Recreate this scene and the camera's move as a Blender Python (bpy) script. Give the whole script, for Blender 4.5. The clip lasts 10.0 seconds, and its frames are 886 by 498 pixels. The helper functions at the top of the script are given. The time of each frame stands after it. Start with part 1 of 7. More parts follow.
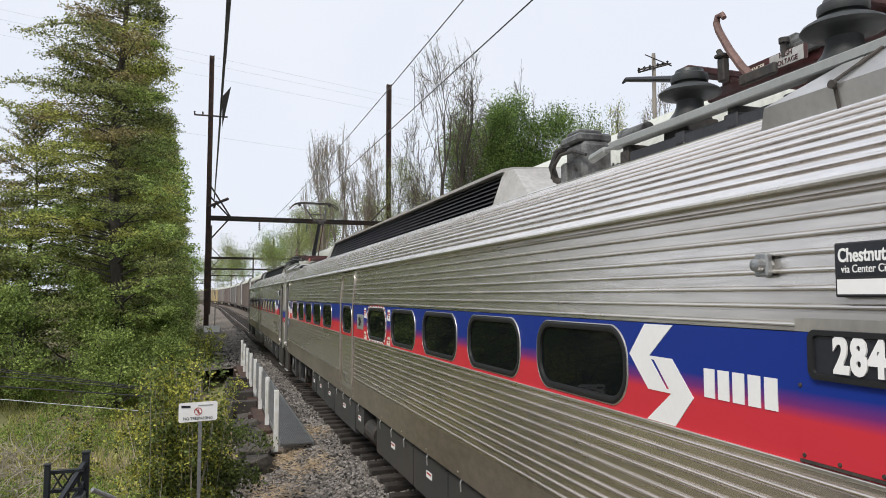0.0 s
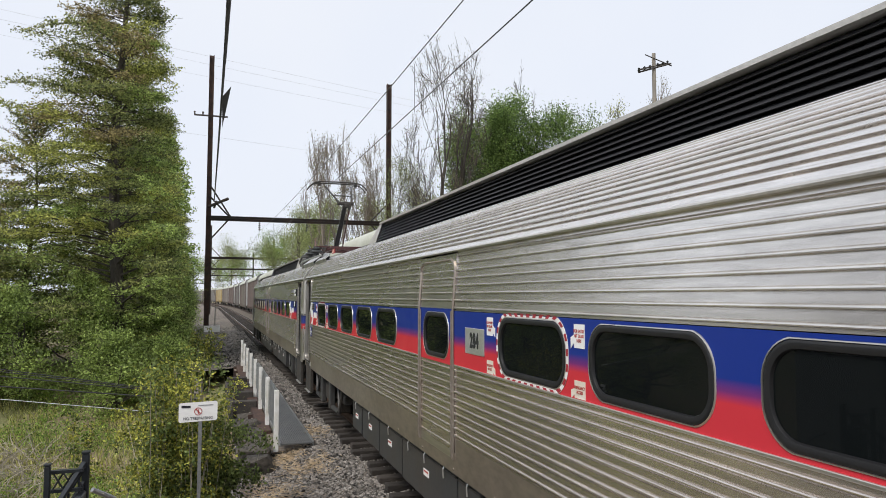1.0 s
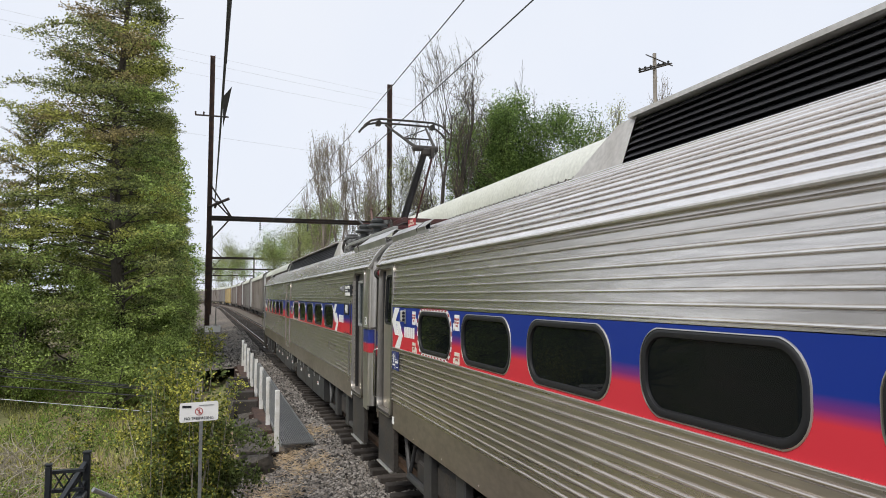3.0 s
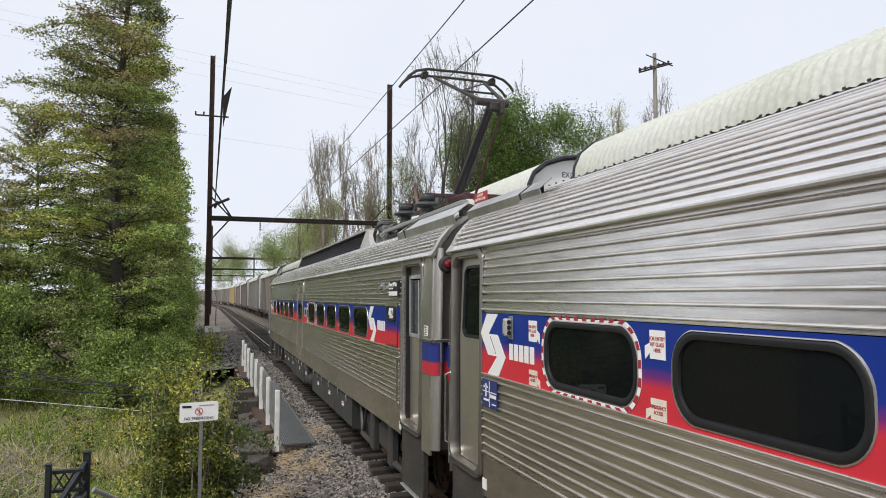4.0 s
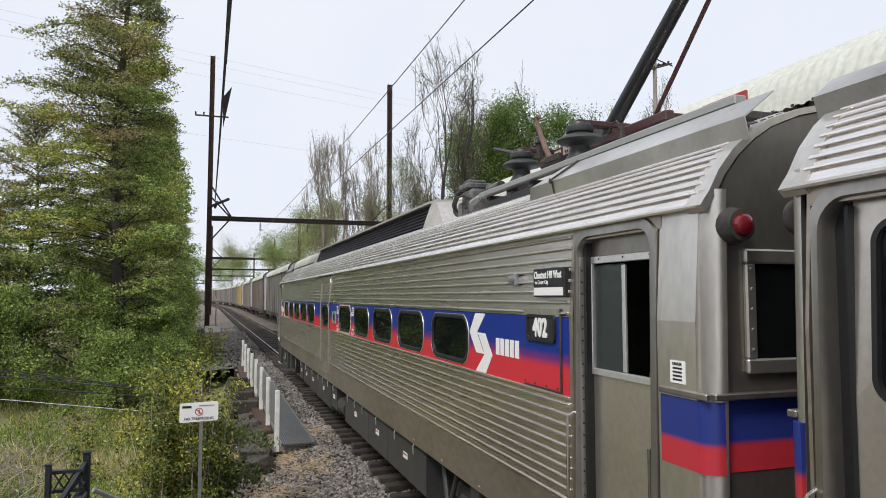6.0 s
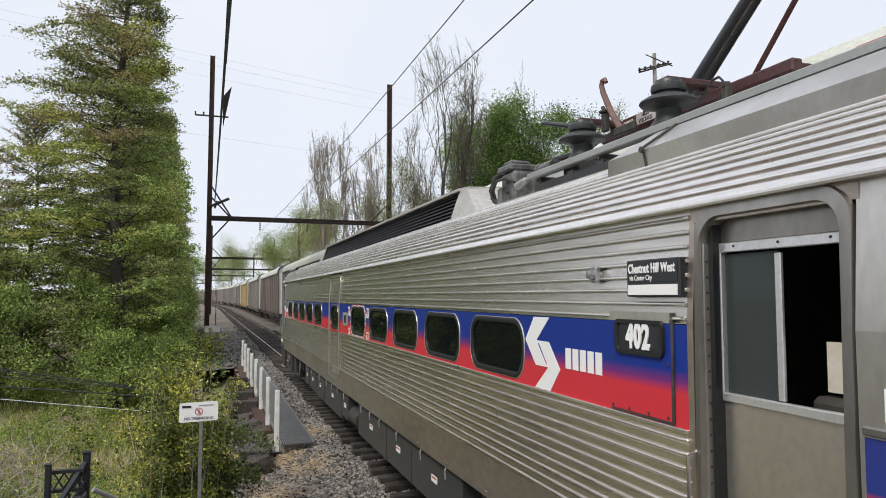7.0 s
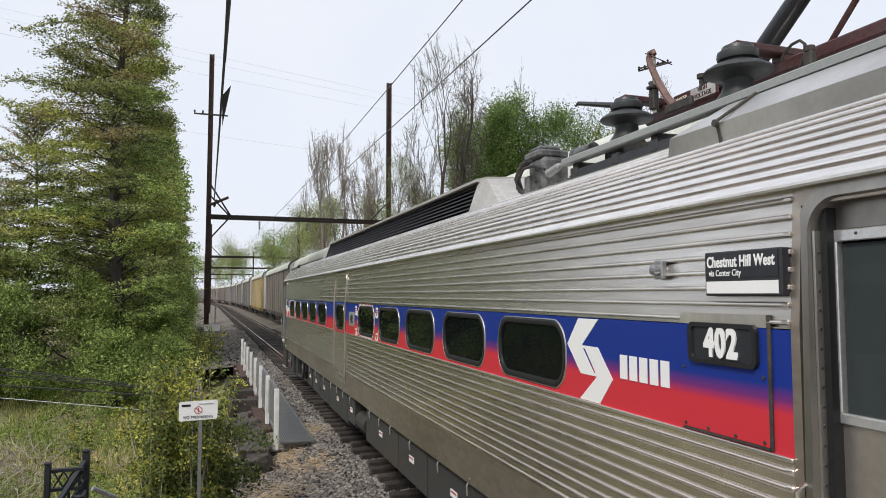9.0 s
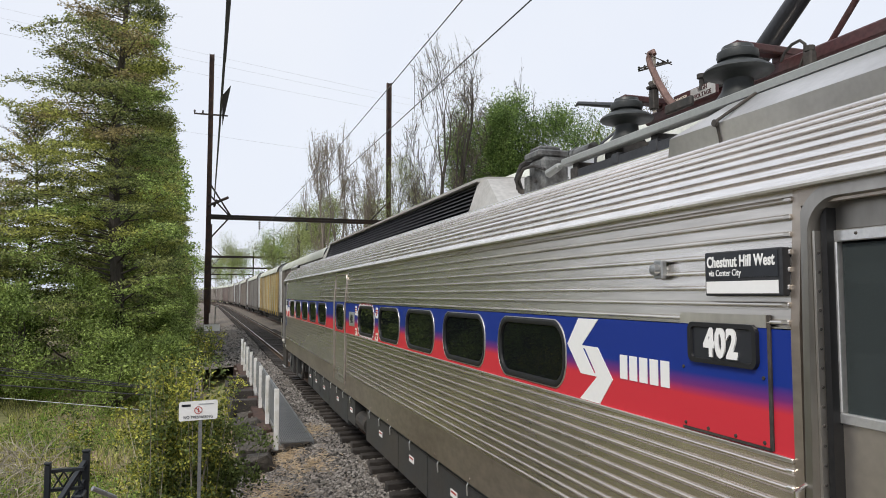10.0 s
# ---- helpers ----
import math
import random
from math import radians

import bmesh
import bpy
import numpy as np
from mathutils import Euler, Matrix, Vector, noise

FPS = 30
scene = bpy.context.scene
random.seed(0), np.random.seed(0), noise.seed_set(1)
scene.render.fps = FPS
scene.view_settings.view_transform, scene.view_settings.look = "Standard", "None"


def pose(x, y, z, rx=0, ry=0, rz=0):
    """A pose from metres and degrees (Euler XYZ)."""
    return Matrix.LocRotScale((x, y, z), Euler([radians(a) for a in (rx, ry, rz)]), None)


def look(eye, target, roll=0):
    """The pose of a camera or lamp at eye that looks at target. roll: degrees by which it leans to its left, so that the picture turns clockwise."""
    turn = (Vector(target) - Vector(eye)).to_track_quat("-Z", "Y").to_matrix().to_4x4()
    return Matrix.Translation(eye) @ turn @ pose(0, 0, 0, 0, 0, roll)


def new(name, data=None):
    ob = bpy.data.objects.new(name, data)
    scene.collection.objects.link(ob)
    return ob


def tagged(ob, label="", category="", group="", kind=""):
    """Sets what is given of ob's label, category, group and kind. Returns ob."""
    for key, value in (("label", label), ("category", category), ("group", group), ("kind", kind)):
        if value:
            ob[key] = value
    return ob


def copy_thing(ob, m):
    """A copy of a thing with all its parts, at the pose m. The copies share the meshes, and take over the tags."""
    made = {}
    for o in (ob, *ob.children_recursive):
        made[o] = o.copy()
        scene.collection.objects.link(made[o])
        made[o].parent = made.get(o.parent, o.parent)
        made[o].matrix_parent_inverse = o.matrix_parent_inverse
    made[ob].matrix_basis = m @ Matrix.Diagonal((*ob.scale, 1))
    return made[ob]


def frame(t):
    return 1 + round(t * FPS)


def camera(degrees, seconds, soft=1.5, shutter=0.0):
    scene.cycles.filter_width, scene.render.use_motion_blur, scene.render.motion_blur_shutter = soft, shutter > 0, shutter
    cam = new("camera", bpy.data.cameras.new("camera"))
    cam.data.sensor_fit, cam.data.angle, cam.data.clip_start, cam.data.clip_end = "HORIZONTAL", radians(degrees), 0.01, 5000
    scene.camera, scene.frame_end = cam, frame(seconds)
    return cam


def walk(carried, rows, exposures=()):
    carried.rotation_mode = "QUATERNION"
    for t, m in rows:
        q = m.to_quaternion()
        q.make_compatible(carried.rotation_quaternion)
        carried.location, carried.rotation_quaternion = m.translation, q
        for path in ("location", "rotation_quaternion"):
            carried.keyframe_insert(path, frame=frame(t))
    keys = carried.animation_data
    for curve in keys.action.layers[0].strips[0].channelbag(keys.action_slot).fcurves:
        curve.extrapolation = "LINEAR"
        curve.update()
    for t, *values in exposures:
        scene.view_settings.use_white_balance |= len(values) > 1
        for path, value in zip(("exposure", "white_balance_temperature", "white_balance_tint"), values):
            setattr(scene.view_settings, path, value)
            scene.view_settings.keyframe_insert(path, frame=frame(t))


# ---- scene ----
cam = camera(65, 10.0, soft=0.9)
EYE = (0.0, 0.0, 2.84)          # rail top is z = 0, the tracks run along +y


def aim(yaw, tilt, roll=0.0):
    c = math.cos(radians(tilt))
    d = Vector((math.sin(radians(yaw)) * c, math.cos(radians(yaw)) * c, math.sin(radians(tilt))))
    return look(EYE, Vector(EYE) + d, roll)


walk(cam, [(0.0, aim(18.34, 3.87)), (1.2, aim(18.33, 3.87)), (2.5, aim(18.28, 3.87)), (4.5, aim(18.27, 3.88)), (5.5, aim(18.27, 3.89)),
           (7.4, aim(18.30, 3.86)), (8.0, aim(18.35, 3.78)), (9.0, aim(18.33, 3.77)), (10.0, aim(18.33, 3.77))])

# ---------------------------------------------------------------- light
SUN_EL, SUN_AZ = 48.0, 235.0     # degrees, azimuth clockwise from +y
world = bpy.data.worlds.new("world")
scene.world = world
world.use_nodes = True
wn, wl = world.node_tree.nodes, world.node_tree.links
wn.clear()
sky = wn.new("ShaderNodeTexSky")
sky.sky_type, sky.sun_disc = "NISHITA", False
sky.sun_elevation, sky.sun_rotation = radians(SUN_EL), radians(SUN_AZ)
sky.dust_density, sky.air_density = 4.0, 1.0
wback = wn.new("ShaderNodeBackground")
wback.inputs["Strength"].default_value = 0.10
wcloud = wn.new("ShaderNodeBackground")
wcloud.inputs["Strength"].default_value = 1.06
wmap = wn.new("ShaderNodeTexCoord")
wno = wn.new("ShaderNodeTexNoise")
wno.inputs["Scale"].default_value, wno.inputs["Detail"].default_value = 1.6, 4.0
wr = wn.new("ShaderNodeValToRGB")
wr.color_ramp.elements[0].position, wr.color_ramp.elements[0].color = 0.3, (0.80, 0.86, 0.985, 1)
wr.color_ramp.elements[1].position, wr.color_ramp.elements[1].color = 0.72, (0.90, 0.93, 1.0, 1)
wmix = wn.new("ShaderNodeMixShader")
wmix.inputs[0].default_value = 0.88
wout = wn.new("ShaderNodeOutputWorld")
wl.new(wmap.outputs["Generated"], wno.inputs["Vector"])
wl.new(wno.outputs["Fac"], wr.inputs["Fac"])
wl.new(wr.outputs["Color"], wcloud.inputs["Color"])
wl.new(sky.outputs["Color"], wback.inputs["Color"])
wl.new(wback.outputs[0], wmix.inputs[1])
wl.new(wcloud.outputs[0], wmix.inputs[2])
wl.new(wmix.outputs[0], wout.inputs["Surface"])

sun_data = bpy.data.lights.new("sun", "SUN")
sun_data.energy, sun_data.angle, sun_data.color = 2.5, radians(16), (1.0, 0.95, 0.88)
sun = new("sun", sun_data)
sd = Vector((math.sin(radians(SUN_AZ)) * math.cos(radians(SUN_EL)), math.cos(radians(SUN_AZ)) * math.cos(radians(SUN_EL)), math.sin(radians(SUN_EL))))
sun.matrix_world = look(sd * 60, (0, 0, 0))
scene.view_settings.exposure = 0.0


# ---------------------------------------------------------------- mesh helpers
class Geo:
    """Collects vertices and faces of one mesh."""

    def __init__(self):
        self.v, self.f = [], []

    def add(self, verts, faces):
        o = len(self.v)
        self.v.extend(verts)
        self.f.extend(tuple(i + o for i in f) for f in faces)
        return self

    def box(self, x0, x1, y0, y1, z0, z1, b=0.0):
        x0, x1, y0, y1, z0, z1 = min(x0, x1), max(x0, x1), min(y0, y1), max(y0, y1), min(z0, z1), max(z0, z1)
        if b <= 0:
            vs = [(x, y, z) for x in (x0, x1) for y in (y0, y1) for z in (z0, z1)]
            return self.add(vs, [(0, 1, 3, 2), (4, 6, 7, 5), (0, 4, 5, 1), (2, 3, 7, 6), (0, 2, 6, 4), (1, 5, 7, 3)])
        b = min(b, (x1 - x0) * 0.45, (y1 - y0) * 0.45, (z1 - z0) * 0.45)
        bm = bmesh.new()
        bmesh.ops.create_cube(bm, size=1.0)
        for v in bm.verts:
            v.co = Vector(((x0 + x1) / 2 + v.co.x * (x1 - x0), (y0 + y1) / 2 + v.co.y * (y1 - y0), (z0 + z1) / 2 + v.co.z * (z1 - z0)))
        bmesh.ops.bevel(bm, geom=bm.edges[:], offset=b, segments=1, affect="EDGES")
        bm.verts.index_update()
        self.add([tuple(v.co) for v in bm.verts], [tuple(v.index for v in f.verts) for f in bm.faces])
        bm.free()
        return self

    def tube(self, pts, radii, n=8, cap=True):
        """A round bar through the points, one radius or one for each point."""
        pts = [Vector(p) for p in pts]
        if not isinstance(radii, (list, tuple)):
            radii = [radii] * len(pts)
        o = len(self.v)
        side = None
        for i, p in enumerate(pts):
            d = (pts[min(i + 1, len(pts) - 1)] - pts[max(i - 1, 0)])
            d = d.normalized() if d.length > 1e-9 else Vector((0, 0, 1))
            if side is None:
                side = d.orthogonal().normalized()
            side = (side - d * side.dot(d))
            side = side.normalized() if side.length > 1e-6 else d.orthogonal().normalized()
            up = d.cross(side)
            for k in range(n):
                a = 2 * math.pi * k / n
                self.v.append(tuple(p + (side * math.cos(a) + up * math.sin(a)) * radii[i]))
        for i in range(len(pts) - 1):
            for k in range(n):
                a, b = o + i * n + k, o + i * n + (k + 1) % n
                self.f.append((a, b, b + n, a + n))
        if cap:
            self.f.append(tuple(o + k for k in reversed(range(n))))
            e = o + (len(pts) - 1) * n
            self.f.append(tuple(e + k for k in range(n)))
        return self

    def lathe(self, centre, profile, axis="z", n=20):
        """profile: (radius, height) rows turned round an axis through centre."""
        o = len(self.v)
        for r, h in profile:
            for k in range(n):
                a = 2 * math.pi * k / n
                c, s = r * math.cos(a), r * math.sin(a)
                p = {"z": (c, s, h), "x": (h, c, s), "y": (s, h, c)}[axis]
                self.v.append((centre[0] + p[0], centre[1] + p[1], centre[2] + p[2]))
        for i in range(len(profile) - 1):
            for k in range(n):
                a, b = o + i * n + k, o + i * n + (k + 1) % n
                self.f.append((a, b, b + n, a + n))
        self.f.append(tuple(o + k for k in reversed(range(n))))
        e = o + (len(profile) - 1) * n
        self.f.append(tuple(e + k for k in range(n)))
        return self

    def sweep(self, profile, y0, y1, closed=True, caps=True, steps=1):
        """An (x, z) outline drawn out along y."""
        o, n = len(self.v), len(profile)
        for s in range(steps + 1):
            y = y0 + (y1 - y0) * s / steps
            self.v.extend((x, y, z) for x, z in profile)
        for s in range(steps):
            for i in range(n if closed else n - 1):
                a, b = o + s * n + i, o + s * n + (i + 1) % n
                self.f.append((a, b, b + n, a + n))
        if closed and caps:
            self.f.append(tuple(o + i for i in reversed(range(n))))
            self.f.append(tuple(o + steps * n + i for i in range(n)))
        return self

    def mesh(self, name, smooth=False):
        me = bpy.data.meshes.new(name)
        me.from_pydata(self.v, [], self.f)
        if smooth:
            me.polygons.foreach_set("use_smooth", [True] * len(me.polygons))
        me.update()
        return me


def fix_normals(me):
    bm = bmesh.new()
    bm.from_mesh(me)
    bmesh.ops.recalc_face_normals(bm, faces=bm.faces)
    bm.to_mesh(me)
    bm.free()


def part(name, geo, material, parent=None, label="", smooth=False):
    me = geo.mesh(name, smooth) if isinstance(geo, Geo) else geo
    if isinstance(geo, Geo) and len(me.polygons) < 4000:
        fix_normals(me)
    if smooth:
        me.set_sharp_from_angle(angle=radians(38))
    if material is not None and not me.materials:
        me.materials.append(material)
    ob = new(name, me)
    if parent is not None:
        ob.parent = parent
    return tagged(ob, label)


def text_mesh(body, size, depth=0.002, squeeze=1.0, bold=0.0):
    cu = bpy.data.curves.new("text", "FONT")
    cu.body, cu.size, cu.extrude, cu.resolution_u = body, size, depth, 3
    cu.space_character = 1.0 + bold * 14
    cu.align_x, cu.align_y, cu.offset = "CENTER", "CENTER", bold
    ob = bpy.data.objects.new("text", cu)
    scene.collection.objects.link(ob)
    bpy.context.view_layer.update()
    me = bpy.data.meshes.new_from_object(ob.evaluated_get(bpy.context.evaluated_depsgraph_get()))
    bpy.data.objects.remove(ob)
    bpy.data.curves.remove(cu)
    me.transform(Matrix.Diagonal((squeeze, 1, 1, 1)))
    return me


def write(body, size, material, parent, place, facing="side", squeeze=1.0, depth=0.002, name="lettering", slant=0.0, bold=0.0):
    """Raised letters; facing side looks to -x, end looks to -y."""
    me = text_mesh(body, size, depth, squeeze, bold)
    r = Matrix(((0, 0, -1), (-1, 0, 0), (0, 1, 0))) if facing == "side" else Matrix(((1, 0, 0), (0, 0, -1), (0, 1, 0)))
    me.transform(Matrix.Translation(place) @ r.to_4x4() @ pose(0, 0, 0, 0, 0, slant))
    return part(name, me, material, parent)


# ---------------------------------------------------------------- materials
def socket(nd, name):
    return nd.inputs[name]


def mat(name, base, rough=0.6, metal=0.0, vary=0.25, big=1.5, small=40.0, bump=0.15, tint=None, stretch=(1, 1, 1), spec=0.5, island=0.0, obj=0.0, coat=0.0, dist=0.004):
    """Two scales of noise in colour and roughness, and a fine bump. tint: the colour that the large noise leads to."""
    m = bpy.data.materials.new(name)
    m.use_nodes = True
    n, l = m.node_tree.nodes, m.node_tree.links
    p = n["Principled BSDF"]
    tc, mp = n.new("ShaderNodeTexCoord"), n.new("ShaderNodeMapping")
    mp.inputs["Scale"].default_value = stretch
    l.new(tc.outputs["Object"], mp.inputs["Vector"])
    a, b = n.new("ShaderNodeTexNoise"), n.new("ShaderNodeTexNoise")
    for nd, sc, de in ((a, big, 5.0), (b, small, 3.0)):
        nd.inputs["Scale"].default_value, nd.inputs["Detail"].default_value = sc, de
        l.new(mp.outputs["Vector"], nd.inputs["Vector"])
    t = tint or tuple(c * (1 - vary) for c in base)
    mix = n.new("ShaderNodeMix")
    mix.data_type = "RGBA"
    mix.inputs["A"].default_value, mix.inputs["B"].default_value = (*base, 1), (*t, 1)
    ramp = n.new("ShaderNodeMapRange")
    ramp.inputs["From Min"].default_value, ramp.inputs["From Max"].default_value = 0.38, 0.68
    l.new(a.outputs["Fac"], ramp.inputs["Value"])
    l.new(ramp.outputs["Result"], mix.inputs["Factor"])
    hsv = n.new("ShaderNodeHueSaturation")
    l.new(mix.outputs["Result"], hsv.inputs["Color"])
    v1 = n.new("ShaderNodeMapRange")
    v1.inputs["From Min"].default_value, v1.inputs["From Max"].default_value = 0.3, 0.7
    v1.inputs["To Min"].default_value, v1.inputs["To Max"].default_value = 1 - vary, 1 + vary
    l.new(b.outputs["Fac"], v1.inputs["Value"])
    last = v1.outputs["Result"]
    for amount, kind in ((island, "isl"), (obj, "obj")):
        if amount:
            src = n.new("ShaderNodeNewGeometry") if kind == "isl" else n.new("ShaderNodeObjectInfo")
            out = src.outputs["Random Per Island"] if kind == "isl" else src.outputs["Random"]
            r = n.new("ShaderNodeMapRange")
            r.inputs["To Min"].default_value, r.inputs["To Max"].default_value = 1 - amount, 1 + amount
            l.new(out, r.inputs["Value"])
            mul = n.new("ShaderNodeMath")
            mul.operation = "MULTIPLY"
            l.new(last, mul.inputs[0])
            l.new(r.outputs["Result"], mul.inputs[1])
            last = mul.outputs[0]
    l.new(last, hsv.inputs["Value"])
    l.new(hsv.outputs["Color"], p.inputs["Base Color"])
    rr = n.new("ShaderNodeMapRange")
    rr.inputs["To Min"].default_value, rr.inputs["To Max"].default_value = max(rough - 0.12, 0.02), min(rough + 0.12, 1)
    l.new(a.outputs["Fac"], rr.inputs["Value"])
    l.new(rr.outputs["Result"], p.inputs["Roughness"])
    p.inputs["Metallic"].default_value = metal
    p.inputs["Specular IOR Level"].default_value = spec
    p.inputs["Coat Weight"].default_value = coat
    if bump:
        bp = n.new("ShaderNodeBump")
        bp.inputs["Strength"].default_value, bp.inputs["Distance"].default_value = bump, dist
        l.new(b.outputs["Fac"], bp.inputs["Height"])
        l.new(bp.outputs["Normal"], p.inputs["Normal"])
    return m


M = {}
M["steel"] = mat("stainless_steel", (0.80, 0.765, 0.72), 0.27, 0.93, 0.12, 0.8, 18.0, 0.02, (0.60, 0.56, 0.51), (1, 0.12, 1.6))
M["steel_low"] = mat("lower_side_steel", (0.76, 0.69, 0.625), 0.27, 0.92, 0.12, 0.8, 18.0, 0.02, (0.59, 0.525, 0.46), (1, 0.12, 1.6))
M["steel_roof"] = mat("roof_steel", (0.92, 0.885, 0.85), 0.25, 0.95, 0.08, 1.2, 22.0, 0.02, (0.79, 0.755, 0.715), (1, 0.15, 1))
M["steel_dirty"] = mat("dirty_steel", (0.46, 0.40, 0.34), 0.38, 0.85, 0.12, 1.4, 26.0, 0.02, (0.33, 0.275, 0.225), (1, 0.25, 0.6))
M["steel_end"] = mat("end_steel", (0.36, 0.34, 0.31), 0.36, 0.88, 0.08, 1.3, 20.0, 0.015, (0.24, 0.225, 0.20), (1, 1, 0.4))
M["steel_post"] = mat("corner_steel", (0.68, 0.65, 0.60), 0.32, 0.9, 0.07, 1.4, 20.0, 0.015, (0.54, 0.51, 0.46), (1, 1, 0.4))
M["alu"] = mat("bright_aluminium", (0.78, 0.78, 0.77), 0.35, 0.8, 0.08, 3, 40, 0.03)
M["chrome"] = mat("polished_steel", (0.72, 0.70, 0.66), 0.16, 1.0, 0.06, 3, 40, 0.02)
M["rubber"] = mat("black_rubber", (0.010, 0.010, 0.011), 0.5, 0, 0.2, 4, 60, 0.05)
M["black"] = mat("black_paint", (0.022, 0.023, 0.026), 0.42, 0, 0.25, 3, 40, 0.08)
M["under"] = mat("grimy_underframe", (0.035, 0.033, 0.031), 0.7, 0.1, 0.35, 3, 30, 0.2, (0.06, 0.05, 0.04))
M["box"] = mat("equipment_box_grey", (0.038, 0.040, 0.042), 0.45, 0.0, 0.15, 1.6, 24, 0.04, (0.055, 0.05, 0.045))
M["white"] = mat("white_vinyl", (0.82, 0.82, 0.80), 0.4, 0, 0.015, 1.2, 30, 0.0, (0.79, 0.785, 0.76))
M["cream"] = mat("cream_sticker", (0.74, 0.69, 0.60), 0.45, 0, 0.06, 5, 40, 0.02, (0.66, 0.58, 0.48))
M["red"] = mat("red_marking", (0.36, 0.025, 0.04), 0.4, 0, 0.1, 5, 40, 0.02)
M["redtext"] = mat("red_print", (0.42, 0.06, 0.05), 0.5, 0, 0.08, 5, 40, 0)
M["navy"] = mat("navy_sticker", (0.03, 0.04, 0.16), 0.4, 0, 0.1, 5, 40, 0.02)
M["signblack"] = mat("sign_black", (0.018, 0.02, 0.026), 0.35, 0, 0.1, 5, 40, 0.02)
M["panto_red"] = mat("oxide_red_frame", (0.065, 0.018, 0.018), 0.5, 0.1, 0.3, 5, 40, 0.12, (0.06, 0.03, 0.026))
M["lever"] = mat("rusty_brown_lever", (0.20, 0.12, 0.10), 0.6, 0.2, 0.25, 5, 40, 0.1, (0.12, 0.07, 0.06))
M["danger"] = mat("danger_red", (0.36, 0.03, 0.035), 0.45, 0, 0.15, 5, 40, 0.04)
M["porcelain"] = mat("dusty_grey_insulator", (0.036, 0.040, 0.039), 0.45, 0, 0.2, 5, 40, 0.03, (0.02, 0.022, 0.022))
M["shield"] = mat("roof_shield_paint", (0.66, 0.65, 0.635), 0.36, 0.8, 0.05, 1.0, 30, 0.01, (0.35, 0.34, 0.32))
M["door"] = mat("door_steel", (0.67, 0.615, 0.55), 0.33, 0.88, 0.06, 0.8, 22, 0.01, (0.56, 0.505, 0.44))
M["beam"] = mat("roof_beam_paint", (0.33, 0.345, 0.33), 0.45, 0.3, 0.06, 1, 30, 0.02, (0.27, 0.28, 0.265))
M["gear"] = mat("grimy_grey_switchgear", (0.15, 0.155, 0.15), 0.55, 0.2, 0.3, 6, 40, 0.1, (0.045, 0.042, 0.04))
M["hump"] = mat("air_unit_cover", (0.50, 0.49, 0.46), 0.42, 0.3, 0.12, 1.4, 20, 0.05, (0.38, 0.36, 0.33))
M["louver"] = mat("louver_black", (0.03, 0.03, 0.033), 0.5, 0.3, 0.2, 3, 30, 0.08)
M["lens"] = mat("red_lamp_lens", (0.15, 0.006, 0.012), 0.12, 0, 0.1, 5, 30, 0.02, coat=0.6)
M["cable"] = mat("dark_cable", (0.02, 0.02, 0.022), 0.6, 0, 0.2, 3, 30, 0.1)
M["wire"] = mat("weathered_wire", (0.10, 0.11, 0.115), 0.5, 0.5, 0.2, 3, 30, 0)
M["farwire"] = mat("bright_aluminium_wire", (0.62, 0.64, 0.66), 0.5, 0.3, 0.1, 3, 30, 0)
M["rust"] = mat("rusted_steel", (0.085, 0.045, 0.032), 0.75, 0.2, 0.3, 2, 25, 0.2, (0.04, 0.03, 0.028))
M["poledark"] = mat("dark_weathered_steel", (0.045, 0.04, 0.038), 0.7, 0.2, 0.3, 1.5, 25, 0.2, (0.07, 0.045, 0.035))
M["rail"] = mat("rail_side_rust", (0.12, 0.075, 0.05), 0.65, 0.5, 0.25, 2, 30, 0.15)
M["railtop"] = mat("worn_rail_head", (0.42, 0.41, 0.40), 0.28, 1.0, 0.1, 2, 30, 0.03, stretch=(1, 0.1, 1))
M["tie"] = mat("creosote_timber", (0.035, 0.029, 0.025), 0.85, 0, 0.35, 3.0, 25, 0.5, (0.06, 0.052, 0.045), (0.4, 3, 3), obj=0.3, dist=0.01)
M["ballast"] = mat("ballast_ground", (0.15, 0.132, 0.112), 0.95, 0, 0.5, 0.7, 22, 1.0, (0.22, 0.18, 0.145), dist=0.05)
M["stone"] = mat("ballast_stone", (0.20, 0.185, 0.168), 0.9, 0, 0.2, 3, 30, 0.3, (0.115, 0.103, 0.092), island=0.95)
M["masonry"] = mat("rough_stone", (0.085, 0.074, 0.061), 0.9, 0, 0.35, 2.5, 14, 0.8, (0.035, 0.032, 0.028), obj=0.3, dist=0.03)
M["asphalt"] = mat("worn_parking_asphalt", (0.27, 0.265, 0.255), 0.85, 0, 0.15, 0.4, 20, 0.3, (0.21, 0.205, 0.20))
M["render_wall"] = mat("grey_stone_wall", (0.58, 0.57, 0.55), 0.8, 0, 0.12, 0.6, 20, 0.1, (0.48, 0.47, 0.45))
M["concrete"] = mat("old_concrete", (0.34, 0.32, 0.29), 0.85, 0, 0.2, 1.2, 20, 0.3, (0.22, 0.20, 0.175))
M["whitepaint"] = mat("white_painted_steel", (0.78, 0.78, 0.76), 0.45, 0, 0.08, 4, 40, 0.04, (0.64, 0.62, 0.56))
M["galv"] = mat("galvanised_steel", (0.36, 0.37, 0.37), 0.42, 0.8, 0.15, 4, 40, 0.08)
M["timber"] = mat("wet_dark_timber", (0.035, 0.03, 0.027), 0.8, 0, 0.35, 3, 25, 0.4, (0.06, 0.052, 0.045))
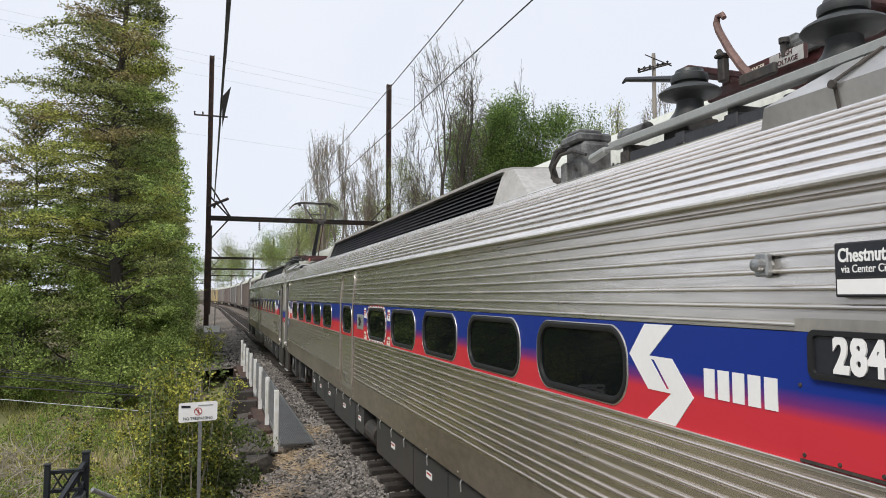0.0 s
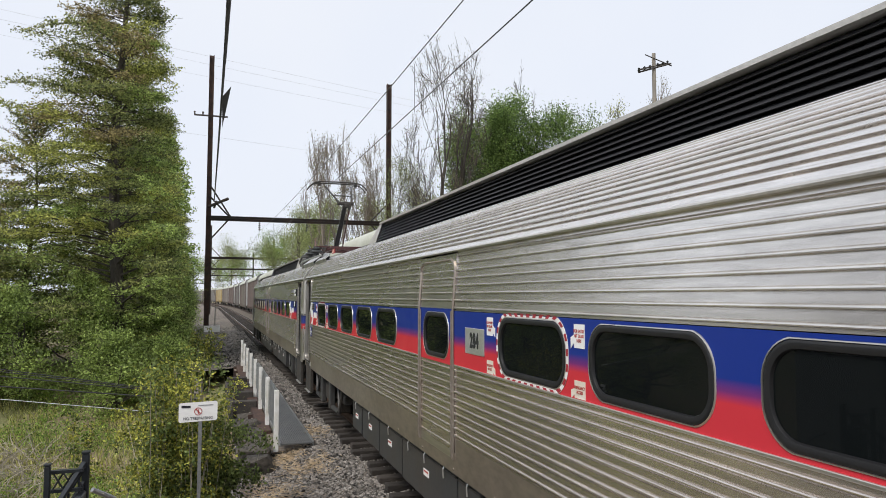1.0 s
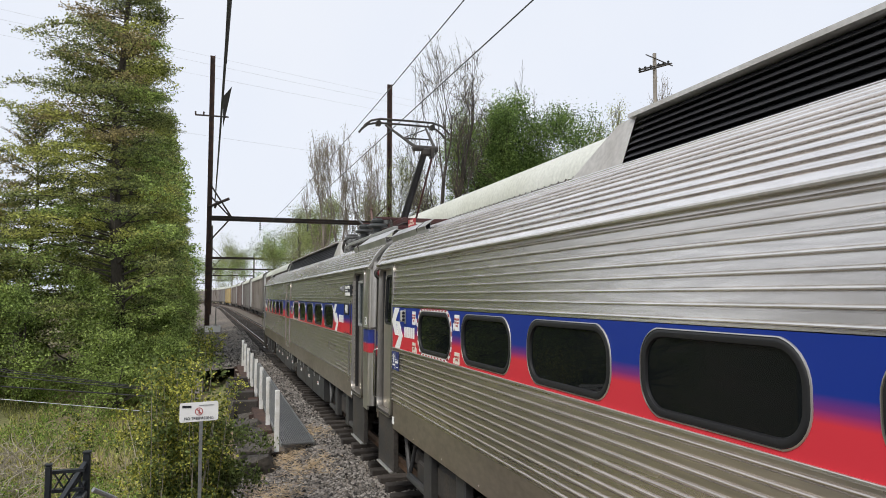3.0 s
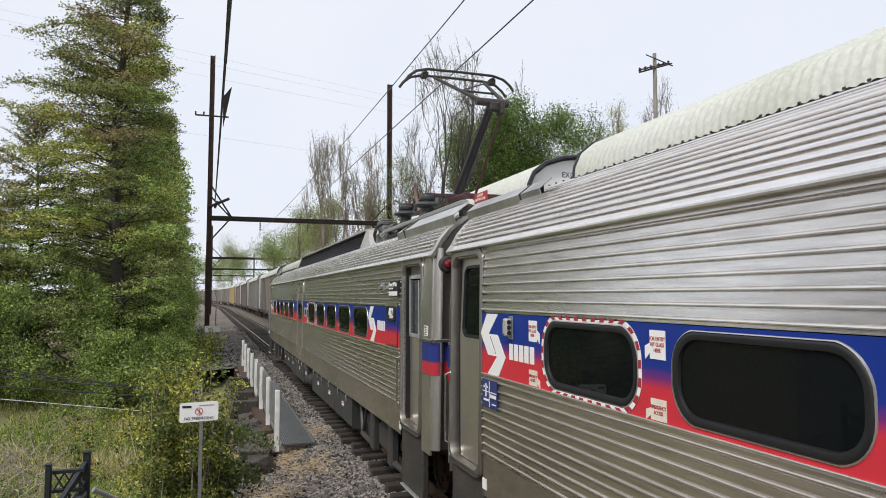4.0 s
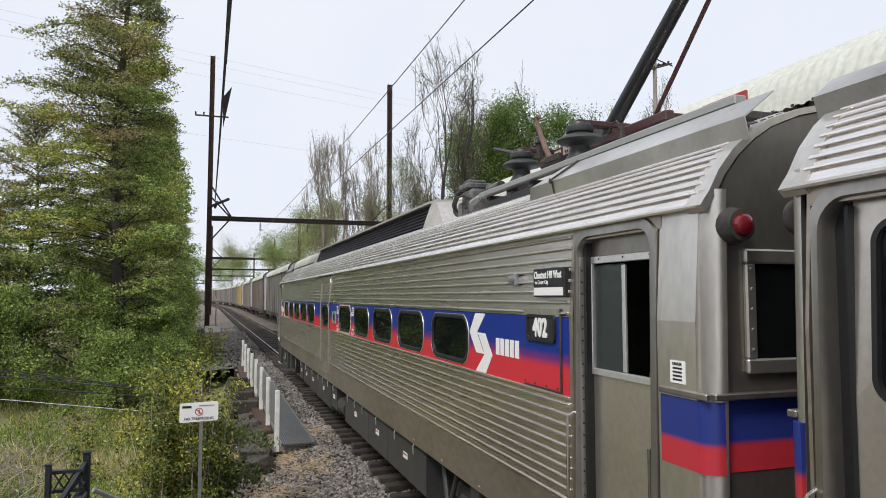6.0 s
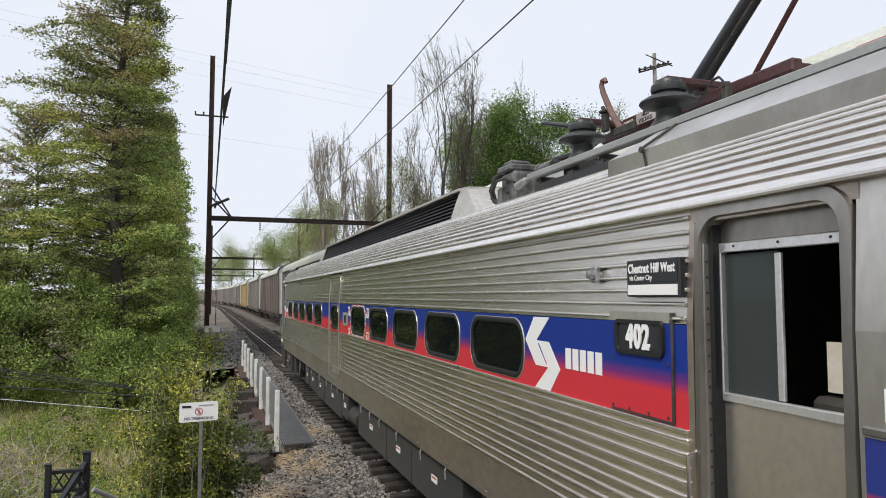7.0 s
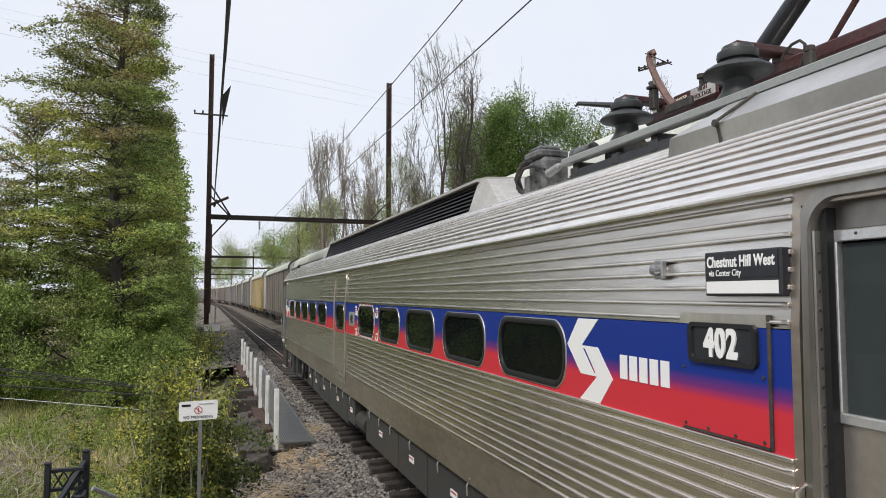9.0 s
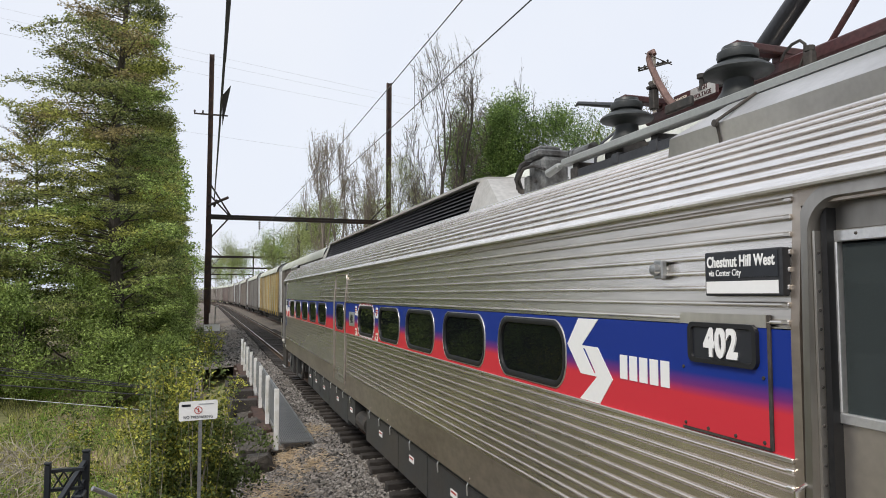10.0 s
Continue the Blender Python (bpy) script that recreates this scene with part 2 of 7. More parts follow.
M["fence"] = mat("black_powder_coat", (0.016, 0.019, 0.022), 0.35, 0, 0.15, 3, 40, 0.04)
M["wood"] = mat("grey_utility_wood", (0.30, 0.27, 0.235), 0.85, 0, 0.2, 2, 25, 0.3, (0.22, 0.20, 0.175), (3, 3, 0.4))
M["bark"] = mat("grey_brown_bark", (0.075, 0.064, 0.054), 0.95, 0, 0.3, 1.5, 12, 0.6, (0.048, 0.042, 0.036), (2, 2, 0.5), dist=0.02)
M["bark_pale"] = mat("pale_bark", (0.23, 0.195, 0.165), 0.95, 0, 0.2, 1.5, 12, 0.4, (0.165, 0.14, 0.12), (2, 2, 0.5))
M["deadwood"] = mat("bleached_deadwood", (0.40, 0.36, 0.29), 0.9, 0, 0.25, 2, 15, 0.3, (0.28, 0.25, 0.20), island=0.3)


def leaf_mat(name, a, b, spread=0.6):
    """Leaves: colour changes from leaf to leaf and from bough to bough, and light shines through."""
    m = bpy.data.materials.new(name)
    m.use_nodes = True
    n, l = m.node_tree.nodes, m.node_tree.links
    p = n["Principled BSDF"]
    g, tc, no = n.new("ShaderNodeNewGeometry"), n.new("ShaderNodeTexCoord"), n.new("ShaderNodeTexNoise")
    no.inputs["Scale"].default_value, no.inputs["Detail"].default_value = 0.45, 3.0
    l.new(tc.outputs["Object"], no.inputs["Vector"])
    add = n.new("ShaderNodeMath")
    add.operation = "MULTIPLY_ADD"
    add.inputs[1].default_value = 0.45
    l.new(g.outputs["Random Per Island"], add.inputs[0])
    l.new(no.outputs["Fac"], add.inputs[2])
    r = n.new("ShaderNodeMapRange")
    r.inputs["From Min"].default_value, r.inputs["From Max"].default_value = 0.45, 1.0
    l.new(add.outputs[0], r.inputs["Value"])
    mix = n.new("ShaderNodeMix")
    mix.data_type = "RGBA"
    mix.inputs["A"].default_value, mix.inputs["B"].default_value = (*a, 1), (*b, 1)
    l.new(r.outputs["Result"], mix.inputs["Factor"])
    hsv = n.new("ShaderNodeHueSaturation")
    v = n.new("ShaderNodeMapRange")
    v.inputs["To Min"].default_value, v.inputs["To Max"].default_value = 1 - spread, 1 + spread
    l.new(g.outputs["Random Per Island"], v.inputs["Value"])
    l.new(v.outputs["Result"], hsv.inputs["Value"])
    l.new(mix.outputs["Result"], hsv.inputs["Color"])
    l.new(hsv.outputs["Color"], p.inputs["Base Color"])
    p.inputs["Roughness"].default_value = 0.6
    p.inputs["Specular IOR Level"].default_value = 0.25
    tr, ms = n.new("ShaderNodeBsdfTranslucent"), n.new("ShaderNodeMixShader")
    l.new(hsv.outputs["Color"], tr.inputs["Color"])
    ms.inputs[0].default_value = 0.35
    l.new(p.outputs[0], ms.inputs[1])
    l.new(tr.outputs[0], ms.inputs[2])
    l.new(ms.outputs[0], n["Material Output"].inputs["Surface"])
    return m


M["leaf_dark"] = leaf_mat("spring_leaves_olive", (0.165, 0.225, 0.055), (0.32, 0.36, 0.10))
M["leaf_rust"] = leaf_mat("budding_leaves_brown_green", (0.165, 0.185, 0.055), (0.29, 0.29, 0.09))
M["leaf_green"] = leaf_mat("fresh_green_leaves", (0.125, 0.22, 0.04), (0.25, 0.36, 0.075))
M["leaf_pale"] = leaf_mat("pale_spring_leaves", (0.20, 0.25, 0.09), (0.30, 0.33, 0.14))
M["leaf_yellow"] = leaf_mat("yellow_green_leaves", (0.25, 0.265, 0.05), (0.46, 0.45, 0.09))
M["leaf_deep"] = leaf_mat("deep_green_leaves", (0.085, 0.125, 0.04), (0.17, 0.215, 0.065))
M["leaf_fir"] = leaf_mat("deep_olive_leaves", (0.12, 0.16, 0.062), (0.29, 0.31, 0.105), 0.6)
M["leaf_brown"] = leaf_mat("brownish_new_leaves", (0.21, 0.185, 0.095), (0.35, 0.29, 0.13), 0.55)
M["leaf_lime"] = leaf_mat("sunlit_yellow_green_leaves", (0.24, 0.28, 0.075), (0.43, 0.44, 0.12), 0.55)
M["leaf_broad"] = leaf_mat("broad_tree_leaves", (0.075, 0.135, 0.038), (0.20, 0.29, 0.075), 0.55)
M["leaf_mid"] = leaf_mat("mid_green_leaves", (0.17, 0.245, 0.07), (0.36, 0.45, 0.13), 0.55)
M["leaf_bud"] = leaf_mat("sparse_buds", (0.20, 0.17, 0.10), (0.26, 0.25, 0.13))
M["straw"] = mat("dry_straw", (0.52, 0.40, 0.25), 0.8, 0, 0.2, 3, 30, 0.2, (0.36, 0.27, 0.17))
M["grass"] = leaf_mat("rough_grass", (0.29, 0.32, 0.09), (0.52, 0.50, 0.20))


def earth_mat():
    """Ground: soil, leaf litter and grass patches by noise."""
    m = mat("earth_and_grass", (0.19, 0.19, 0.08), 0.95, 0, 0.35, 0.35, 9, 0.8, (0.30, 0.225, 0.16), dist=0.06)
    return m


M["earth"] = earth_mat()


def band_mat():
    """The painted stripe: blue above, red below, sprayed into one another."""
    m = mat("blue_red_band_paint", (1, 1, 1), 0.34, 0.0, 0.04, 3, 30, 0.02, spec=0.22)
    n, l = m.node_tree.nodes, m.node_tree.links
    p = n["Principled BSDF"]
    tc, sep, cr = n.new("ShaderNodeTexCoord"), n.new("ShaderNodeSeparateXYZ"), n.new("ShaderNodeValToRGB")
    l.new(tc.outputs["Object"], sep.inputs[0])
    mr = n.new("ShaderNodeMapRange")
    mr.inputs["From Min"].default_value, mr.inputs["From Max"].default_value = 2.10, 2.70
    l.new(sep.outputs["Z"], mr.inputs["Value"])
    l.new(mr.outputs["Result"], cr.inputs["Fac"])
    e = cr.color_ramp.elements
    e[0].position, e[0].color = 0.33, (0.56, 0.035, 0.05, 1)
    e[1].position, e[1].color = 0.54, (0.010, 0.032, 0.23, 1)
    k = e.new(0.43)
    k.color = (0.16, 0.028, 0.16, 1)
    l.new(cr.outputs["Color"], p.inputs["Base Color"])
    return m


M["band"] = band_mat()


def end_band_mat():
    m = mat("end_stripe_paint", (1, 1, 1), 0.35, 0.0, 0.05, 3, 30, 0.02)
    n, l = m.node_tree.nodes, m.node_tree.links
    tc, sep, cr = n.new("ShaderNodeTexCoord"), n.new("ShaderNodeSeparateXYZ"), n.new("ShaderNodeValToRGB")
    l.new(tc.outputs["Object"], sep.inputs[0])
    mr = n.new("ShaderNodeMapRange")
    mr.inputs["From Min"].default_value, mr.inputs["From Max"].default_value = 1.90, 2.28
    l.new(sep.outputs["Z"], mr.inputs["Value"])
    l.new(mr.outputs["Result"], cr.inputs["Fac"])
    e = cr.color_ramp.elements
    e[0].position, e[0].color = 0.36, (0.45, 0.03, 0.045, 1)
    e[1].position, e[1].color = 0.44, (0.02, 0.035, 0.2, 1)
    l.new(cr.outputs["Color"], n["Principled BSDF"].inputs["Base Color"])
    return m


M["endband"] = end_band_mat()


def glass_mat(name, tint, rough=0.02, trans=0.5):
    m = bpy.data.materials.new(name)
    m.use_nodes = True
    p = m.node_tree.nodes["Principled BSDF"]
    p.inputs["Base Color"].default_value = (*tint, 1)
    p.inputs["Roughness"].default_value = rough
    p.inputs["Transmission Weight"].default_value = trans
    p.inputs["IOR"].default_value = 1.2
    return m


M["glass"] = glass_mat("tinted_window_glass", (0.012, 0.015, 0.016))
M["glass_clear"] = glass_mat("cab_glass", (0.10, 0.12, 0.12), 0.02, 0.6)
M["interior"] = mat("dark_interior", (0.05, 0.045, 0.04), 0.7, 0, 0.3, 2, 10, 0)


# centre lines of the two tracks
TRACK_X, FREIGHT_X = 4.0, 8.0


def rr_dist(y, z, a, b, r):
    qy, qz = abs(y) - (a - r), abs(z) - (b - r)
    return math.hypot(max(qy, 0), max(qz, 0)) + min(max(qy, qz), 0) - r


def rr_point(ang, a, b, r):
    c, s = math.cos(ang), math.sin(ang)
    lo, hi = 0.0, a + b
    for _ in range(30):
        mid = (lo + hi) / 2
        if rr_dist(c * mid, s * mid, a, b, r) < 0:
            lo = mid
        else:
            hi = mid
    return c * lo, s * lo


def angles(a, b, r=0.19, m=9):
    """Directions to the points of a rounded outline, close together in its corners."""
    out = []
    for qy, qz, st in ((1, 1, 0.0), (-1, 1, 0.5), (-1, -1, 1.0), (1, -1, 1.5)):
        for k in range(m):
            t = (st + 0.5 * k / (m - 1)) * math.pi
            out.append(math.atan2(qz * (b - r) + r * math.sin(t), qy * (a - r) + r * math.cos(t)))
    return out

# ---------------------------------------------------------------- lie of the land
CURVE_Y, CURVE_R = 165.0, 1300.0


def on_track(d, lateral):
    """Place and heading (degrees) at d metres along the line; lateral: its distance to the right of the eye where the line is straight."""
    if d > 25.0:
        lateral -= 0.008 * (d - 25.0) if d < 200 else 1.4
    if d <= CURVE_Y:
        return lateral, d, 0.0
    a = (d - CURVE_Y) / CURVE_R
    r = CURVE_R + lateral
    return lateral - r * (1 - math.cos(a)), CURVE_Y + r * math.sin(a), math.degrees(a)


def smooth01(a, b, v):
    t = max(0.0, min(1.0, (v - a) / (b - a)))
    return t * t * (3 - 2 * t)


def ground_z(x, y):
    """Height of the land: level formation, a gully with a lane under the bridge, a bank behind it."""
    bend = 0.0
    if y > CURVE_Y:
        bend = (y - CURVE_Y) ** 2 / (2 * CURVE_R) if y < 700 else 110 + (y - 700) * 0.41
    u = x + bend
    bed = -0.95
    # left side
    gully = smooth01(11.8, 14.2, y) * (1 - smooth01(31.0, 35.0, y))
    rise = smooth01(20.0, 44.0, y)
    low_near = -2.6 - 1.9 * smooth01(10, 17, y)
    low_far = -4.5 + 3.9 * rise
    low = low_near if y < 17 else low_far
    if y > 44:
        low = -0.6 - 0.4 * smooth01(60, 100, y)
    edge = 1.35 if y < 17 else 1.35 - 0.2 * smooth01(33, 40, y)
    if gully > 0.0:
        shoulder_lo = -3.2
    else:
        shoulder_lo = 0
    w = 2.6 if y < 36 else 4.0
    f = smooth01(edge - w, edge + 0.1, u)
    if 30 < y:
        f = max(f, smooth01(-4.5, -1.0, u) * smooth01(33, 37, y))
    z = low * (1 - f) + bed * f
    if gully > 0 and u < 0.2 + 1.0 * smooth01(12.5, 15.4, y):
        z = min(z, bed * (1 - gully) + gully * (-4.6 + 3.2 * smooth01(22, 34, y)))
    if u > 12:
        z = -0.4 + 2.2 * smooth01(13, 26, u)
    z += 0.10 * (noise.noise((x * 0.35, y * 0.35, 0.0)) + 0.5 * noise.noise((x * 1.1, y * 1.1, 3.0))) * (0.25 if 1.0 < u < 13 else 1.6)
    return z


def axis(fine0, fine1, step, lo, hi):
    out = [float(v) for v in np.arange(fine0, fine1 + 1e-6, step)]
    s, v = step, fine0
    while v > lo:
        s *= 1.35
        v -= s
        out.insert(0, v)
    s, v = step, fine1
    while v < hi:
        s *= 1.35
        v += s
        out.append(v)
    return out


xs, ys = axis(-16, 14, 0.4, -1500, 1500), axis(-4, 62, 0.5, -1500, 2500)
gg = Geo()
for y in ys:
    for x in xs:
        gg.v.append((x, y, ground_z(x, y)))
nx = len(xs)
for j in range(len(ys) - 1):
    for i in range(nx - 1):
        a = j * nx + i
        gg.f.append((a, a + 1, a + 1 + nx, a + nx))
tagged(part("ground", gg, M["earth"], smooth=True), "rough earth bank with grass and leaf litter", "ground", kind="structure")


def strip(path_from, path_to, step, rows):
    """A sheet that follows the line. rows: (lateral, z)."""
    g = Geo()
    n = len(rows)
    ds = list(np.arange(path_from, path_to + 0.01, step))
    for d in ds:
        for lat, z in rows:
            x, y, a = on_track(float(d), lat)
            g.v.append((x, y, z))
    for i in range(len(ds) - 1):
        for k in range(n - 1):
            a = i * n + k
            g.f.append((a, a + 1, a + 1 + n, a + n))
    return g


def ballast_z(x, y):
    t = min(abs(x - 4.0), abs(x - 8.0), abs(x - 12.0))
    z = -0.255 - 0.06 * smooth01(0.8, 1.9, t)
    if x < 2.7:
        if y < 15.6:
            z = -0.26 - 0.46 * smooth01(2.6, 0.35, x) - 0.75 * max(0.0, 0.35 - x)
        else:
            z = -0.255 - 0.17 * smooth01(2.5, 0.9, x) - 0.12 * max(0.0, 0.1 - x)
    return z


bg = Geo()
bx = [-2.2, -1.6, -1.0, -0.4, 0.1, 0.5, 0.9, 1.3, 1.7, 2.1, 2.5, 2.9, 3.4, 4.0, 4.8, 5.4, 6.0, 6.6, 7.2, 8.0, 9.0, 10.0, 11.0, 12.0, 13.5, 15.0]
by = list(np.arange(-60, 6, 3.0)) + list(np.arange(6, 40, 0.4)) + list(np.arange(40, 120, 3.0)) + list(np.arange(120, 700, 10.0))
for d in by:
    for lat in bx:
        la = lat
        if lat < 2.4 and 12.2 < d < 33.5:
            la = max(lat, 0.2 + 0.9 * smooth01(12.2, 15.4, d) + 0.02 * lat)
        x, y, a = on_track(float(d), la)
        bg.v.append((x, y, ballast_z(la, d) + 0.03 * noise.noise((x * 1.7, y * 1.7, 0))))
for j in range(len(by) - 1):
    for i in range(len(bx) - 1):
        a = j * len(bx) + i
        bg.f.append((a, a + 1, a + 1 + len(bx), a + len(bx)))
tagged(part("track_bed", bg, M["ballast"], smooth=True), "grey-brown crushed stone track bed", "ballast", kind="structure")


def rail_track(centre, name, lab):
    prof = [(-0.07, -0.16), (-0.07, -0.148), (-0.012, -0.13), (-0.012, -0.045), (-0.035, -0.035), (-0.035, -0.006), (-0.028, 0.0), (0.028, 0.0), (0.035, -0.006), (0.035, -0.035), (0.012, -0.045), (0.012, -0.13), (0.07, -0.148), (0.07, -0.16)]
    tr = tagged(new(name), lab, "railway track", kind="structure")
    for s in (-1, 1):
        rows = [(centre + s * 0.75 + px, z) for px, z in prof]
        part("rail", strip(-60, 640, 10.0, rows), M["rail"], tr, "rusty steel rail")
        part("rail_head", strip(-60, 640, 10.0, [(centre + s * 0.75 - 0.027, 0.001), (centre + s * 0.75 + 0.027, 0.001)]), M["railtop"], tr, "worn bright rail head")
    return tr


near_track = rail_track(4.0, "railway_track", "near railway track on timber sleepers")
far_track = rail_track(8.0, "railway_track", "freight railway track behind the train")

# timber sleepers: the near ones one by one
tie_mesh = Geo().box(-1.3, 1.3, -0.115, 0.115, -0.34, -0.165, 0.012).mesh("sleeper")
tie_mesh.materials.append(M["tie"])
rng = random.Random(4)
for k in range(110):
    ob = new("sleeper", tie_mesh)
    ob.parent = near_track
    ob.location = (4.0 + rng.uniform(-0.07, 0.07), 4.0 + k * 0.54 + rng.uniform(-0.03, 0.03), rng.uniform(-0.012, 0.012))
    ob.rotation_euler = (0, 0, rng.uniform(-0.02, 0.02))
rest = Geo()
for k in range(400):
    x, y, a = on_track(64 + k * 0.54, 4.0)
    rest.box(x - 1.3, x + 1.3, y - 0.115, y + 0.115, -0.34, -0.168)
tagged(part("sleepers", rest, M["tie"], near_track), kind="stuff")

# loose stones of the ballast shoulder
def scatter_stones(n, seed, zone, size):
    rs = np.random.RandomState(seed)
    g = Geo()
    for _ in range(n):
        x, y = zone(rs)
        s = size[0] + (size[1] - size[0]) * rs.rand() ** 2
        z = max(ballast_z(x, y), -9) + s * 0.3
        o = rs.uniform(0.6, 1.2, (6, 3)) * s
        a = rs.rand() * 6.28
        c, sn = math.cos(a), math.sin(a)
        pts = [(o[0][0], 0, 0.1 * s), (0, o[1][1], -0.1 * s), (-o[2][0], 0.2 * s, 0), (0, -o[3][1], 0.1 * s), (0.2 * s, 0, o[4][2] * 0.75), (0, 0, -o[5][2] * 0.7)]
        g.add([(x + p[0] * c - p[1] * sn, y + p[0] * sn + p[1] * c, z + p[2]) for p in pts],
              [(0, 1, 4), (1, 2, 4), (2, 3, 4), (3, 0, 4), (1, 0, 5), (2, 1, 5), (3, 2, 5), (0, 3, 5)])
    return g


def zone_near(rs):
    y = 7.0 + 9.0 * rs.rand() ** 1.2
    return 0.3 + 2.9 * rs.rand(), y


def zone_mid(rs):
    y = 15.5 + 44 * rs.rand() ** 1.5
    return (2.1 + 1.2 * rs.rand() if y < 33.5 else -0.5 + 3.7 * rs.rand()), y


stones = part("ballast_stones", scatter_stones(24000, 5, zone_near, (0.016, 0.044)), M["stone"])
tagged(stones, "loose crushed ballast stones", "gravel", kind="stuff")
stones = part("ballast_stones", scatter_stones(13000, 6, zone_mid, (0.022, 0.055)), M["stone"])
tagged(stones, "loose crushed ballast stones beyond the bridge", "gravel", kind="stuff")



def zone_far(rs):
    y = 34.0 + 40 * rs.rand() ** 1.3
    return -2.0 + 4.6 * rs.rand(), y


stones = part("ballast_stones", scatter_stones(11000, 16, zone_far, (0.04, 0.10)), M["stone"])
tagged(stones, "coarse stones on the shoulder past the bridge", "gravel", kind="stuff")

# platform under the camera, out of view
plat = part("platform", Geo().box(-3.2, 2.30, -70, 1.6, 0.95, 1.22, 0.02), M["concrete"])
tagged(plat, "concrete station platform slab", "platform", kind="structure")
part("platform_wall", Geo().box(-3.0, -2.7, -70, 1.5, -3.2, 0.95).box(1.7, 2.0, -70, 1.4, -1.2, 0.95).box(-3.0, 2.0, 1.2, 1.5, -3.2, 0.95), M["concrete"], plat)

# unseen station yard left of the platform, added so the cars' steel reflects grey
yard = part("pavement", Geo().box(-60, -3.2, -90, 5.0, -3.4, 0.0), M["asphalt"])
tagged(yard, "worn grey asphalt yard, unseen, added for reflections", "pavement", kind="structure")

# ---------------------------------------------------------------- bridge edge
bridge = tagged(new("bridge_railing"), "row of white steel railing posts with wire mesh", "railing")
POST_Y = [15.2 + 2.52 * k for k in range(8)]
for k, y in enumerate(POST_Y):
    h = 0.86
    part("post", Geo().box(1.29, 1.39, y - 0.035, y + 0.035, -0.42, h, 0.008), M["whitepaint"], bridge, "white painted steel post")
# woven wire infill between the posts and the walkway grating
mesh_g = Geo()
for k in range(0, 7):
    y0, y1 = POST_Y[k], POST_Y[k + 1]
    for i in range(15):
        z = 0.0 + i * 0.055
        mesh_g.tube([(1.36, y0, z), (1.36, y1, z)], 0.004, 3, False)
    for i in range(23):
        yy = y0 + (y1 - y0) * i / 22
        mesh_g.tube([(1.36, yy, 0.0), (1.36, yy, 0.78)], 0.004, 3, False)
part("mesh_infill", mesh_g, M["galv"], bridge, "galvanised wire mesh")
deck = tagged(new("walkway_grating"), "galvanised walkway grating beside the track", "walkway")
for i in range(17):
    x = 1.42 + i * 0.04
    part("bearing_bar", Geo().box(x, x + 0.01, 14.9, 33.0, -0.24, -0.205), M["galv"], deck)
gr = Geo()
for k in range(240):
    y = 14.9 + k * 0.075
    gr.box(1.42, 2.07, y, y + 0.012, -0.228, -0.2045)
tagged(part("grating_mesh", gr, M["galv"], deck), kind="stuff")
part("deck_edge", Geo().box(1.40, 1.42, 14.9, 33.0, -0.27, -0.18).box(2.07, 2.09, 14.9, 33.0, -0.27, -0.18), M["galv"], deck)
girder = part("bridge_girder", Geo().box(1.10, 1.40, 17.0, 33.6, -1.5, -0.30, 0.02).box(0.95, 1.45, 17.0, 33.6, -1.52, -1.48), M["rust"])
tagged(girder, "rusty steel bridge girder", "bridge", kind="structure")
for k in range(9):
    part("stiffener", Geo().box(0.98, 1.10, 17.6 + k * 1.9, 17.64 + k * 1.9, -1.48, -0.32), M["rust"], girder)
# dark timber trough ends that stick out beside the posts
tb = tagged(new("timber_crib"), "dark wet timber crib beside the bridge", "timber crib")
for y in (20.6, 22.6, 24.8, 26.6):
    part("beam", Geo().box(0.58, 1.28, y, y + 0.30, -0.62, -0.12, 0.02), M["timber"], tb)
part("beam", Geo().box(0.52, 0.64, 20.4, 27.2, -0.66, -0.30, 0.02), M["timber"], tb)
part("beam", Geo().box(0.60, 0.80, 18.9, 20.2, -0.95, -0.52, 0.02), M["timber"], tb)
# stone abutment and wing wall, block by block
ab = part("abutment_wall", Geo().box(1.0, 6.0, 15.2, 17.2, -5.0, -0.45).box(1.0, 6.0, 33.2, 35.0, -5.0, -0.45), M["masonry"])
tagged(ab, "rough stone bridge abutment", "abutment", kind="structure")
brng = random.Random(11)
for row in range(9):
    y = 13.9 + brng.uniform(0, 0.3)
    while y < 20.4:
        w = brng.uniform(0.40, 0.85)
        h = 0.40
        z0 = -0.22 - (row + 1) * h
        sx = brng.uniform(-0.18, 0.05) - 0.22 * (1 - smooth01(13.9, 15.6, y))
        blk = Geo().box(0.82 + sx, 1.22, y, y + w - 0.05, z0 + brng.uniform(-0.10, 0.0), z0 + h - 0.06 + brng.uniform(-0.16, 0.10) * (row == 0), 0.10)
        blk.v = [(vx + brng.uniform(-0.05, 0.04), vy + brng.uniform(-0.05, 0.05), vz + brng.uniform(-0.05, 0.05)) for vx, vy, vz in blk.v]
        part("stone", blk, M["masonry"], ab)
        y += w
cap = Geo().box(0.55, 0.62, 15.3, 15.42, -3.8, -0.4, 0.01)
part("drain_pipe", cap, M["concrete"], ab, "pale weathered upright pipe")

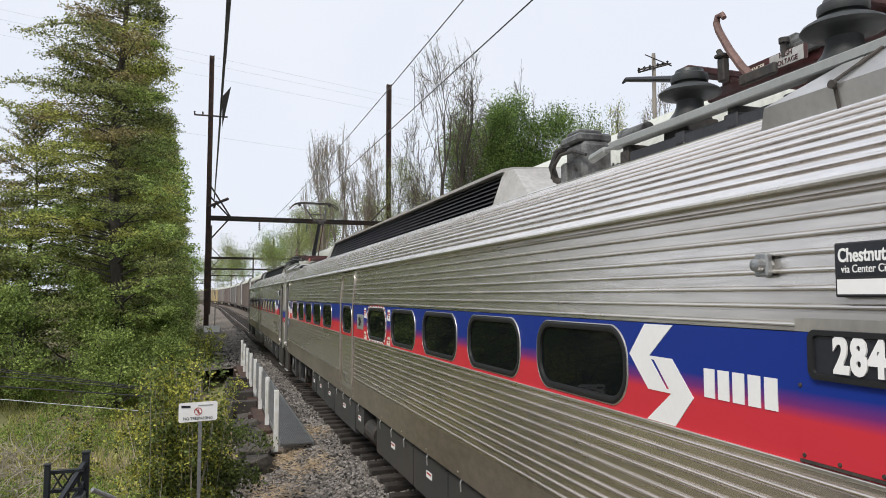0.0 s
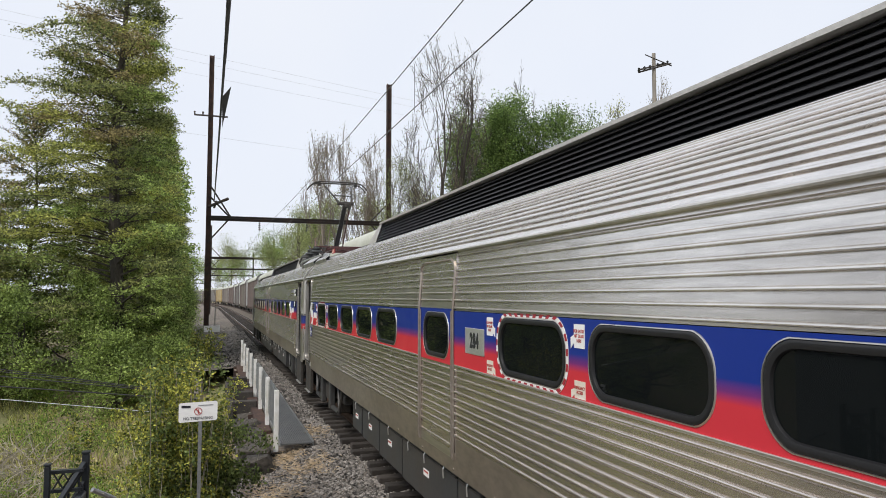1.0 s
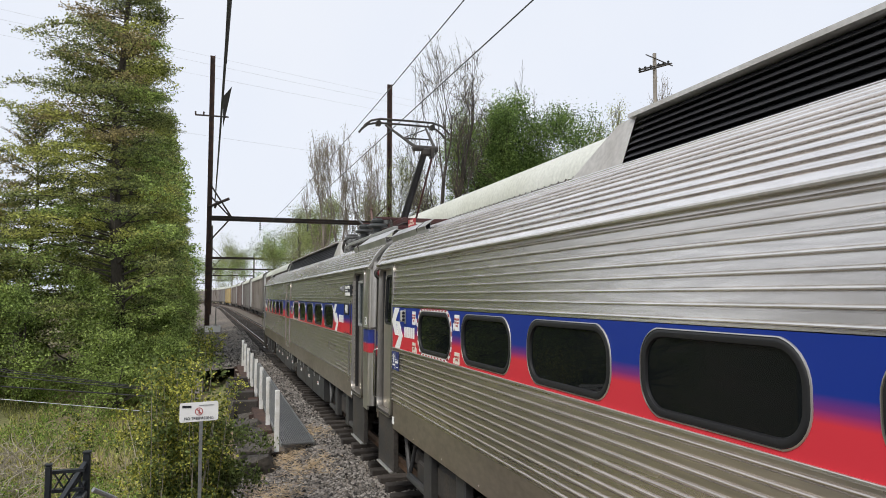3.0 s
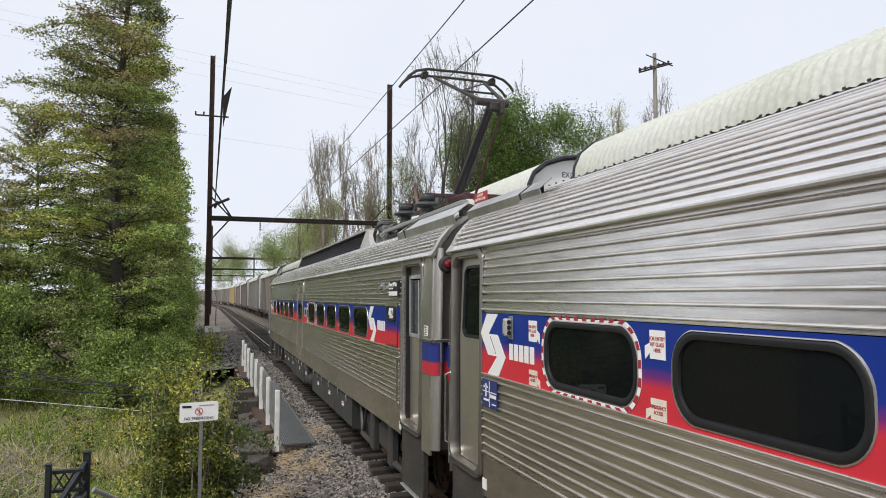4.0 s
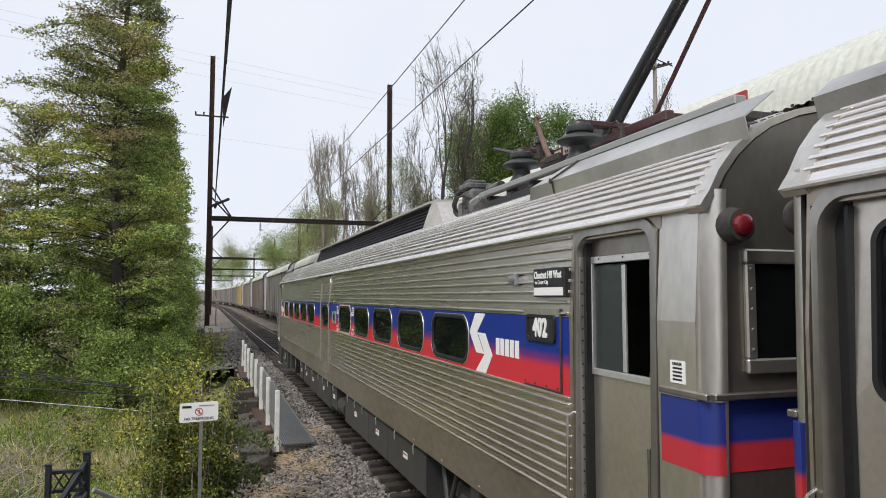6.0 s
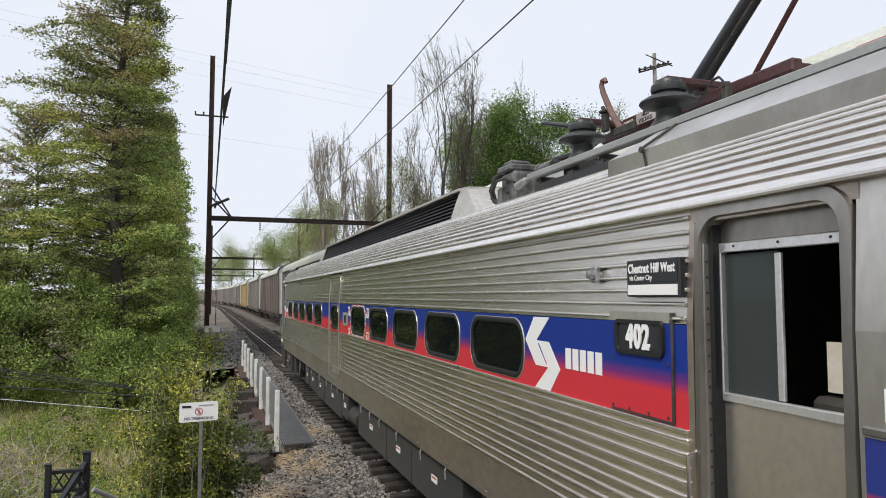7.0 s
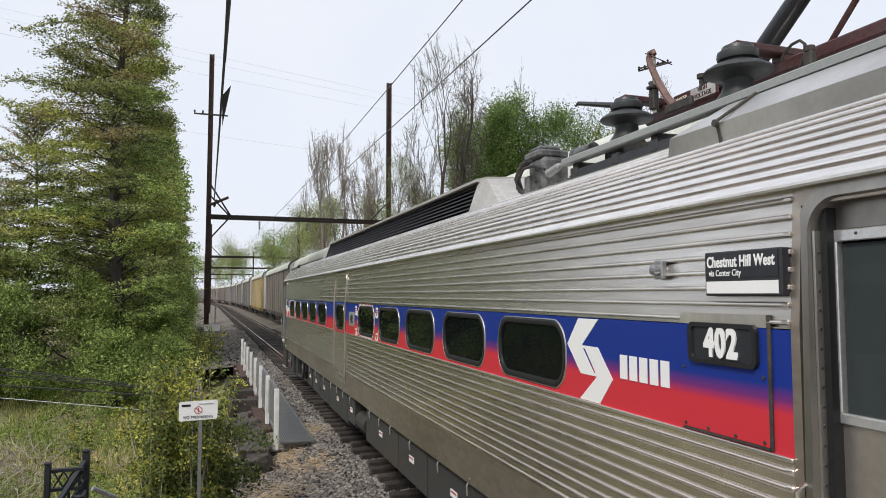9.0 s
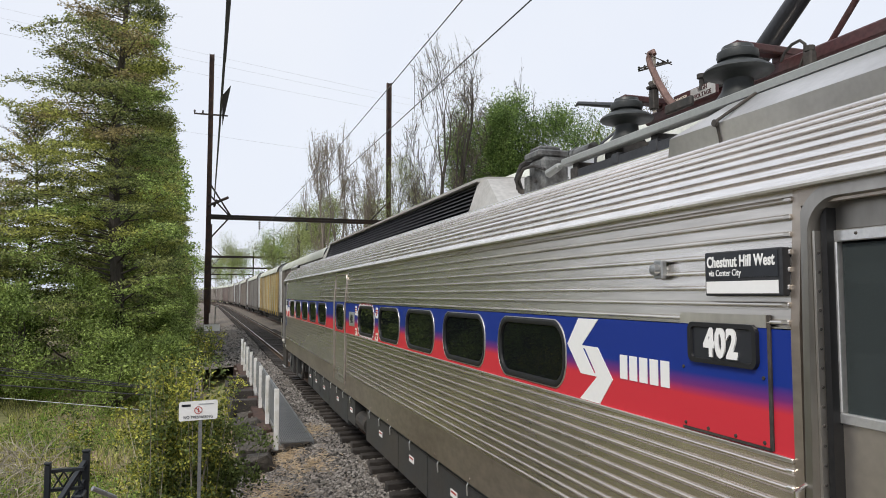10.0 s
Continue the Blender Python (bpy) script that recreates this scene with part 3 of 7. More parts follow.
# ---------------------------------------------------------------- line-side masts and wires
def mast(x, y, top, lab, base=True, w=0.2):
    ob = tagged(new("catenary_mast"), lab, "catenary pole", "catenary masts")
    g = Geo()
    g.box(x - w, x + w, y - 0.012, y + 0.012, -0.3, top)
    g.box(x - w, x - w + 0.03, y - w, y + w, -0.3, top).box(x + w - 0.03, x + w, y - w, y + w, -0.3, top)
    part("shaft", g, M["rust"] if top > 22 else M["poledark"], ob)
    if base:
        part("footing", Geo().box(x - 0.75, x + 0.45, y - 0.7, y + 0.7, -0.9, 0.25, 0.06), M["concrete"], ob, "weathered concrete footing")
    return ob


def portal(d, xl, xr, top_l, top_r, beam, lab, arm=True):
    off = 0.008 * (min(d, 200) - 25.0)
    (x0, y0, a), (x1, y1, a1) = on_track(d, xl + off), on_track(d, xr + off)
    big = d < 100
    ml = mast(x0, y0, top_l, lab + ", beside the track", big)
    mr = mast(x1, y1, top_r, lab + ", far side of the line", False)
    bm_ob = tagged(new("catenary_beam"), "dark riveted steel portal beam over the tracks", "portal beam", "catenary beams")
    g = Geo()
    g.box(x0, x1, y0 - 0.14, y0 + 0.14, beam - 0.02, beam + 0.02).box(x0, x1, y0 - 0.02, y0 + 0.02, beam - 0.2, beam + 0.2)
    g.box(x0, x1, y0 - 0.14, y0 + 0.14, beam + 0.17, beam + 0.2).box(x0, x1, y0 - 0.14, y0 + 0.14, beam - 0.2, beam - 0.17)
    part("girder", g, M["poledark"], bm_ob)
    br = Geo()
    for xx, s in ((x0, 1), (x1, -1)):
        br.tube([(xx, y0, beam - 2.0), (xx + s * 1.6, y0, beam - 0.1)], 0.07, 6)
        br.tube([(xx, y0, beam + 1.9), (xx + s * 1.7, y0, beam + 0.1)], 0.07, 6)
    part("brace", br, M["poledark"], bm_ob, "diagonal knee braces")
    ins = Geo()
    for tx in (4.0, 8.0, 12.0):
        xx, yy, _ = on_track(d, tx)
        for k in range(4):
            ins.lathe((xx, yy, beam - 0.35 - 0.16 * k), [(0.03, -0.05), (0.12, -0.02), (0.12, 0.0), (0.03, 0.04)], "z", 8)
        ins.tube([(xx, yy, beam - 0.2), (xx, yy, beam - 1.0)], 0.02, 5)
    part("insulator_string", ins, M["porcelain"], bm_ob, "hanging insulator string")
    return ml, mr


ml, mr = portal(61.0, -0.42, 15.0, 23.2, 22.2, 9.35, "tall rust-dark steel catenary mast")
arm = Geo().box(-1.75, 0.95, 60.95, 61.05, 17.95, 18.07)
for xx in (-1.7, -1.05):
    arm.lathe((xx, 61.0, 18.07), [(0.03, 0), (0.09, 0.06), (0.05, 0.12), (0.09, 0.18), (0.04, 0.26)], "z", 8)
part("cross_arm", arm, M["poledark"], ml, "short cross arm with insulators")
br = Geo().tube([(-0.4, 60.9, 10.3), (1.1, 60.0, 10.9)], 0.12, 8).tube([(0.0, 60.9, 10.2), (0.2, 60.6, 10.75)], 0.09, 8)
br.tube([(-0.4, 61, 12.2), (1.4, 61, 9.4)], 0.07, 6)
part("cable_bracket", br, M["poledark"], ml)
for d in (126.0, 178.0, 235.0, 300.0, 380.0):
    portal(d, -0.42, 14.5, 15.0 + (d % 3), 17.0, 9.4, "distant dark steel catenary mast")
# white plate on a post by the footing
pl = tagged(new("trackside_marker"), "small white trackside plate on a thin post", "trackside sign")
part("plate", Geo().box(-0.55, 0.62, 57.0, 57.02, 0.05, 0.55, 0.005), M["white"], pl)
part("post", Geo().tube([(0.25, 57.05, -0.5), (0.25, 57.05, 1.9), (0.5, 57.05, 2.0)], 0.04, 6), M["galv"], pl)


def wire(name, pts, r, material, lab, sag=0.0, steps=14, cat="overhead wire"):
    g = Geo()
    full = []
    for a, b in zip(pts, pts[1:]):
        for k in range(steps):
            f = k / steps
            p = Vector(a).lerp(Vector(b), f)
            p.z -= sag * 4 * f * (1 - f)
            full.append(p)
    full.append(Vector(pts[-1]))
    g.tube(full, r, 5)
    return tagged(part(name, g, material), lab, cat, "overhead wires")


con = wire("contact_wire", [(4.0, -8, 6.74)] + [on_track(d, 4.0)[:2] + (6.74,) for d in (61, 126, 178, 235, 300)], 0.011, M["wire"], "contact wire above the near track", 0.0)
mes = wire("messenger_wire", [(4.0, -10, 8.3)] + [on_track(d, 4.0)[:2] + (8.35,) for d in (61, 126, 178, 235, 300)], 0.011, M["wire"], "messenger wire above the contact wire", 0.6)
for y in (14.0, 26.0, 38.0, 50.0):
    f = (y + 10) / 71.0
    z = 8.3 - 0.6 * 4 * f * (1 - f)
    part("dropper", Geo().tube([(4.0, y, 6.74), (4.0, y, z)], 0.006, 4), M["wire"], mes)
# thick feeder cable that comes down to the mast
fd = wire("feeder_cable", [(0.27, -6, 10.2), (0.25, 14, 10.2), (0.18, 28.0, 10.15), (0.0, 60.6, 10.7)], 0.045, M["cable"], "thick black feeder cable hanging to the mast", 0.12)
part("cable_splice", Geo().tube([(0.24, 17.5, 10.14), (0.22, 22.5, 10.15)], [0.06, 0.045], 8).tube([(0.25, 12, 10.17), (0.24, 17.5, 10.14)], [0.05, 0.06], 8), M["cable"], fd)
tri = Geo().add([(0.20, 26.4, 10.15), (0.50, 26.0, 10.45), (0.24, 28.5, 9.5), (0.20, 26.5, 10.15), (0.50, 26.1, 10.45), (0.24, 28.6, 9.5)], [(0, 1, 2), (5, 4, 3), (0, 3, 4, 1), (1, 4, 5, 2), (2, 5, 3, 0)])
part("cable_weight", tri, M["cable"], fd, "dark hanging bracket on the cable")
# faint high lines across the sky
for k, (za, zb, yy) in enumerate(((36.2, 32.2, 98), (34.9, 31.3, 98), (33.2, 30.2, 99), (24.3, 21.6, 97))):
    wire("power_line", [(-70, yy - 22, za + 1.5), (110, yy + 40, zb + 4)], 0.014, M["farwire"], "distant bare power line", 1.2, 20)

# utility pole with cross arms, beyond the tracks
up = tagged(new("utility_pole"), "weathered wooden utility pole with cross arms", "utility pole")
UX, UY, UZ = 35.7, 50.0, 2.4
part("shaft", Geo().tube([(UX, UY, 0), (UX, UY, 21.3 + UZ)], [0.24, 0.16], 10), M["wood"], up)
ua = Geo()
ua.tube([(UX - 2.0, UY - 0.9, 19.4 + UZ), (UX + 1.6, UY + 0.6, 20.8 + UZ)], 0.075, 5).tube([(UX - 1.9, UY - 0.5, 19.3 + UZ), (UX + 1.9, UY + 0.2, 20.7 + UZ)], 0.075, 5)
ua.tube([(UX - 1.2, UY - 0.5, 20.9 + UZ), (UX + 2.2, UY + 0.5, 20.6 + UZ)], 0.05, 5)
part("cross_arm", ua, M["timber"], up, "dark timber cross arms")
for f in (-1.9, -1.2, -0.5, 0.5, 1.2, 1.8):
    ui = Geo().lathe((UX + f, UY + f * 0.3, 20.05 + UZ + f * 0.37), [(0.05, 0), (0.13, 0.1), (0.06, 0.16), (0.12, 0.24), (0.03, 0.34)], "z", 8)
    part("insulator", ui, M["porcelain"], up)

# wires low over the lane to the left of the bridge
for zl, zr, m, r in ((0.995, 0.434, "cable", 0.013), (0.939, 0.405, "cable", 0.013), (0.828, 0.375, "cable", 0.014), (0.578, 0.20, "cable", 0.017), (0.259, -0.195, "farwire", 0.009)):
    # from beyond the view to the pole behind the bush
    fall = (zl - zr) / 3.18
    wire("lane_wire", [(-18.96, 20, zl + 14 * fall), (-0.3, 20.3, zr - 1.48 * fall)], r, M[m], "utility wire along the lane", 0.0, 16, "utility wire")
lp = part("lane_pole", Geo().tube([(-0.3, 20.4, -4.6), (-0.3, 20.4, 0.55)], 0.11, 8), M["wood"])
tagged(lp, "short wooden wire pole behind the bush", "utility pole")

# ---------------------------------------------------------------- warning sign and stair rail
SX, SY = -0.125, 8.75
sg = tagged(new("warning_sign"), "white no trespassing sign on a steel post", "sign")
pl = Geo()
n = 24
out = [rr_point(q, 0.215, 0.112, 0.025) for q in angles(0.215, 0.112, 0.025, 6)]
pl.v += [(SX + a, SY, 1.486 + b + 0.03 * a) for a, b in out] + [(SX + a, SY + 0.004, 1.486 + b + 0.03 * a) for a, b in out]
pl.f += [tuple(range(n)), tuple(range(2 * n - 1, n - 1, -1))] + [(k, (k + 1) % n, n + (k + 1) % n, n + k) for k in range(n)]
part("plate", pl, M["white"], sg, "white sheet plate with rounded corners")
part("brand_bar", Geo().box(SX - 0.185, SX - 0.085, SY - 0.004, SY - 0.001, 1.535, 1.56), M["signblack"], sg)
part("print_bar", Geo().box(SX + 0.0, SX + 0.17, SY - 0.004, SY - 0.001, 1.556, 1.564), M["galv"], sg)
ringg = Geo()
n = 28
for rr in (0.045, 0.037):
    ringg.v += [(SX, SY - 0.004, 1.49)] * 0 + [(SX + rr * math.cos(2 * math.pi * k / n), SY - 0.004, 1.49 + rr * math.sin(2 * math.pi * k / n)) for k in range(n)]
ringg.f += [(k, (k + 1) % n, n + (k + 1) % n, n + k) for k in range(n)]
part("prohibition_ring", ringg, M["redtext"], sg)
part("prohibition_bar", Geo().tube([(SX - 0.028, SY - 0.004, 1.518), (SX + 0.028, SY - 0.004, 1.462)], 0.005, 5).box(SX - 0.006, SX + 0.006, SY - 0.003, SY - 0.001, 1.465, 1.515), M["redtext"], sg)
write("NO TRESPASSING", 0.045, M["signblack"], sg, (SX, SY - 0.003, 1.41), "end", 0.92, 0.001)
post = Geo()
post.sweep([(SX + 0.005, SY + 0.006), (SX + 0.045, SY + 0.006), (SX + 0.045, SY + 0.012), (SX + 0.033, SY + 0.03), (SX + 0.017, SY + 0.03), (SX + 0.005, SY + 0.012)], 0, 1)
post.v = [(x, z, -3.2 + y * 4.78) for x, y, z in post.v]
part("post", post, M["galv"], sg, "galvanised channel post")

# black stair railing at the foot of the platform
fe = tagged(new("stair_railing"), "black ornamental metal stair railing", "railing")
FX, FY = -0.86, 5.18
def fpost(x, y, top, w):
    part("post", Geo().box(x - w, x + w, y - w, y + w, -1.5, top, 0.006).box(x - w * 1.15, x + w * 1.15, y - w * 1.15, y + w * 1.15, top, top + 0.015, 0.004), M["fence"], fe)
fpost(-0.845, 5.2, 1.70, 0.022)
fpost(-1.04, 5.05, 1.665, 0.018)
rails = Geo().box(-1.04, -0.845, 5.10, 5.14, 1.60, 1.62).box(-1.04, -0.845, 5.10, 5.14, 1.48, 1.50).box(-0.97, -0.955, 5.11, 5.13, 0.6, 1.49)
for k in range(3):
    x = -1.02 + k * 0.058
    rails.tube([(x, 5.12, 1.50), (x + 0.058, 5.12, 1.60)], 0.006, 5).tube([(x + 0.058, 5.12, 1.50), (x, 5.12, 1.60)], 0.006, 5)
part("panel_rail", rails, M["fence"], fe, "top panel with crossed bars")
part("slope_rail", Geo().tube([(-0.85, 5.18, 1.64), (-1.22, 4.2, 0.98)], 0.02, 4), M["fence"], fe, "sloping top rail")
part("slope_rail", Geo().tube([(-0.85, 5.18, 1.52), (-1.22, 4.2, 0.86)], 0.014, 4), M["fence"], fe)
for k in range(9):
    f = (k + 0.5) / 9
    part("baluster", Geo().tube([(-0.85 - 0.37 * f, 5.18 - 0.98 * f, 1.60 - 0.64 * f), (-0.85 - 0.37 * f, 5.18 - 0.98 * f, 0.7 - 0.64 * f)], 0.010, 4), M["fence"], fe)
part("side_panel", Geo().box(-0.89, -0.83, 5.0, 5.17, 0.4, 1.47, 0.01), M["fence"], fe)
hr = part("handrail", Geo().tube([(-0.83, 5.4, 1.46), (-0.70, 5.5, 1.36), (-0.67, 5.5, 1.31), (-0.67, 5.5, 0.3)], 0.017, 8), M["galv"])
tagged(hr, "grey pipe handrail by the stairs", "handrail")
fe.location = (0.075, 0.0, 0.10)
hr.location = (0.075, 0.0, 0.05)

# ---------------------------------------------------------------- freight train
FREIGHT_V, RACK_PITCH = 18.8, 28.0


def rack_mat(name, base, tint):
    return mat(name, base, 0.6, 0.15, 0.2, 0.5, 12, 0.1, tint, (1, 0.6, 0.25))


RACKS = [("weathered beige-grey", rack_mat("rack_beige", (0.23, 0.205, 0.18), (0.16, 0.13, 0.115))),
         ("faded yellow", rack_mat("rack_yellow", (0.44, 0.31, 0.09), (0.30, 0.22, 0.11))),
         ("grey", rack_mat("rack_grey", (0.21, 0.20, 0.19), (0.145, 0.125, 0.115))),
         ("brown-stained grey", rack_mat("rack_brown", (0.19, 0.15, 0.135), (0.135, 0.10, 0.088)))]
RACKS.append(("beige", rack_mat("rack_buff", (0.44, 0.37, 0.22), (0.34, 0.28, 0.18))))
M["rackroof"] = mat("galvanised_rack_roof", (0.62, 0.63, 0.56), 0.5, 0.25, 0.10, 0.4, 14, 0.08, (0.53, 0.54, 0.46))
RACK_ROOF = [(-1.62, 5.04), (-1.60, 5.24), (-1.48, 5.50), (-1.20, 5.72), (-0.8, 5.85), (-0.4, 5.91), (0, 5.93)]


def autorack(colour, lab, post_colour):
    ob = tagged(new("autorack_car"), lab + " enclosed autorack freight car", "freight car", "freight train cars")
    L = 26.0
    h = L / 2
    part("deck", Geo().box(-1.45, 1.45, -h, h, 0.75, 1.15, 0.03).box(-0.4, 0.4, -h - 0.5, h + 0.5, 0.7, 0.95, 0.03), M["under"], ob)
    for s in (-1, 1):
        n = 11
        for k in range(n):
            y0, y1 = -h + L * k / n + 0.09, -h + L * (k + 1) / n - 0.09
            rows = []
            m = 30
            for i in range(m + 1):
                z = 1.15 + (5.12 - 1.15) * i / m
                rows.append((s * (1.50 + (0.018 if i % 2 else 0.0)), z))
            rows += [(s * 1.46, 5.12), (s * 1.46, 1.15)]
            part("side_panel", Geo().sweep(rows, y0, y1), post_colour if k in (0, n - 1) else colour, ob)
        for k in range(n + 1):
            y = -h + L * k / n
            part("side_post", Geo().box(s * 1.47, s * 1.57, max(y - 0.09, -h), min(y + 0.09, h), 0.85, 5.03, 0.01), post_colour, ob)
    # roof with cross corrugations
    pr = RACK_ROOF + [(-x, z) for x, z in reversed(RACK_ROOF[:-1])]
    m = len(pr)
    g = Geo()
    steps = 640
    for i in range(steps + 1):
        y = -h + L * i / steps
        d = 0.016 if (i % 4) in (1, 2) else 0.0
        g.v += [(x * (1 + d * 0.35), y, z + d) for x, z in pr]
    for i in range(steps):
        g.f += [(i * m + k, i * m + k + 1, (i + 1) * m + k + 1, (i + 1) * m + k) for k in range(m - 1)]
    part("roof", g, M["rackroof"], ob, "corrugated galvanised roof", True)
    for s in (-1, 1):
        dots = Geo()
        for k in range(91):
            y = -h + 0.3 + k * 0.3
            dots.box(s * 1.61, s * 1.635, y - 0.02, y + 0.02, 5.05, 5.075)
        tagged(part("bolt_row", dots, M["under"], ob), kind="stuff")
    for e in (-1, 1):
        pts = [(-1.42, 1.1)] + [(x * 0.93, z - 0.04) for x, z in RACK_ROOF] + [(-x * 0.93, z - 0.04) for x, z in reversed(RACK_ROOF[:-1])] + [(1.42, 1.1)]
        k = len(pts)
        g = Geo()
        g.v += [(x, e * (h - 0.12), z) for x, z in pts] + [(x, e * (h - 0.16), z) for x, z in pts]
        g.f += [tuple(range(k)), tuple(range(2 * k - 1, k - 1, -1))] + [(i, (i + 1) % k, k + (i + 1) % k, k + i) for i in range(k)]
        part("end_door", g, M["white"], ob, "white end door")
        edge = [(x * 0.99, z + 0.01) for x, z in RACK_ROOF]
        edge = edge + [(-x, z) for x, z in reversed(edge[:-1])]
        part("end_rim", Geo().tube([(x, e * (h + 0.01), z) for x, z in edge], 0.045, 6), M["black"], ob, "black end rim")
        if e < 0:
            write("EXCESS", 0.17, M["signblack"], ob, (-0.45, -h + 0.115, 5.51), "end", 1.0, 0.003)
    for y in (-h + 2.4, h - 2.4):
        for s in (-0.95, 0.95):
            b = Geo()
            b.box(s - 0.12, s + 0.12, y - 1.1, y + 1.1, 0.35, 0.65, 0.04)
            for dy in (-0.85, 0.85):
                b.lathe((s * 0.8, y + dy, 0.36), [(0.36, -0.06), (0.36, 0.06)], "x", 16)
            part("truck_side", b, M["under"], ob, "cast steel freight truck")
    return ob


def freight_pose(d):
    x, y, a = on_track(d, FREIGHT_X)
    return pose(x, y, 0, 0, 0, a)


FREIGHT = []
protos = {}
KIND = {0: 1, 1: 2, -1: 0, -2: 3, 2: 0, 3: 2, -6: 0, -7: 0, -3: 2, -4: 0, -5: 3, 4: 0, 5: 3, 6: 0}
for i in range(-12, 10):
    k = KIND.get(i, 0 if i % 2 else 2)
    if k not in protos:
        protos[k] = autorack(RACKS[4][1] if k == 1 else RACKS[k][1], "faded yellow-framed beige" if k == 1 else RACKS[k][0], RACKS[k][1])
        ob = protos[k]
    else:
        ob = copy_thing(protos[k], Matrix())
    FREIGHT.append((ob, 67.7 + FREIGHT_V * 10 + RACK_PITCH * (i + 0.5)))

# ---------------------------------------------------------------- the commuter train
CAR_L, HALF_W = 25.12, 1.52
# windows: start along the car from its front end, length, emergency exit or not
WIN_LEN, WIN_Z, WIN_H = 1.27, 2.395, 0.235
WINDOWS = [(3.63 + 1.6 * k, 1.225, k == 4) for k in range(5)] + [(14.985 + 1.61 * k, 1.225, k == 4) for k in range(5)]
MID_DOOR = (12.53, 13.78)
BAND_Z0, BAND_Z1 = 2.11, 2.68
DOORS = [(0.50, 1.39, True), (CAR_L - 1.06, CAR_L - 0.22, False)]
S_X = -HALF_W


def lean(z):
    """How far the side leans in above the windows."""
    return 0.0 if z < 2.70 else (z - 2.70) * 0.06


def fluted(y0, y1, z0, z1, centres, bead=0.012):
    """A stainless panel, 34 mm thick, with a half-round bead over a narrow channel at each of the heights given."""
    rows = [(S_X + lean(z0), z0)]
    for zc in sorted(centres):
        for dz, px in ((-0.024, 0.0), (-0.023, -1.1), (-0.0125, -1.1), (-0.0115, 0.5), (-0.008, 0.95), (-0.002, 1.0), (0.005, 0.8), (0.009, 0.3), (0.010, 0.0), (0.0115, -0.15), (0.013, 0.0)):
            rows.append((S_X + lean(zc + dz) - bead * px, zc + dz))
    rows.append((S_X + lean(z1), z1))
    back = [(S_X + lean(z1) + 0.034, z1), (S_X + lean(z0) + 0.034, z0)]
    return Geo().sweep(rows + back, y0, y1)


UPPER_BEADS = [2.715 + 0.0805 * k for k in range(8)]
LOWER_BEADS = [1.368 + 0.076 * k for k in range(10)]


def flute_ends(car, y, centres):
    """The closed ends of the beads, one small block each."""
    for zc in centres:
        x = S_X + lean(zc)
        part("bead_end", Geo().box(x - 0.017, x + 0.01, y - 0.022, y + 0.022, zc - 0.013, zc + 0.010, 0.005), M["steel"], car)


def holed(y0, y1, z0, z1, yc, zc, a, b, r, x, thick=0.03):
    """A flat plate (facing -x) with one rounded opening."""
    g = Geo()
    ang = sorted(set([round(q, 6) for q in angles(a, b, r)] + [round(math.atan2(z - zc, y - yc), 6) for y in (y0, y1) for z in (z0, z1)]))
    inner, outer = [], []
    for q in ang:
        c, s = math.cos(q), math.sin(q)
        py, pz = rr_point(q, a, b, r)
        inner.append((yc + py, zc + pz))
        k = min((y1 - yc) / c if c > 1e-9 else 1e9, (y0 - yc) / c if c < -1e-9 else 1e9, (z1 - zc) / s if s > 1e-9 else 1e9, (z0 - zc) / s if s < -1e-9 else 1e9)
        outer.append((yc + c * k, zc + s * k))
    n = len(ang)
    vs = [(x + lean(z), y, z) for y, z in outer] + [(x + lean(z), y, z) for y, z in inner] + [(x + lean(z) + thick, y, z) for y, z in inner]
    fs = []
    for i in range(n):
        j = (i + 1) % n
        fs += [(i, j, n + j, n + i), (n + i, n + j, 2 * n + j, 2 * n + i)]
    return g.add(vs, fs)


def ring(yc, zc, a, b, r, rows, x):
    """A frame round an opening: rows of (offset outward, way out of the wall)."""
    g = Geo()
    ang = angles(a, b, r)
    n = len(ang)
    for d, px in rows:
        for q in ang:
            py, pz = rr_point(q, a + d, b + d, max(r + d, 0.01))
            g.v.append((x + lean(zc + pz) - px, yc + py, zc + pz))
    for k in range(len(rows)):
        k2 = (k + 1) % len(rows)
        for i in range(n):
            j = (i + 1) % n
            g.f.append((k * n + i, k * n + j, k2 * n + j, k2 * n + i))
    return g


def pane(yc, zc, a, b, r, x, thick=0.006):
    g = Geo()
    ang = angles(a, b, r)
    n = len(ang)
    pts = [rr_point(q, a, b, r) for q in ang]
    g.v += [(x + lean(zc + z), yc + y, zc + z) for y, z in pts] + [(x + lean(zc + z) + thick, yc + y, zc + z) for y, z in pts]
    g.f += [tuple(range(n)), tuple(range(2 * n - 1, n - 1, -1))]
    g.f += [(i, (i + 1) % n, n + (i + 1) % n, n + i) for i in range(n)]
    return g


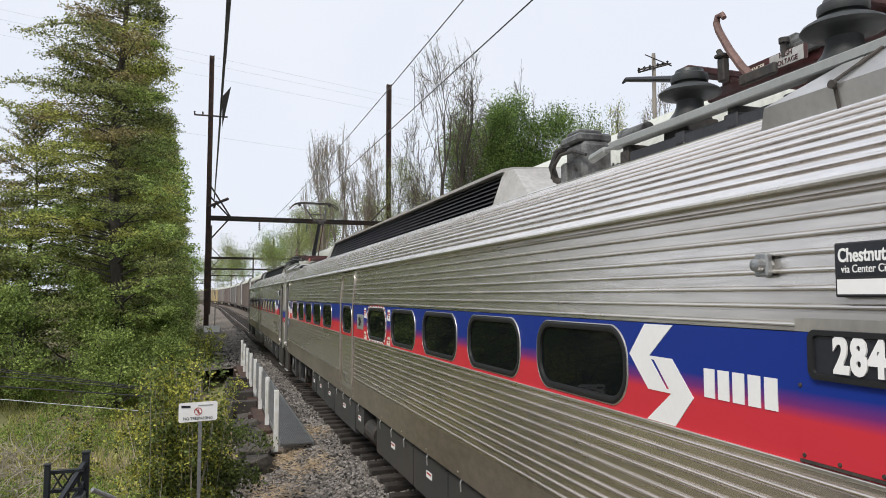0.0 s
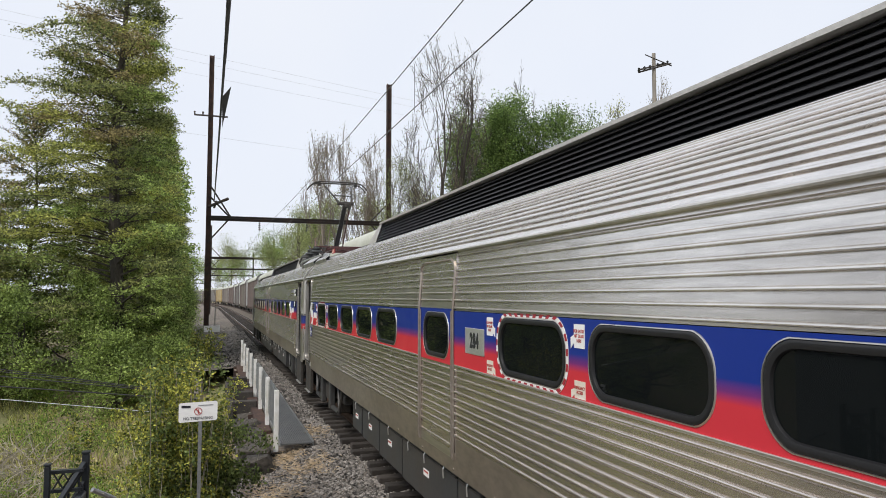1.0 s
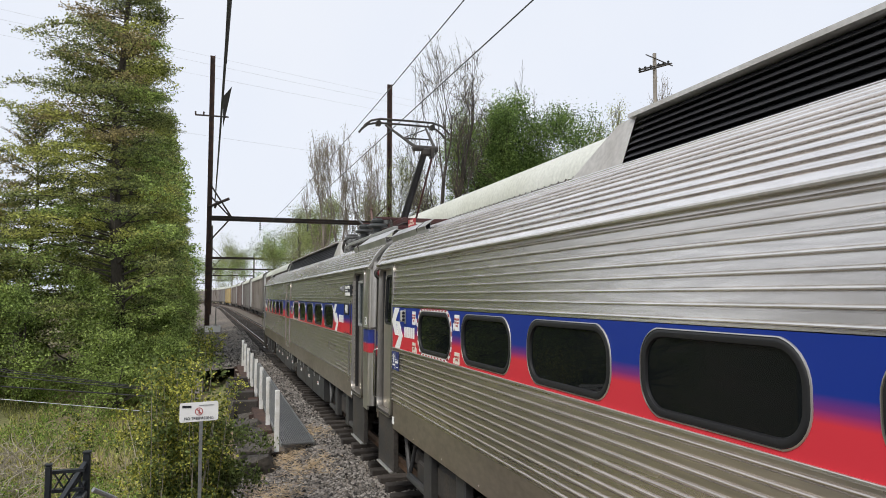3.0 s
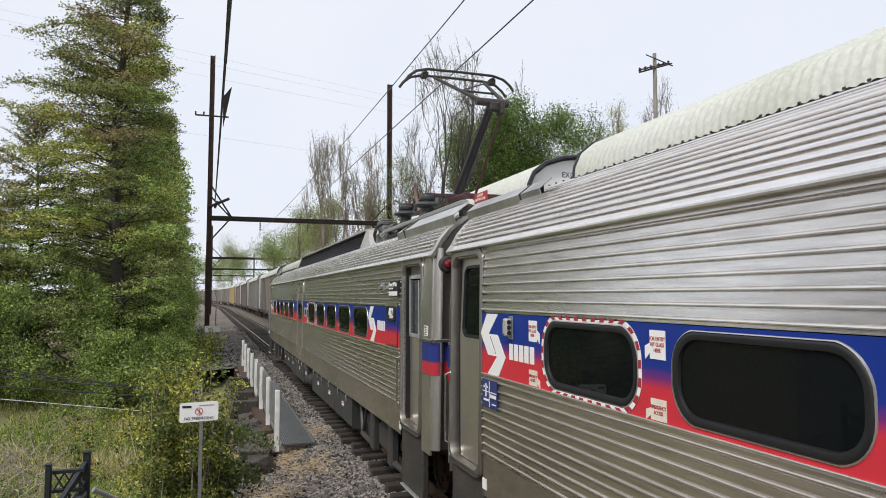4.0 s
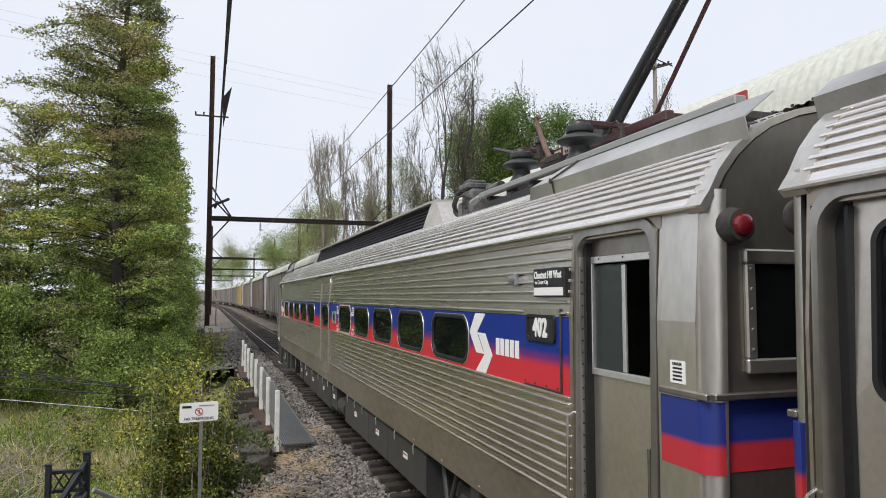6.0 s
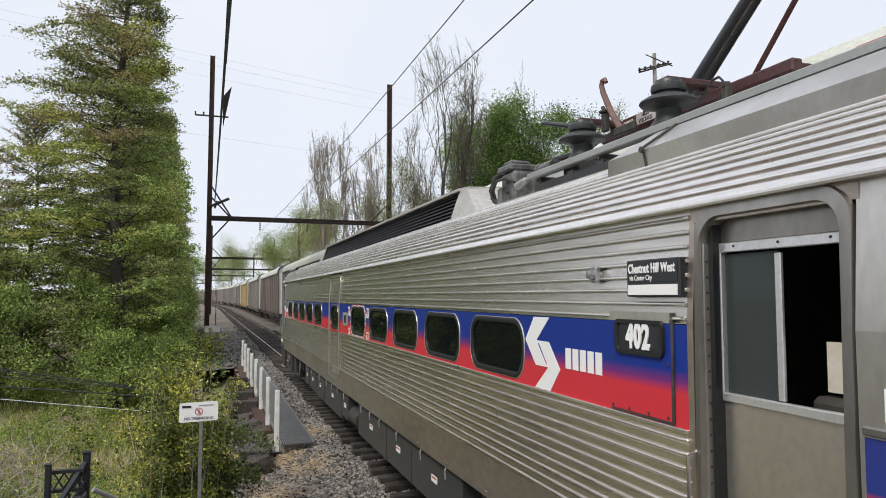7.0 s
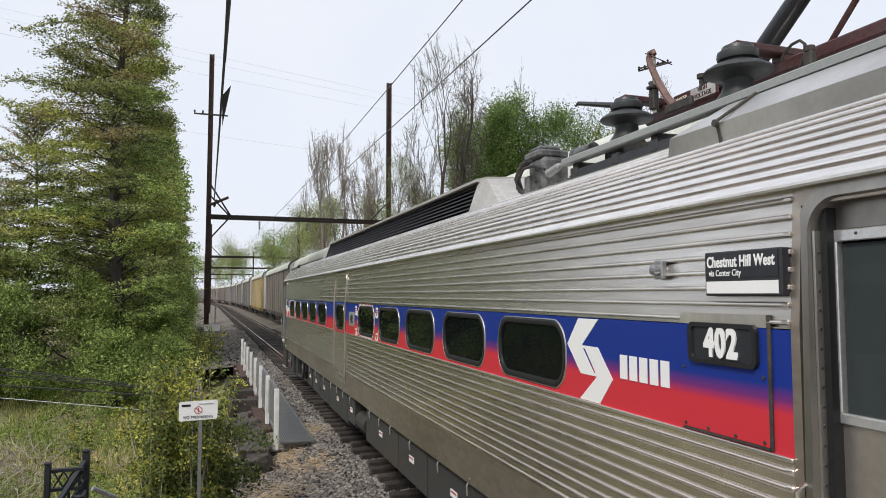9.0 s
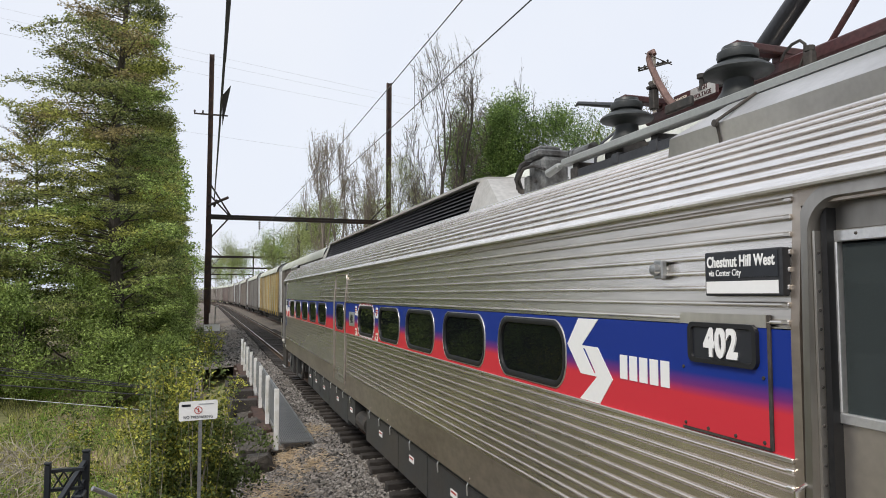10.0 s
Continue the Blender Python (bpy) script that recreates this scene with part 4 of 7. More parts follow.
def dashes(yc, zc, a, b, r, x, d0, d1, n, proud):
    """Every second length of a striped border."""
    made = []
    per = 4
    tot = n * 2 * per
    # even steps along the outline
    pts = []
    fine = [rr_point(2 * math.pi * q / 720, a + d0, b + d0, r + d0) for q in range(720)]
    acc = [0.0]
    for i in range(720):
        p, q = fine[i], fine[(i + 1) % 720]
        acc.append(acc[-1] + math.hypot(q[0] - p[0], q[1] - p[1]))
    j = 0
    for k in range(tot):
        want = acc[-1] * k / tot
        while acc[j + 1] < want:
            j += 1
        pts.append(math.atan2(fine[j][1], fine[j][0]))
    for k in range(n):
        seg = [pts[(2 * k * per + m) % tot] for m in range(per + 1)]
        g, o = Geo(), 0
        for q in seg:
            for d in (d0, d1):
                py, pz = rr_point(q, a + d, b + d, r + d)
                g.v.append((x + lean(zc + pz) - proud, yc + py, zc + pz))
        for m in range(per):
            g.f.append((o + 2 * m, o + 2 * m + 1, o + 2 * m + 3, o + 2 * m + 2))
        made.append(g)
    return made


def plate(pts, x, thick=0.002):
    """A flat shape on the side from (y, z) corners, standing proud of x."""
    g = Geo()
    n = len(pts)
    g.v += [(x - thick + lean(z), y, z) for y, z in pts] + [(x + lean(z), y, z) for y, z in pts]
    g.f += [tuple(range(n)), tuple(range(2 * n - 1, n - 1, -1))] + [(i, (i + 1) % n, n + (i + 1) % n, n + i) for i in range(n)]
    return g


ROOF = [(-1.525, 3.325), (-1.462, 3.41), (-1.395, 3.53), (-1.30, 3.645), (-1.18, 3.748), (-1.05, 3.83), (-0.85, 3.905), (-0.60, 3.965), (-0.30, 4.005), (0.0, 4.02)]


def roof_z(x):
    x = -abs(x)
    for (xa, za), (xb, zb) in zip(ROOF, ROOF[1:]):
        if xa <= x <= xb:
            return za + (zb - za) * (x - xa) / (xb - xa)
    return 4.02


def roof_profile(ribs=15):
    """The rounded roof in cross-section, with standing beads along it."""
    left = []
    fine = []
    for (xa, za), (xb, zb) in zip(ROOF, ROOF[1:]):
        for k in range(12):
            fine.append((xa + (xb - xa) * k / 12, za + (zb - za) * k / 12))
    fine.append(ROOF[-1])
    acc = [0.0]
    for p, q in zip(fine, fine[1:]):
        acc.append(acc[-1] + math.hypot(q[0] - p[0], q[1] - p[1]))
    def at(s):
        for i in range(len(acc) - 1):
            if acc[i + 1] >= s:
                f = (s - acc[i]) / (acc[i + 1] - acc[i])
                p, q = fine[i], fine[i + 1]
                d = math.hypot(q[0] - p[0], q[1] - p[1])
                return p[0] + (q[0] - p[0]) * f, p[1] + (q[1] - p[1]) * f, -(q[1] - p[1]) / d, (q[0] - p[0]) / d
        return fine[-1][0], fine[-1][1], 0, 1
    left.append(at(0.0)[:2])
    step = 0.0625
    for i in range(1, ribs):
        c = 0.045 + i * step
        for ds, up in ((-0.028, 0.0), (-0.026, -1.0), (-0.015, -1.0), (-0.012, 0.75), (-0.004, 1), (0.006, 0.8), (0.014, 0)):
            x, z, nx, nz = at(c + ds)
            left.append((x + nx * 0.016 * up, z + nz * 0.016 * up))
    left += [at(s)[:2] for s in (1.10, 1.25, 1.5) if s < acc[-1]] + [ROOF[-1]]
    right = [(-x, z) for x, z in reversed(left[:-1])]
    return left + right


def grab_iron(y, z0, z1, x=S_X):
    return Geo().tube([(x + 0.01, y, z0), (x - 0.06, y, z0 + 0.03), (x - 0.06, y, z1 - 0.03), (x + 0.01, y, z1)], 0.012, 8)


def arrow_mark(y, z, w, h, sgn):
    """A square sticker with an arrow corner towards the window."""
    p = [(0, 0), (w * 0.75, 0), (w * 0.75, h * 0.2), (w, -h * 0.05), (w, h * 0.42), (w * 0.75, h * 0.55), (w * 0.75, h), (0, h)]
    return plate([(y + sgn * a, z + b) for a, b in p], S_X, 0.004)


def logo(car, y_tip):
    """A white angular mark with a dark slot through its middle; plain shapes on the stripe."""
    left = [(0.0, 0.09), (-0.164, 0.279), (-0.434, 0.279), (-0.206, 0.092), (-0.219, 0.073), (-0.366, -0.085), (-0.411, -0.106), (-0.191, -0.105)]
    right = [(-0.206, 0.092), (-0.42, 0.090), (-0.603, -0.106), (-0.442, -0.282), (-0.176, -0.282), (-0.411, -0.106), (-0.366, -0.085), (-0.394, -0.085), (-0.253, 0.071), (-0.219, 0.073)]
    for k, pts in enumerate((left, right)):
        part("logo_mark", plate([(y_tip + a, 2.395 + b) for a, b in pts], S_X, 0.004 + 0.0005 * k), M["white"], car)


def name_bars(car, y0, y1, zc, h):
    """The operator's name as five plain white bars."""
    n = 5
    w = (y0 - y1) / n
    for i in range(n):
        a = y0 - i * w
        part("name_bar", plate([(a, zc - h / 2), (a - w * 0.76, zc - h / 2), (a - w * 0.76, zc + h / 2), (a, zc + h / 2)], S_X, 0.004), M["white"], car)


def window_unit(car, yc, zc, a, b, r, emergency):
    win = part("window", ring(yc, zc, a, b, r, [(0.020, 0.002), (0.014, 0.008), (0.0, 0.010), (-0.024, 0.005), (-0.030, -0.01), (-0.030, -0.03), (0.0, -0.03)], S_X), M["rubber"], car, "black rubber window gasket", True)
    part("pane", pane(yc, zc, a - 0.03, b - 0.03, max(r - 0.03, 0.02), S_X + 0.012), M["glass"], win, "dark tinted glass")
    part("trim", ring(yc, zc, a, b, r, [(0.032, 0.001), (0.030, 0.006), (0.023, 0.008), (0.021, 0.001)], S_X), M["steel_post"], win, "thin bright metal trim", True)
    if emergency:
        part("border", ring(yc, zc, a, b, r, [(0.064, 0.002), (0.064, 0.005), (0.032, 0.005), (0.032, 0.002)], S_X), M["white"], win, "white reflective border")
        for dash in dashes(yc, zc, a, b, r, S_X, 0.033, 0.063, 29, 0.0065):
            part("border_dash", dash, M["red"], win)


def side_door(car, y0, y1, cab):
    """A recessed vestibule door in a rounded frame."""
    zc0, zc1 = 1.14, 3.26
    yc, zc, a, b = (y0 + y1) / 2, (zc0 + zc1) / 2, (y1 - y0) / 2, (zc1 - zc0) / 2
    dx = 0.10 if cab else 0.055
    door = part("side_door", Geo().box(S_X + dx, S_X + dx + 0.035, y0 + 0.02, y1 - 0.02 if cab else y1 - 0.11, 1.16, 2.30 if cab else 2.31), M["door"], car, "sliding stainless side door")
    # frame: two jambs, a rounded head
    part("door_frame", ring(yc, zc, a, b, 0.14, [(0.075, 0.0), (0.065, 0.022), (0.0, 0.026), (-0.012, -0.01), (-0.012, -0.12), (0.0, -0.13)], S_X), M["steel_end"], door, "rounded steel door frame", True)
    if cab:
        # dropped sash window in an aluminium frame, one half pushed open
        f = Geo()
        f.box(S_X + 0.085, S_X + 0.125, y0 + 0.03, y1 - 0.03, 3.07, 3.12, 0.004).box(S_X + 0.085, S_X + 0.125, y0 + 0.03, y1 - 0.03, 2.29, 2.335, 0.004)
        f.box(S_X + 0.085, S_X + 0.125, y1 - 0.07, y1 - 0.03, 2.335, 3.07, 0.004).box(S_X + 0.085, S_X + 0.125, y0 + 0.03, y0 + 0.07, 2.335, 3.07, 0.004)
        f.box(S_X + 0.10, S_X + 0.12, yc - 0.02, yc + 0.02, 2.34, 3.05, 0.004)
        part("sash_frame", f, M["alu"], door, "bright aluminium sash frame")
        part("door_seal_gap", Geo().box(S_X + 0.045, S_X + 0.10, y1 - 0.060, y1 - 0.028, 1.16, 3.22), M["rubber"], door, "black rubber edge and dark gap strip")
        part("rivet_strip", Geo().box(S_X + 0.015, S_X + 0.055, y1 - 0.024, y1 - 0.011, 1.2, 3.12), M["steel_post"], door, "riveted steel strip")
        for k in range(22):
            part("rivet", Geo().lathe((S_X + 0.032, y1 - 0.024, 1.28 + 0.083 * k), [(0.008, 0.0), (0.006, -0.005)], "y", 6), M["under"], door)
        for k in range(3):
            part("rivet", Geo().lathe((S_X + 0.085, y0 + 0.12 + 0.3 * k, 3.10), [(0.008, 0.0), (0.006, -0.006)], "x", 6), M["under"], door)
        part("sash_pane", Geo().box(S_X + 0.108, S_X + 0.113, yc, y1 - 0.08, 2.33, 3.06), M["glass_clear"], door, "half-open cab glass")
        part("door_head", Geo().box(S_X + 0.10, S_X + 0.14, y0 + 0.02, y1 - 0.02, 3.12, 3.25, 0.005), M["steel_end"], door)
    else:
        hole = holed(y0 + 0.02, y1 - 0.11, 2.31, 3.25, yc - 0.06, 2.785, 0.27, 0.36, 0.09, S_X + 0.055, 0.03)
        part("door_upper", hole, M["door"], door)
        # Black strip paints the shaded gap between this door and its frame
        part("door_seal_gap", Geo().box(S_X + 0.09, S_X + 0.11, y1 - 0.12, y1, 1.16, 3.25), M["rubber"], door, "black rubber edge and dark gap strip")
        part("door_seal_gap", Geo().box(S_X + 0.05, S_X + 0.09, y1 - 0.115, y1 - 0.095, 1.16, 3.22), M["rubber"], door, "black rubber edge and dark gap strip")
        part("door_gasket", ring(yc - 0.06, 2.785, 0.27, 0.36, 0.09, [(0.016, 0.0), (0.012, 0.008), (-0.014, 0.008), (-0.018, -0.02)], S_X + 0.055), M["rubber"], door, "", True)
        part("door_pane", pane(yc - 0.06, 2.785, 0.26, 0.35, 0.08, S_X + 0.068), M["glass"], door)
    part("door_handle", grab_iron(y1 + 0.045, 1.25, 2.02), M["chrome"], door, "polished vertical grab iron")
    part("door_handle", grab_iron(y0 + 0.10, 1.05, 1.95, S_X + 0.10), M["chrome"], door, "polished vertical grab iron")
    step = Geo().box(S_X + 0.02, S_X + 0.10, y0 - 0.05, y1 + 0.05, 0.32, 1.12, 0.01)
    step.box(S_X - 0.03, S_X + 0.12, y0, y1, 1.10, 1.14, 0.006)
    part("step_well", step, M["under"], door, "dark step well below the door")
    part("step_edge", Geo().box(S_X - 0.02, S_X + 0.08, y0, y1, 0.30, 0.325, 0.004), M["alu"], door)


def bogie(car, yc):
    g = Geo()
    for x in (-1.18, 1.18):
        g.box(x - 0.09, x + 0.09, yc - 1.75, yc + 1.75, 0.50, 0.70, 0.03)
        for dy in (-1.25, 1.25):
            g.box(x - 0.13, x + 0.13, yc + dy - 0.18, yc + dy + 0.18, 0.30, 0.62, 0.03)
        g.box(x - 0.16, x + 0.12, yc - 0.45, yc + 0.45, 0.38, 0.78, 0.04)
    g.box(-1.2, 1.2, yc - 0.25, yc + 0.25, 0.45, 0.80, 0.03)
    bg = part("bogie", g, M["under"], car, "grimy cast truck frame")
    for dy in (-0.62, 0.62):
        hang = Geo().box(-1.42, -1.30, yc + dy - 0.14, yc + dy + 0.14, 0.28, 0.92, 0.02)
        hang.tube([(-1.36, yc + dy, 0.34), (-1.36, yc + dy * 2.6, 0.36)], 0.05, 8)
        hang.tube([(-1.36, yc + dy * 2.6, 0.36), (-1.34, yc + dy * 3.0, 0.86)], 0.035, 8)
        hang.tube([(-1.36, yc + dy * 2.6, 0.36), (-1.34, yc + dy * 2.2, 0.86)], 0.03, 8)
        part("brake_rigging", hang, M["box"], bg)
    for dy in (-1.25, 1.25):
        wh = Geo()
        for s in (-1, 1):
            wh.lathe((0, 0, 0), [(0.05, s * 0.66), (0.20, s * 0.66), (0.22, s * 0.68), (0.38, s * 0.68), (0.435, s * 0.67), (0.435, s * 0.70), (0.41, s * 0.715), (0.405, s * 0.80), (0.36, s * 0.80), (0.34, s * 0.76), (0.14, s * 0.76), (0.12, s * 0.82), (0.05, s * 0.82)], "x", 28)
            for k in range(6):
                q = k * math.pi / 3
                wh.box(s * 0.75, s * 0.785, math.cos(q) * 0.24 - 0.03, math.cos(q) * 0.24 + 0.03, math.sin(q) * 0.24 - 0.03, math.sin(q) * 0.24 + 0.03)
        wh.lathe((0, 0, 0), [(0.07, -0.70), (0.07, 0.70)], "x", 16)
        w = part("wheelset", wh, M["rust"], bg, "worn steel wheels on an axle", True)
        w.location = (0, yc + dy, 0.41)
        WHEELS.append((w, yc + dy))


def insulator(parent, x, y, z, s=1.0):
    prof = [(0.155, 0.0), (0.162, 0.02), (0.150, 0.045), (0.118, 0.09), (0.102, 0.135), (0.100, 0.17), (0.13, 0.192), (0.19, 0.203), (0.225, 0.213), (0.236, 0.227), (0.226, 0.244), (0.17, 0.277), (0.12, 0.296), (0.116, 0.306), (0.136, 0.313),
            (0.142, 0.335), (0.138, 0.37), (0.112, 0.385), (0.105, 0.41), (0.04, 0.414)]
    return part("insulator", Geo().lathe((x, y, z), [(r * s, h * s) for r, h in prof], "z", 28), M["porcelain"], parent, "ribbed grey-green porcelain insulator", True)


def pantograph(car):
    """Platform, insulators, frame and raised single arm at the front end of the roof."""
    pf = Geo()
    for x in (-0.99, 0.99):
        pf.box(x - 0.045, x + 0.045, 0.30, 4.57, 3.998, 4.058, 0.008)
        pf.tube([(x, 4.56, 4.03), (x, 4.67, 4.02), (x, 4.68, 4.02), (x - 0.02, 4.86, 3.98)], [0.02, 0.02, 0.034, 0.04], 10)
    plat = part("pantograph_platform", pf, M["beam"], car, "pale green-grey roof beams")
    for y in (0.45, 1.95, 3.24, 4.40):
        st = Geo().box(-0.98, 0.98, y - 0.05, y + 0.05, 3.955, 4.003, 0.006)
        for x in (-0.96, 0.96):
            st.box(x - 0.04, x + 0.04, y - 0.06, y + 0.06, roof_z(x) - 0.02, 3.96, 0.006)
        part("cross_member", st, M["under"], plat, "dark cross member")
    for x in (-0.79, 0.79):
        for y in (2.60, 3.88):
            part("insulator_pad", Geo().box(x - 0.13, x + 0.13, y - 0.14, y + 0.14, 3.90, 4.075, 0.01), M["under"], plat)
            insulator(plat, x, y, 4.07, 0.92)
    fr = Geo()
    for x in (-0.42, 0.42):
        fr.box(x - 0.045, x + 0.045, 1.75, 4.1, 4.30, 4.39, 0.012)
    for y in (2.60, 3.88):
        fr.box(-0.84, 0.84, y - 0.055, y + 0.055, 4.42, 4.475, 0.01)
        for x in (-0.42, 0.42):
            fr.box(x - 0.05, x + 0.05, y - 0.05, y + 0.05, 4.38, 4.43, 0.008)
    for y in (1.85, 3.42):
        fr.box(-0.44, 0.44, y - 0.05, y + 0.05, 4.31, 4.385, 0.01)
    fr.tube([(-0.42, 3.42, 4.36), (0.0, 3.50, 4.48), (0.42, 3.42, 4.36)], 0.05, 8)
    part("pantograph_frame", fr, M["panto_red"], plat, "dark red pantograph base frame")
    part("conduit", Geo().box(-1.02, -0.97, 1.4, 4.3, roof_z(1.0), 3.93, 0.01), M["black"], plat, "black conduit along the roof")
    for y in (2.30, 2.75, 3.2, 3.7):
        part("conduit_clamp", Geo().box(-1.03, -0.93, y - 0.05, y + 0.05, 3.86, 3.95, 0.01), M["black"], plat)
    part("air_cylinder", Geo().tube([(-0.865, 4.274, 4.112), (-0.865, 4.550, 4.112)], 0.06, 14).tube([(-0.865, 4.550, 4.112), (-0.865, 4.597, 4.112)], 0.07, 14), M["gear"], plat, "grey actuating cylinder")
    part("pantograph_lever", Geo().tube([(-0.773, 4.071, 4.449), (-0.773, 4.698, 4.633), (-0.773, 4.753, 4.619)], [0.026, 0.02, 0.008], 8), M["black"], plat, "black stop rod")
    part("pantograph_lever", Geo().tube([(-0.681, 3.407, 4.278), (-0.681, 3.490, 4.371), (-0.681, 3.601, 4.527), (-0.681, 3.693, 4.684), (-0.681, 3.716, 4.749), (-0.681, 3.702, 4.790), (-0.681, 3.656, 4.790), (-0.681, 3.638, 4.758)], [0.030, 0.030, 0.028, 0.026, 0.024, 0.022, 0.02, 0.018], 8), M["lever"], plat, "rusty curved hook lever")
    part("pantograph_lever", Geo().box(-0.718, -0.681, 3.167, 3.481, 4.223, 4.297, 0.01), M["under"], plat, "dark link plate")
    part("spring_post", Geo().box(-0.708, -0.653, 3.628, 3.693, 4.315, 4.481, 0.008).box(-0.727, -0.635, 3.619, 3.702, 4.481, 4.509, 0.008).tube([(-0.681, 3.675, 4.509), (-0.681, 3.702, 4.546)], 0.02, 6), M["under"], plat, "dark spring post")
    part("spring_post", Geo().tube([(-0.542, 3.260, 4.371), (-0.542, 3.260, 4.463)], 0.018, 8).tube([(-0.542, 3.260, 4.463), (-0.542, 3.260, 4.495)], 0.034, 10), M["under"], plat, "dark cap screw")
    part("drive_motor", Geo().tube([(-0.423, 2.919, 4.463), (-0.423, 3.260, 4.463)], 0.07, 12).tube([(-0.423, 3.260, 4.463), (-0.423, 3.333, 4.463)], 0.085, 12).box(-0.496, -0.349, 2.965, 3.241, 4.371, 4.463, 0.01), M["gear"], plat, "grimy drive motor")
    part("hose_hoop", Geo().tube([(-0.589, 2.448, 4.324), (-0.589, 2.411, 4.371), (-0.589, 2.356, 4.403), (-0.589, 2.292, 4.407), (-0.589, 2.255, 4.371), (-0.589, 2.259, 4.306), (-0.589, 2.301, 4.241)], 0.010, 6), M["under"], plat, "black hose loop")
    part("spring_post", Geo().box(-0.616, -0.561, 2.190, 2.255, 4.214, 4.315, 0.01).tube([(-0.589, 2.222, 4.315), (-0.589, 2.222, 4.347)], 0.03, 8), M["under"], plat, "dark stop")
    part("base_plate", Geo().box(-0.547, -0.539, 3.075, 3.592, 4.306, 4.412, 0.003), M["panto_red"], plat, "dull red warning plate with worn letters")
    write("DANGER", 0.05, M["cream"], plat, (-0.549, 3.499, 4.366), squeeze=0.75)
    part("plate_ground", Geo().box(-0.551, -0.547, 3.103, 3.380, 4.312, 4.406, 0.002), M["hump"], plat, "worn pale panel")
    write("HIGH\nVOLTAGE", 0.048, M["panto_red"], plat, (-0.553, 3.241, 4.361), squeeze=0.9)
    arm = Geo()
    arm.tube([(0.0, 3.50, 4.50), (0.0, 1.82, 5.77)], [0.085, 0.065], 12)
    part("lower_arm", arm, M["black"], plat, "black tapered lower arm", True)
    part("control_rod", Geo().tube([(0.10, 2.85, 4.45), (0.12, 1.70, 5.66)], 0.022, 8), M["panto_red"], plat)
    knee = Geo().tube([(-0.26, 1.8, 5.80), (0.26, 1.8, 5.80)], 0.06, 12).box(-0.06, 0.10, 1.72, 1.86, 5.66, 5.80, 0.02).box(0.09, 0.15, 1.64, 1.84, 5.60, 5.80, 0.01)
    part("knee_joint", knee, M["under"], plat)
    up = Geo()
    for s in (-1, 1):
        up.tube([(s * 0.20, 1.8, 5.82), (s * 0.46, 3.30, 6.60)], [0.034, 0.024], 8)
    up.tube([(-0.30, 2.4, 6.13), (0.30, 2.4, 6.13)], 0.018, 8)
    up.tube([(-0.30, 2.4, 6.13), (0.44, 3.2, 6.55)], 0.012, 6)
    part("upper_arm", up, M["under"], plat, "slender upper arm tubes")
    hd = Geo()
    for y in (3.22, 3.58):
        pts = [(-1.0, y, 6.46), (-0.93, y, 6.56), (-0.80, y, 6.66), (-0.6, y, 6.71), (0, y, 6.715), (0.6, y, 6.71), (0.80, y, 6.66), (0.93, y, 6.56), (1.0, y, 6.46)]
        hd.tube(pts, 0.024, 8)
    for x in (-0.62, 0.62):
        hd.tube([(x, 3.22, 6.68), (x, 3.58, 6.68)], 0.018, 6).box(x - 0.05, x + 0.05, 3.25, 3.40, 6.58, 6.68, 0.01)
    part("contact_bow", hd, M["under"], plat, "curved twin contact bow")
    part("warning_plate", Geo().box(-0.50, -0.48, 0.80, 1.26, 4.14, 4.28, 0.004), M["danger"], plat, "red warning plate")
    write("DANGER\nHIGH VOLTAGE", 0.055, M["cream"], plat, (-0.503, 1.03, 4.21))


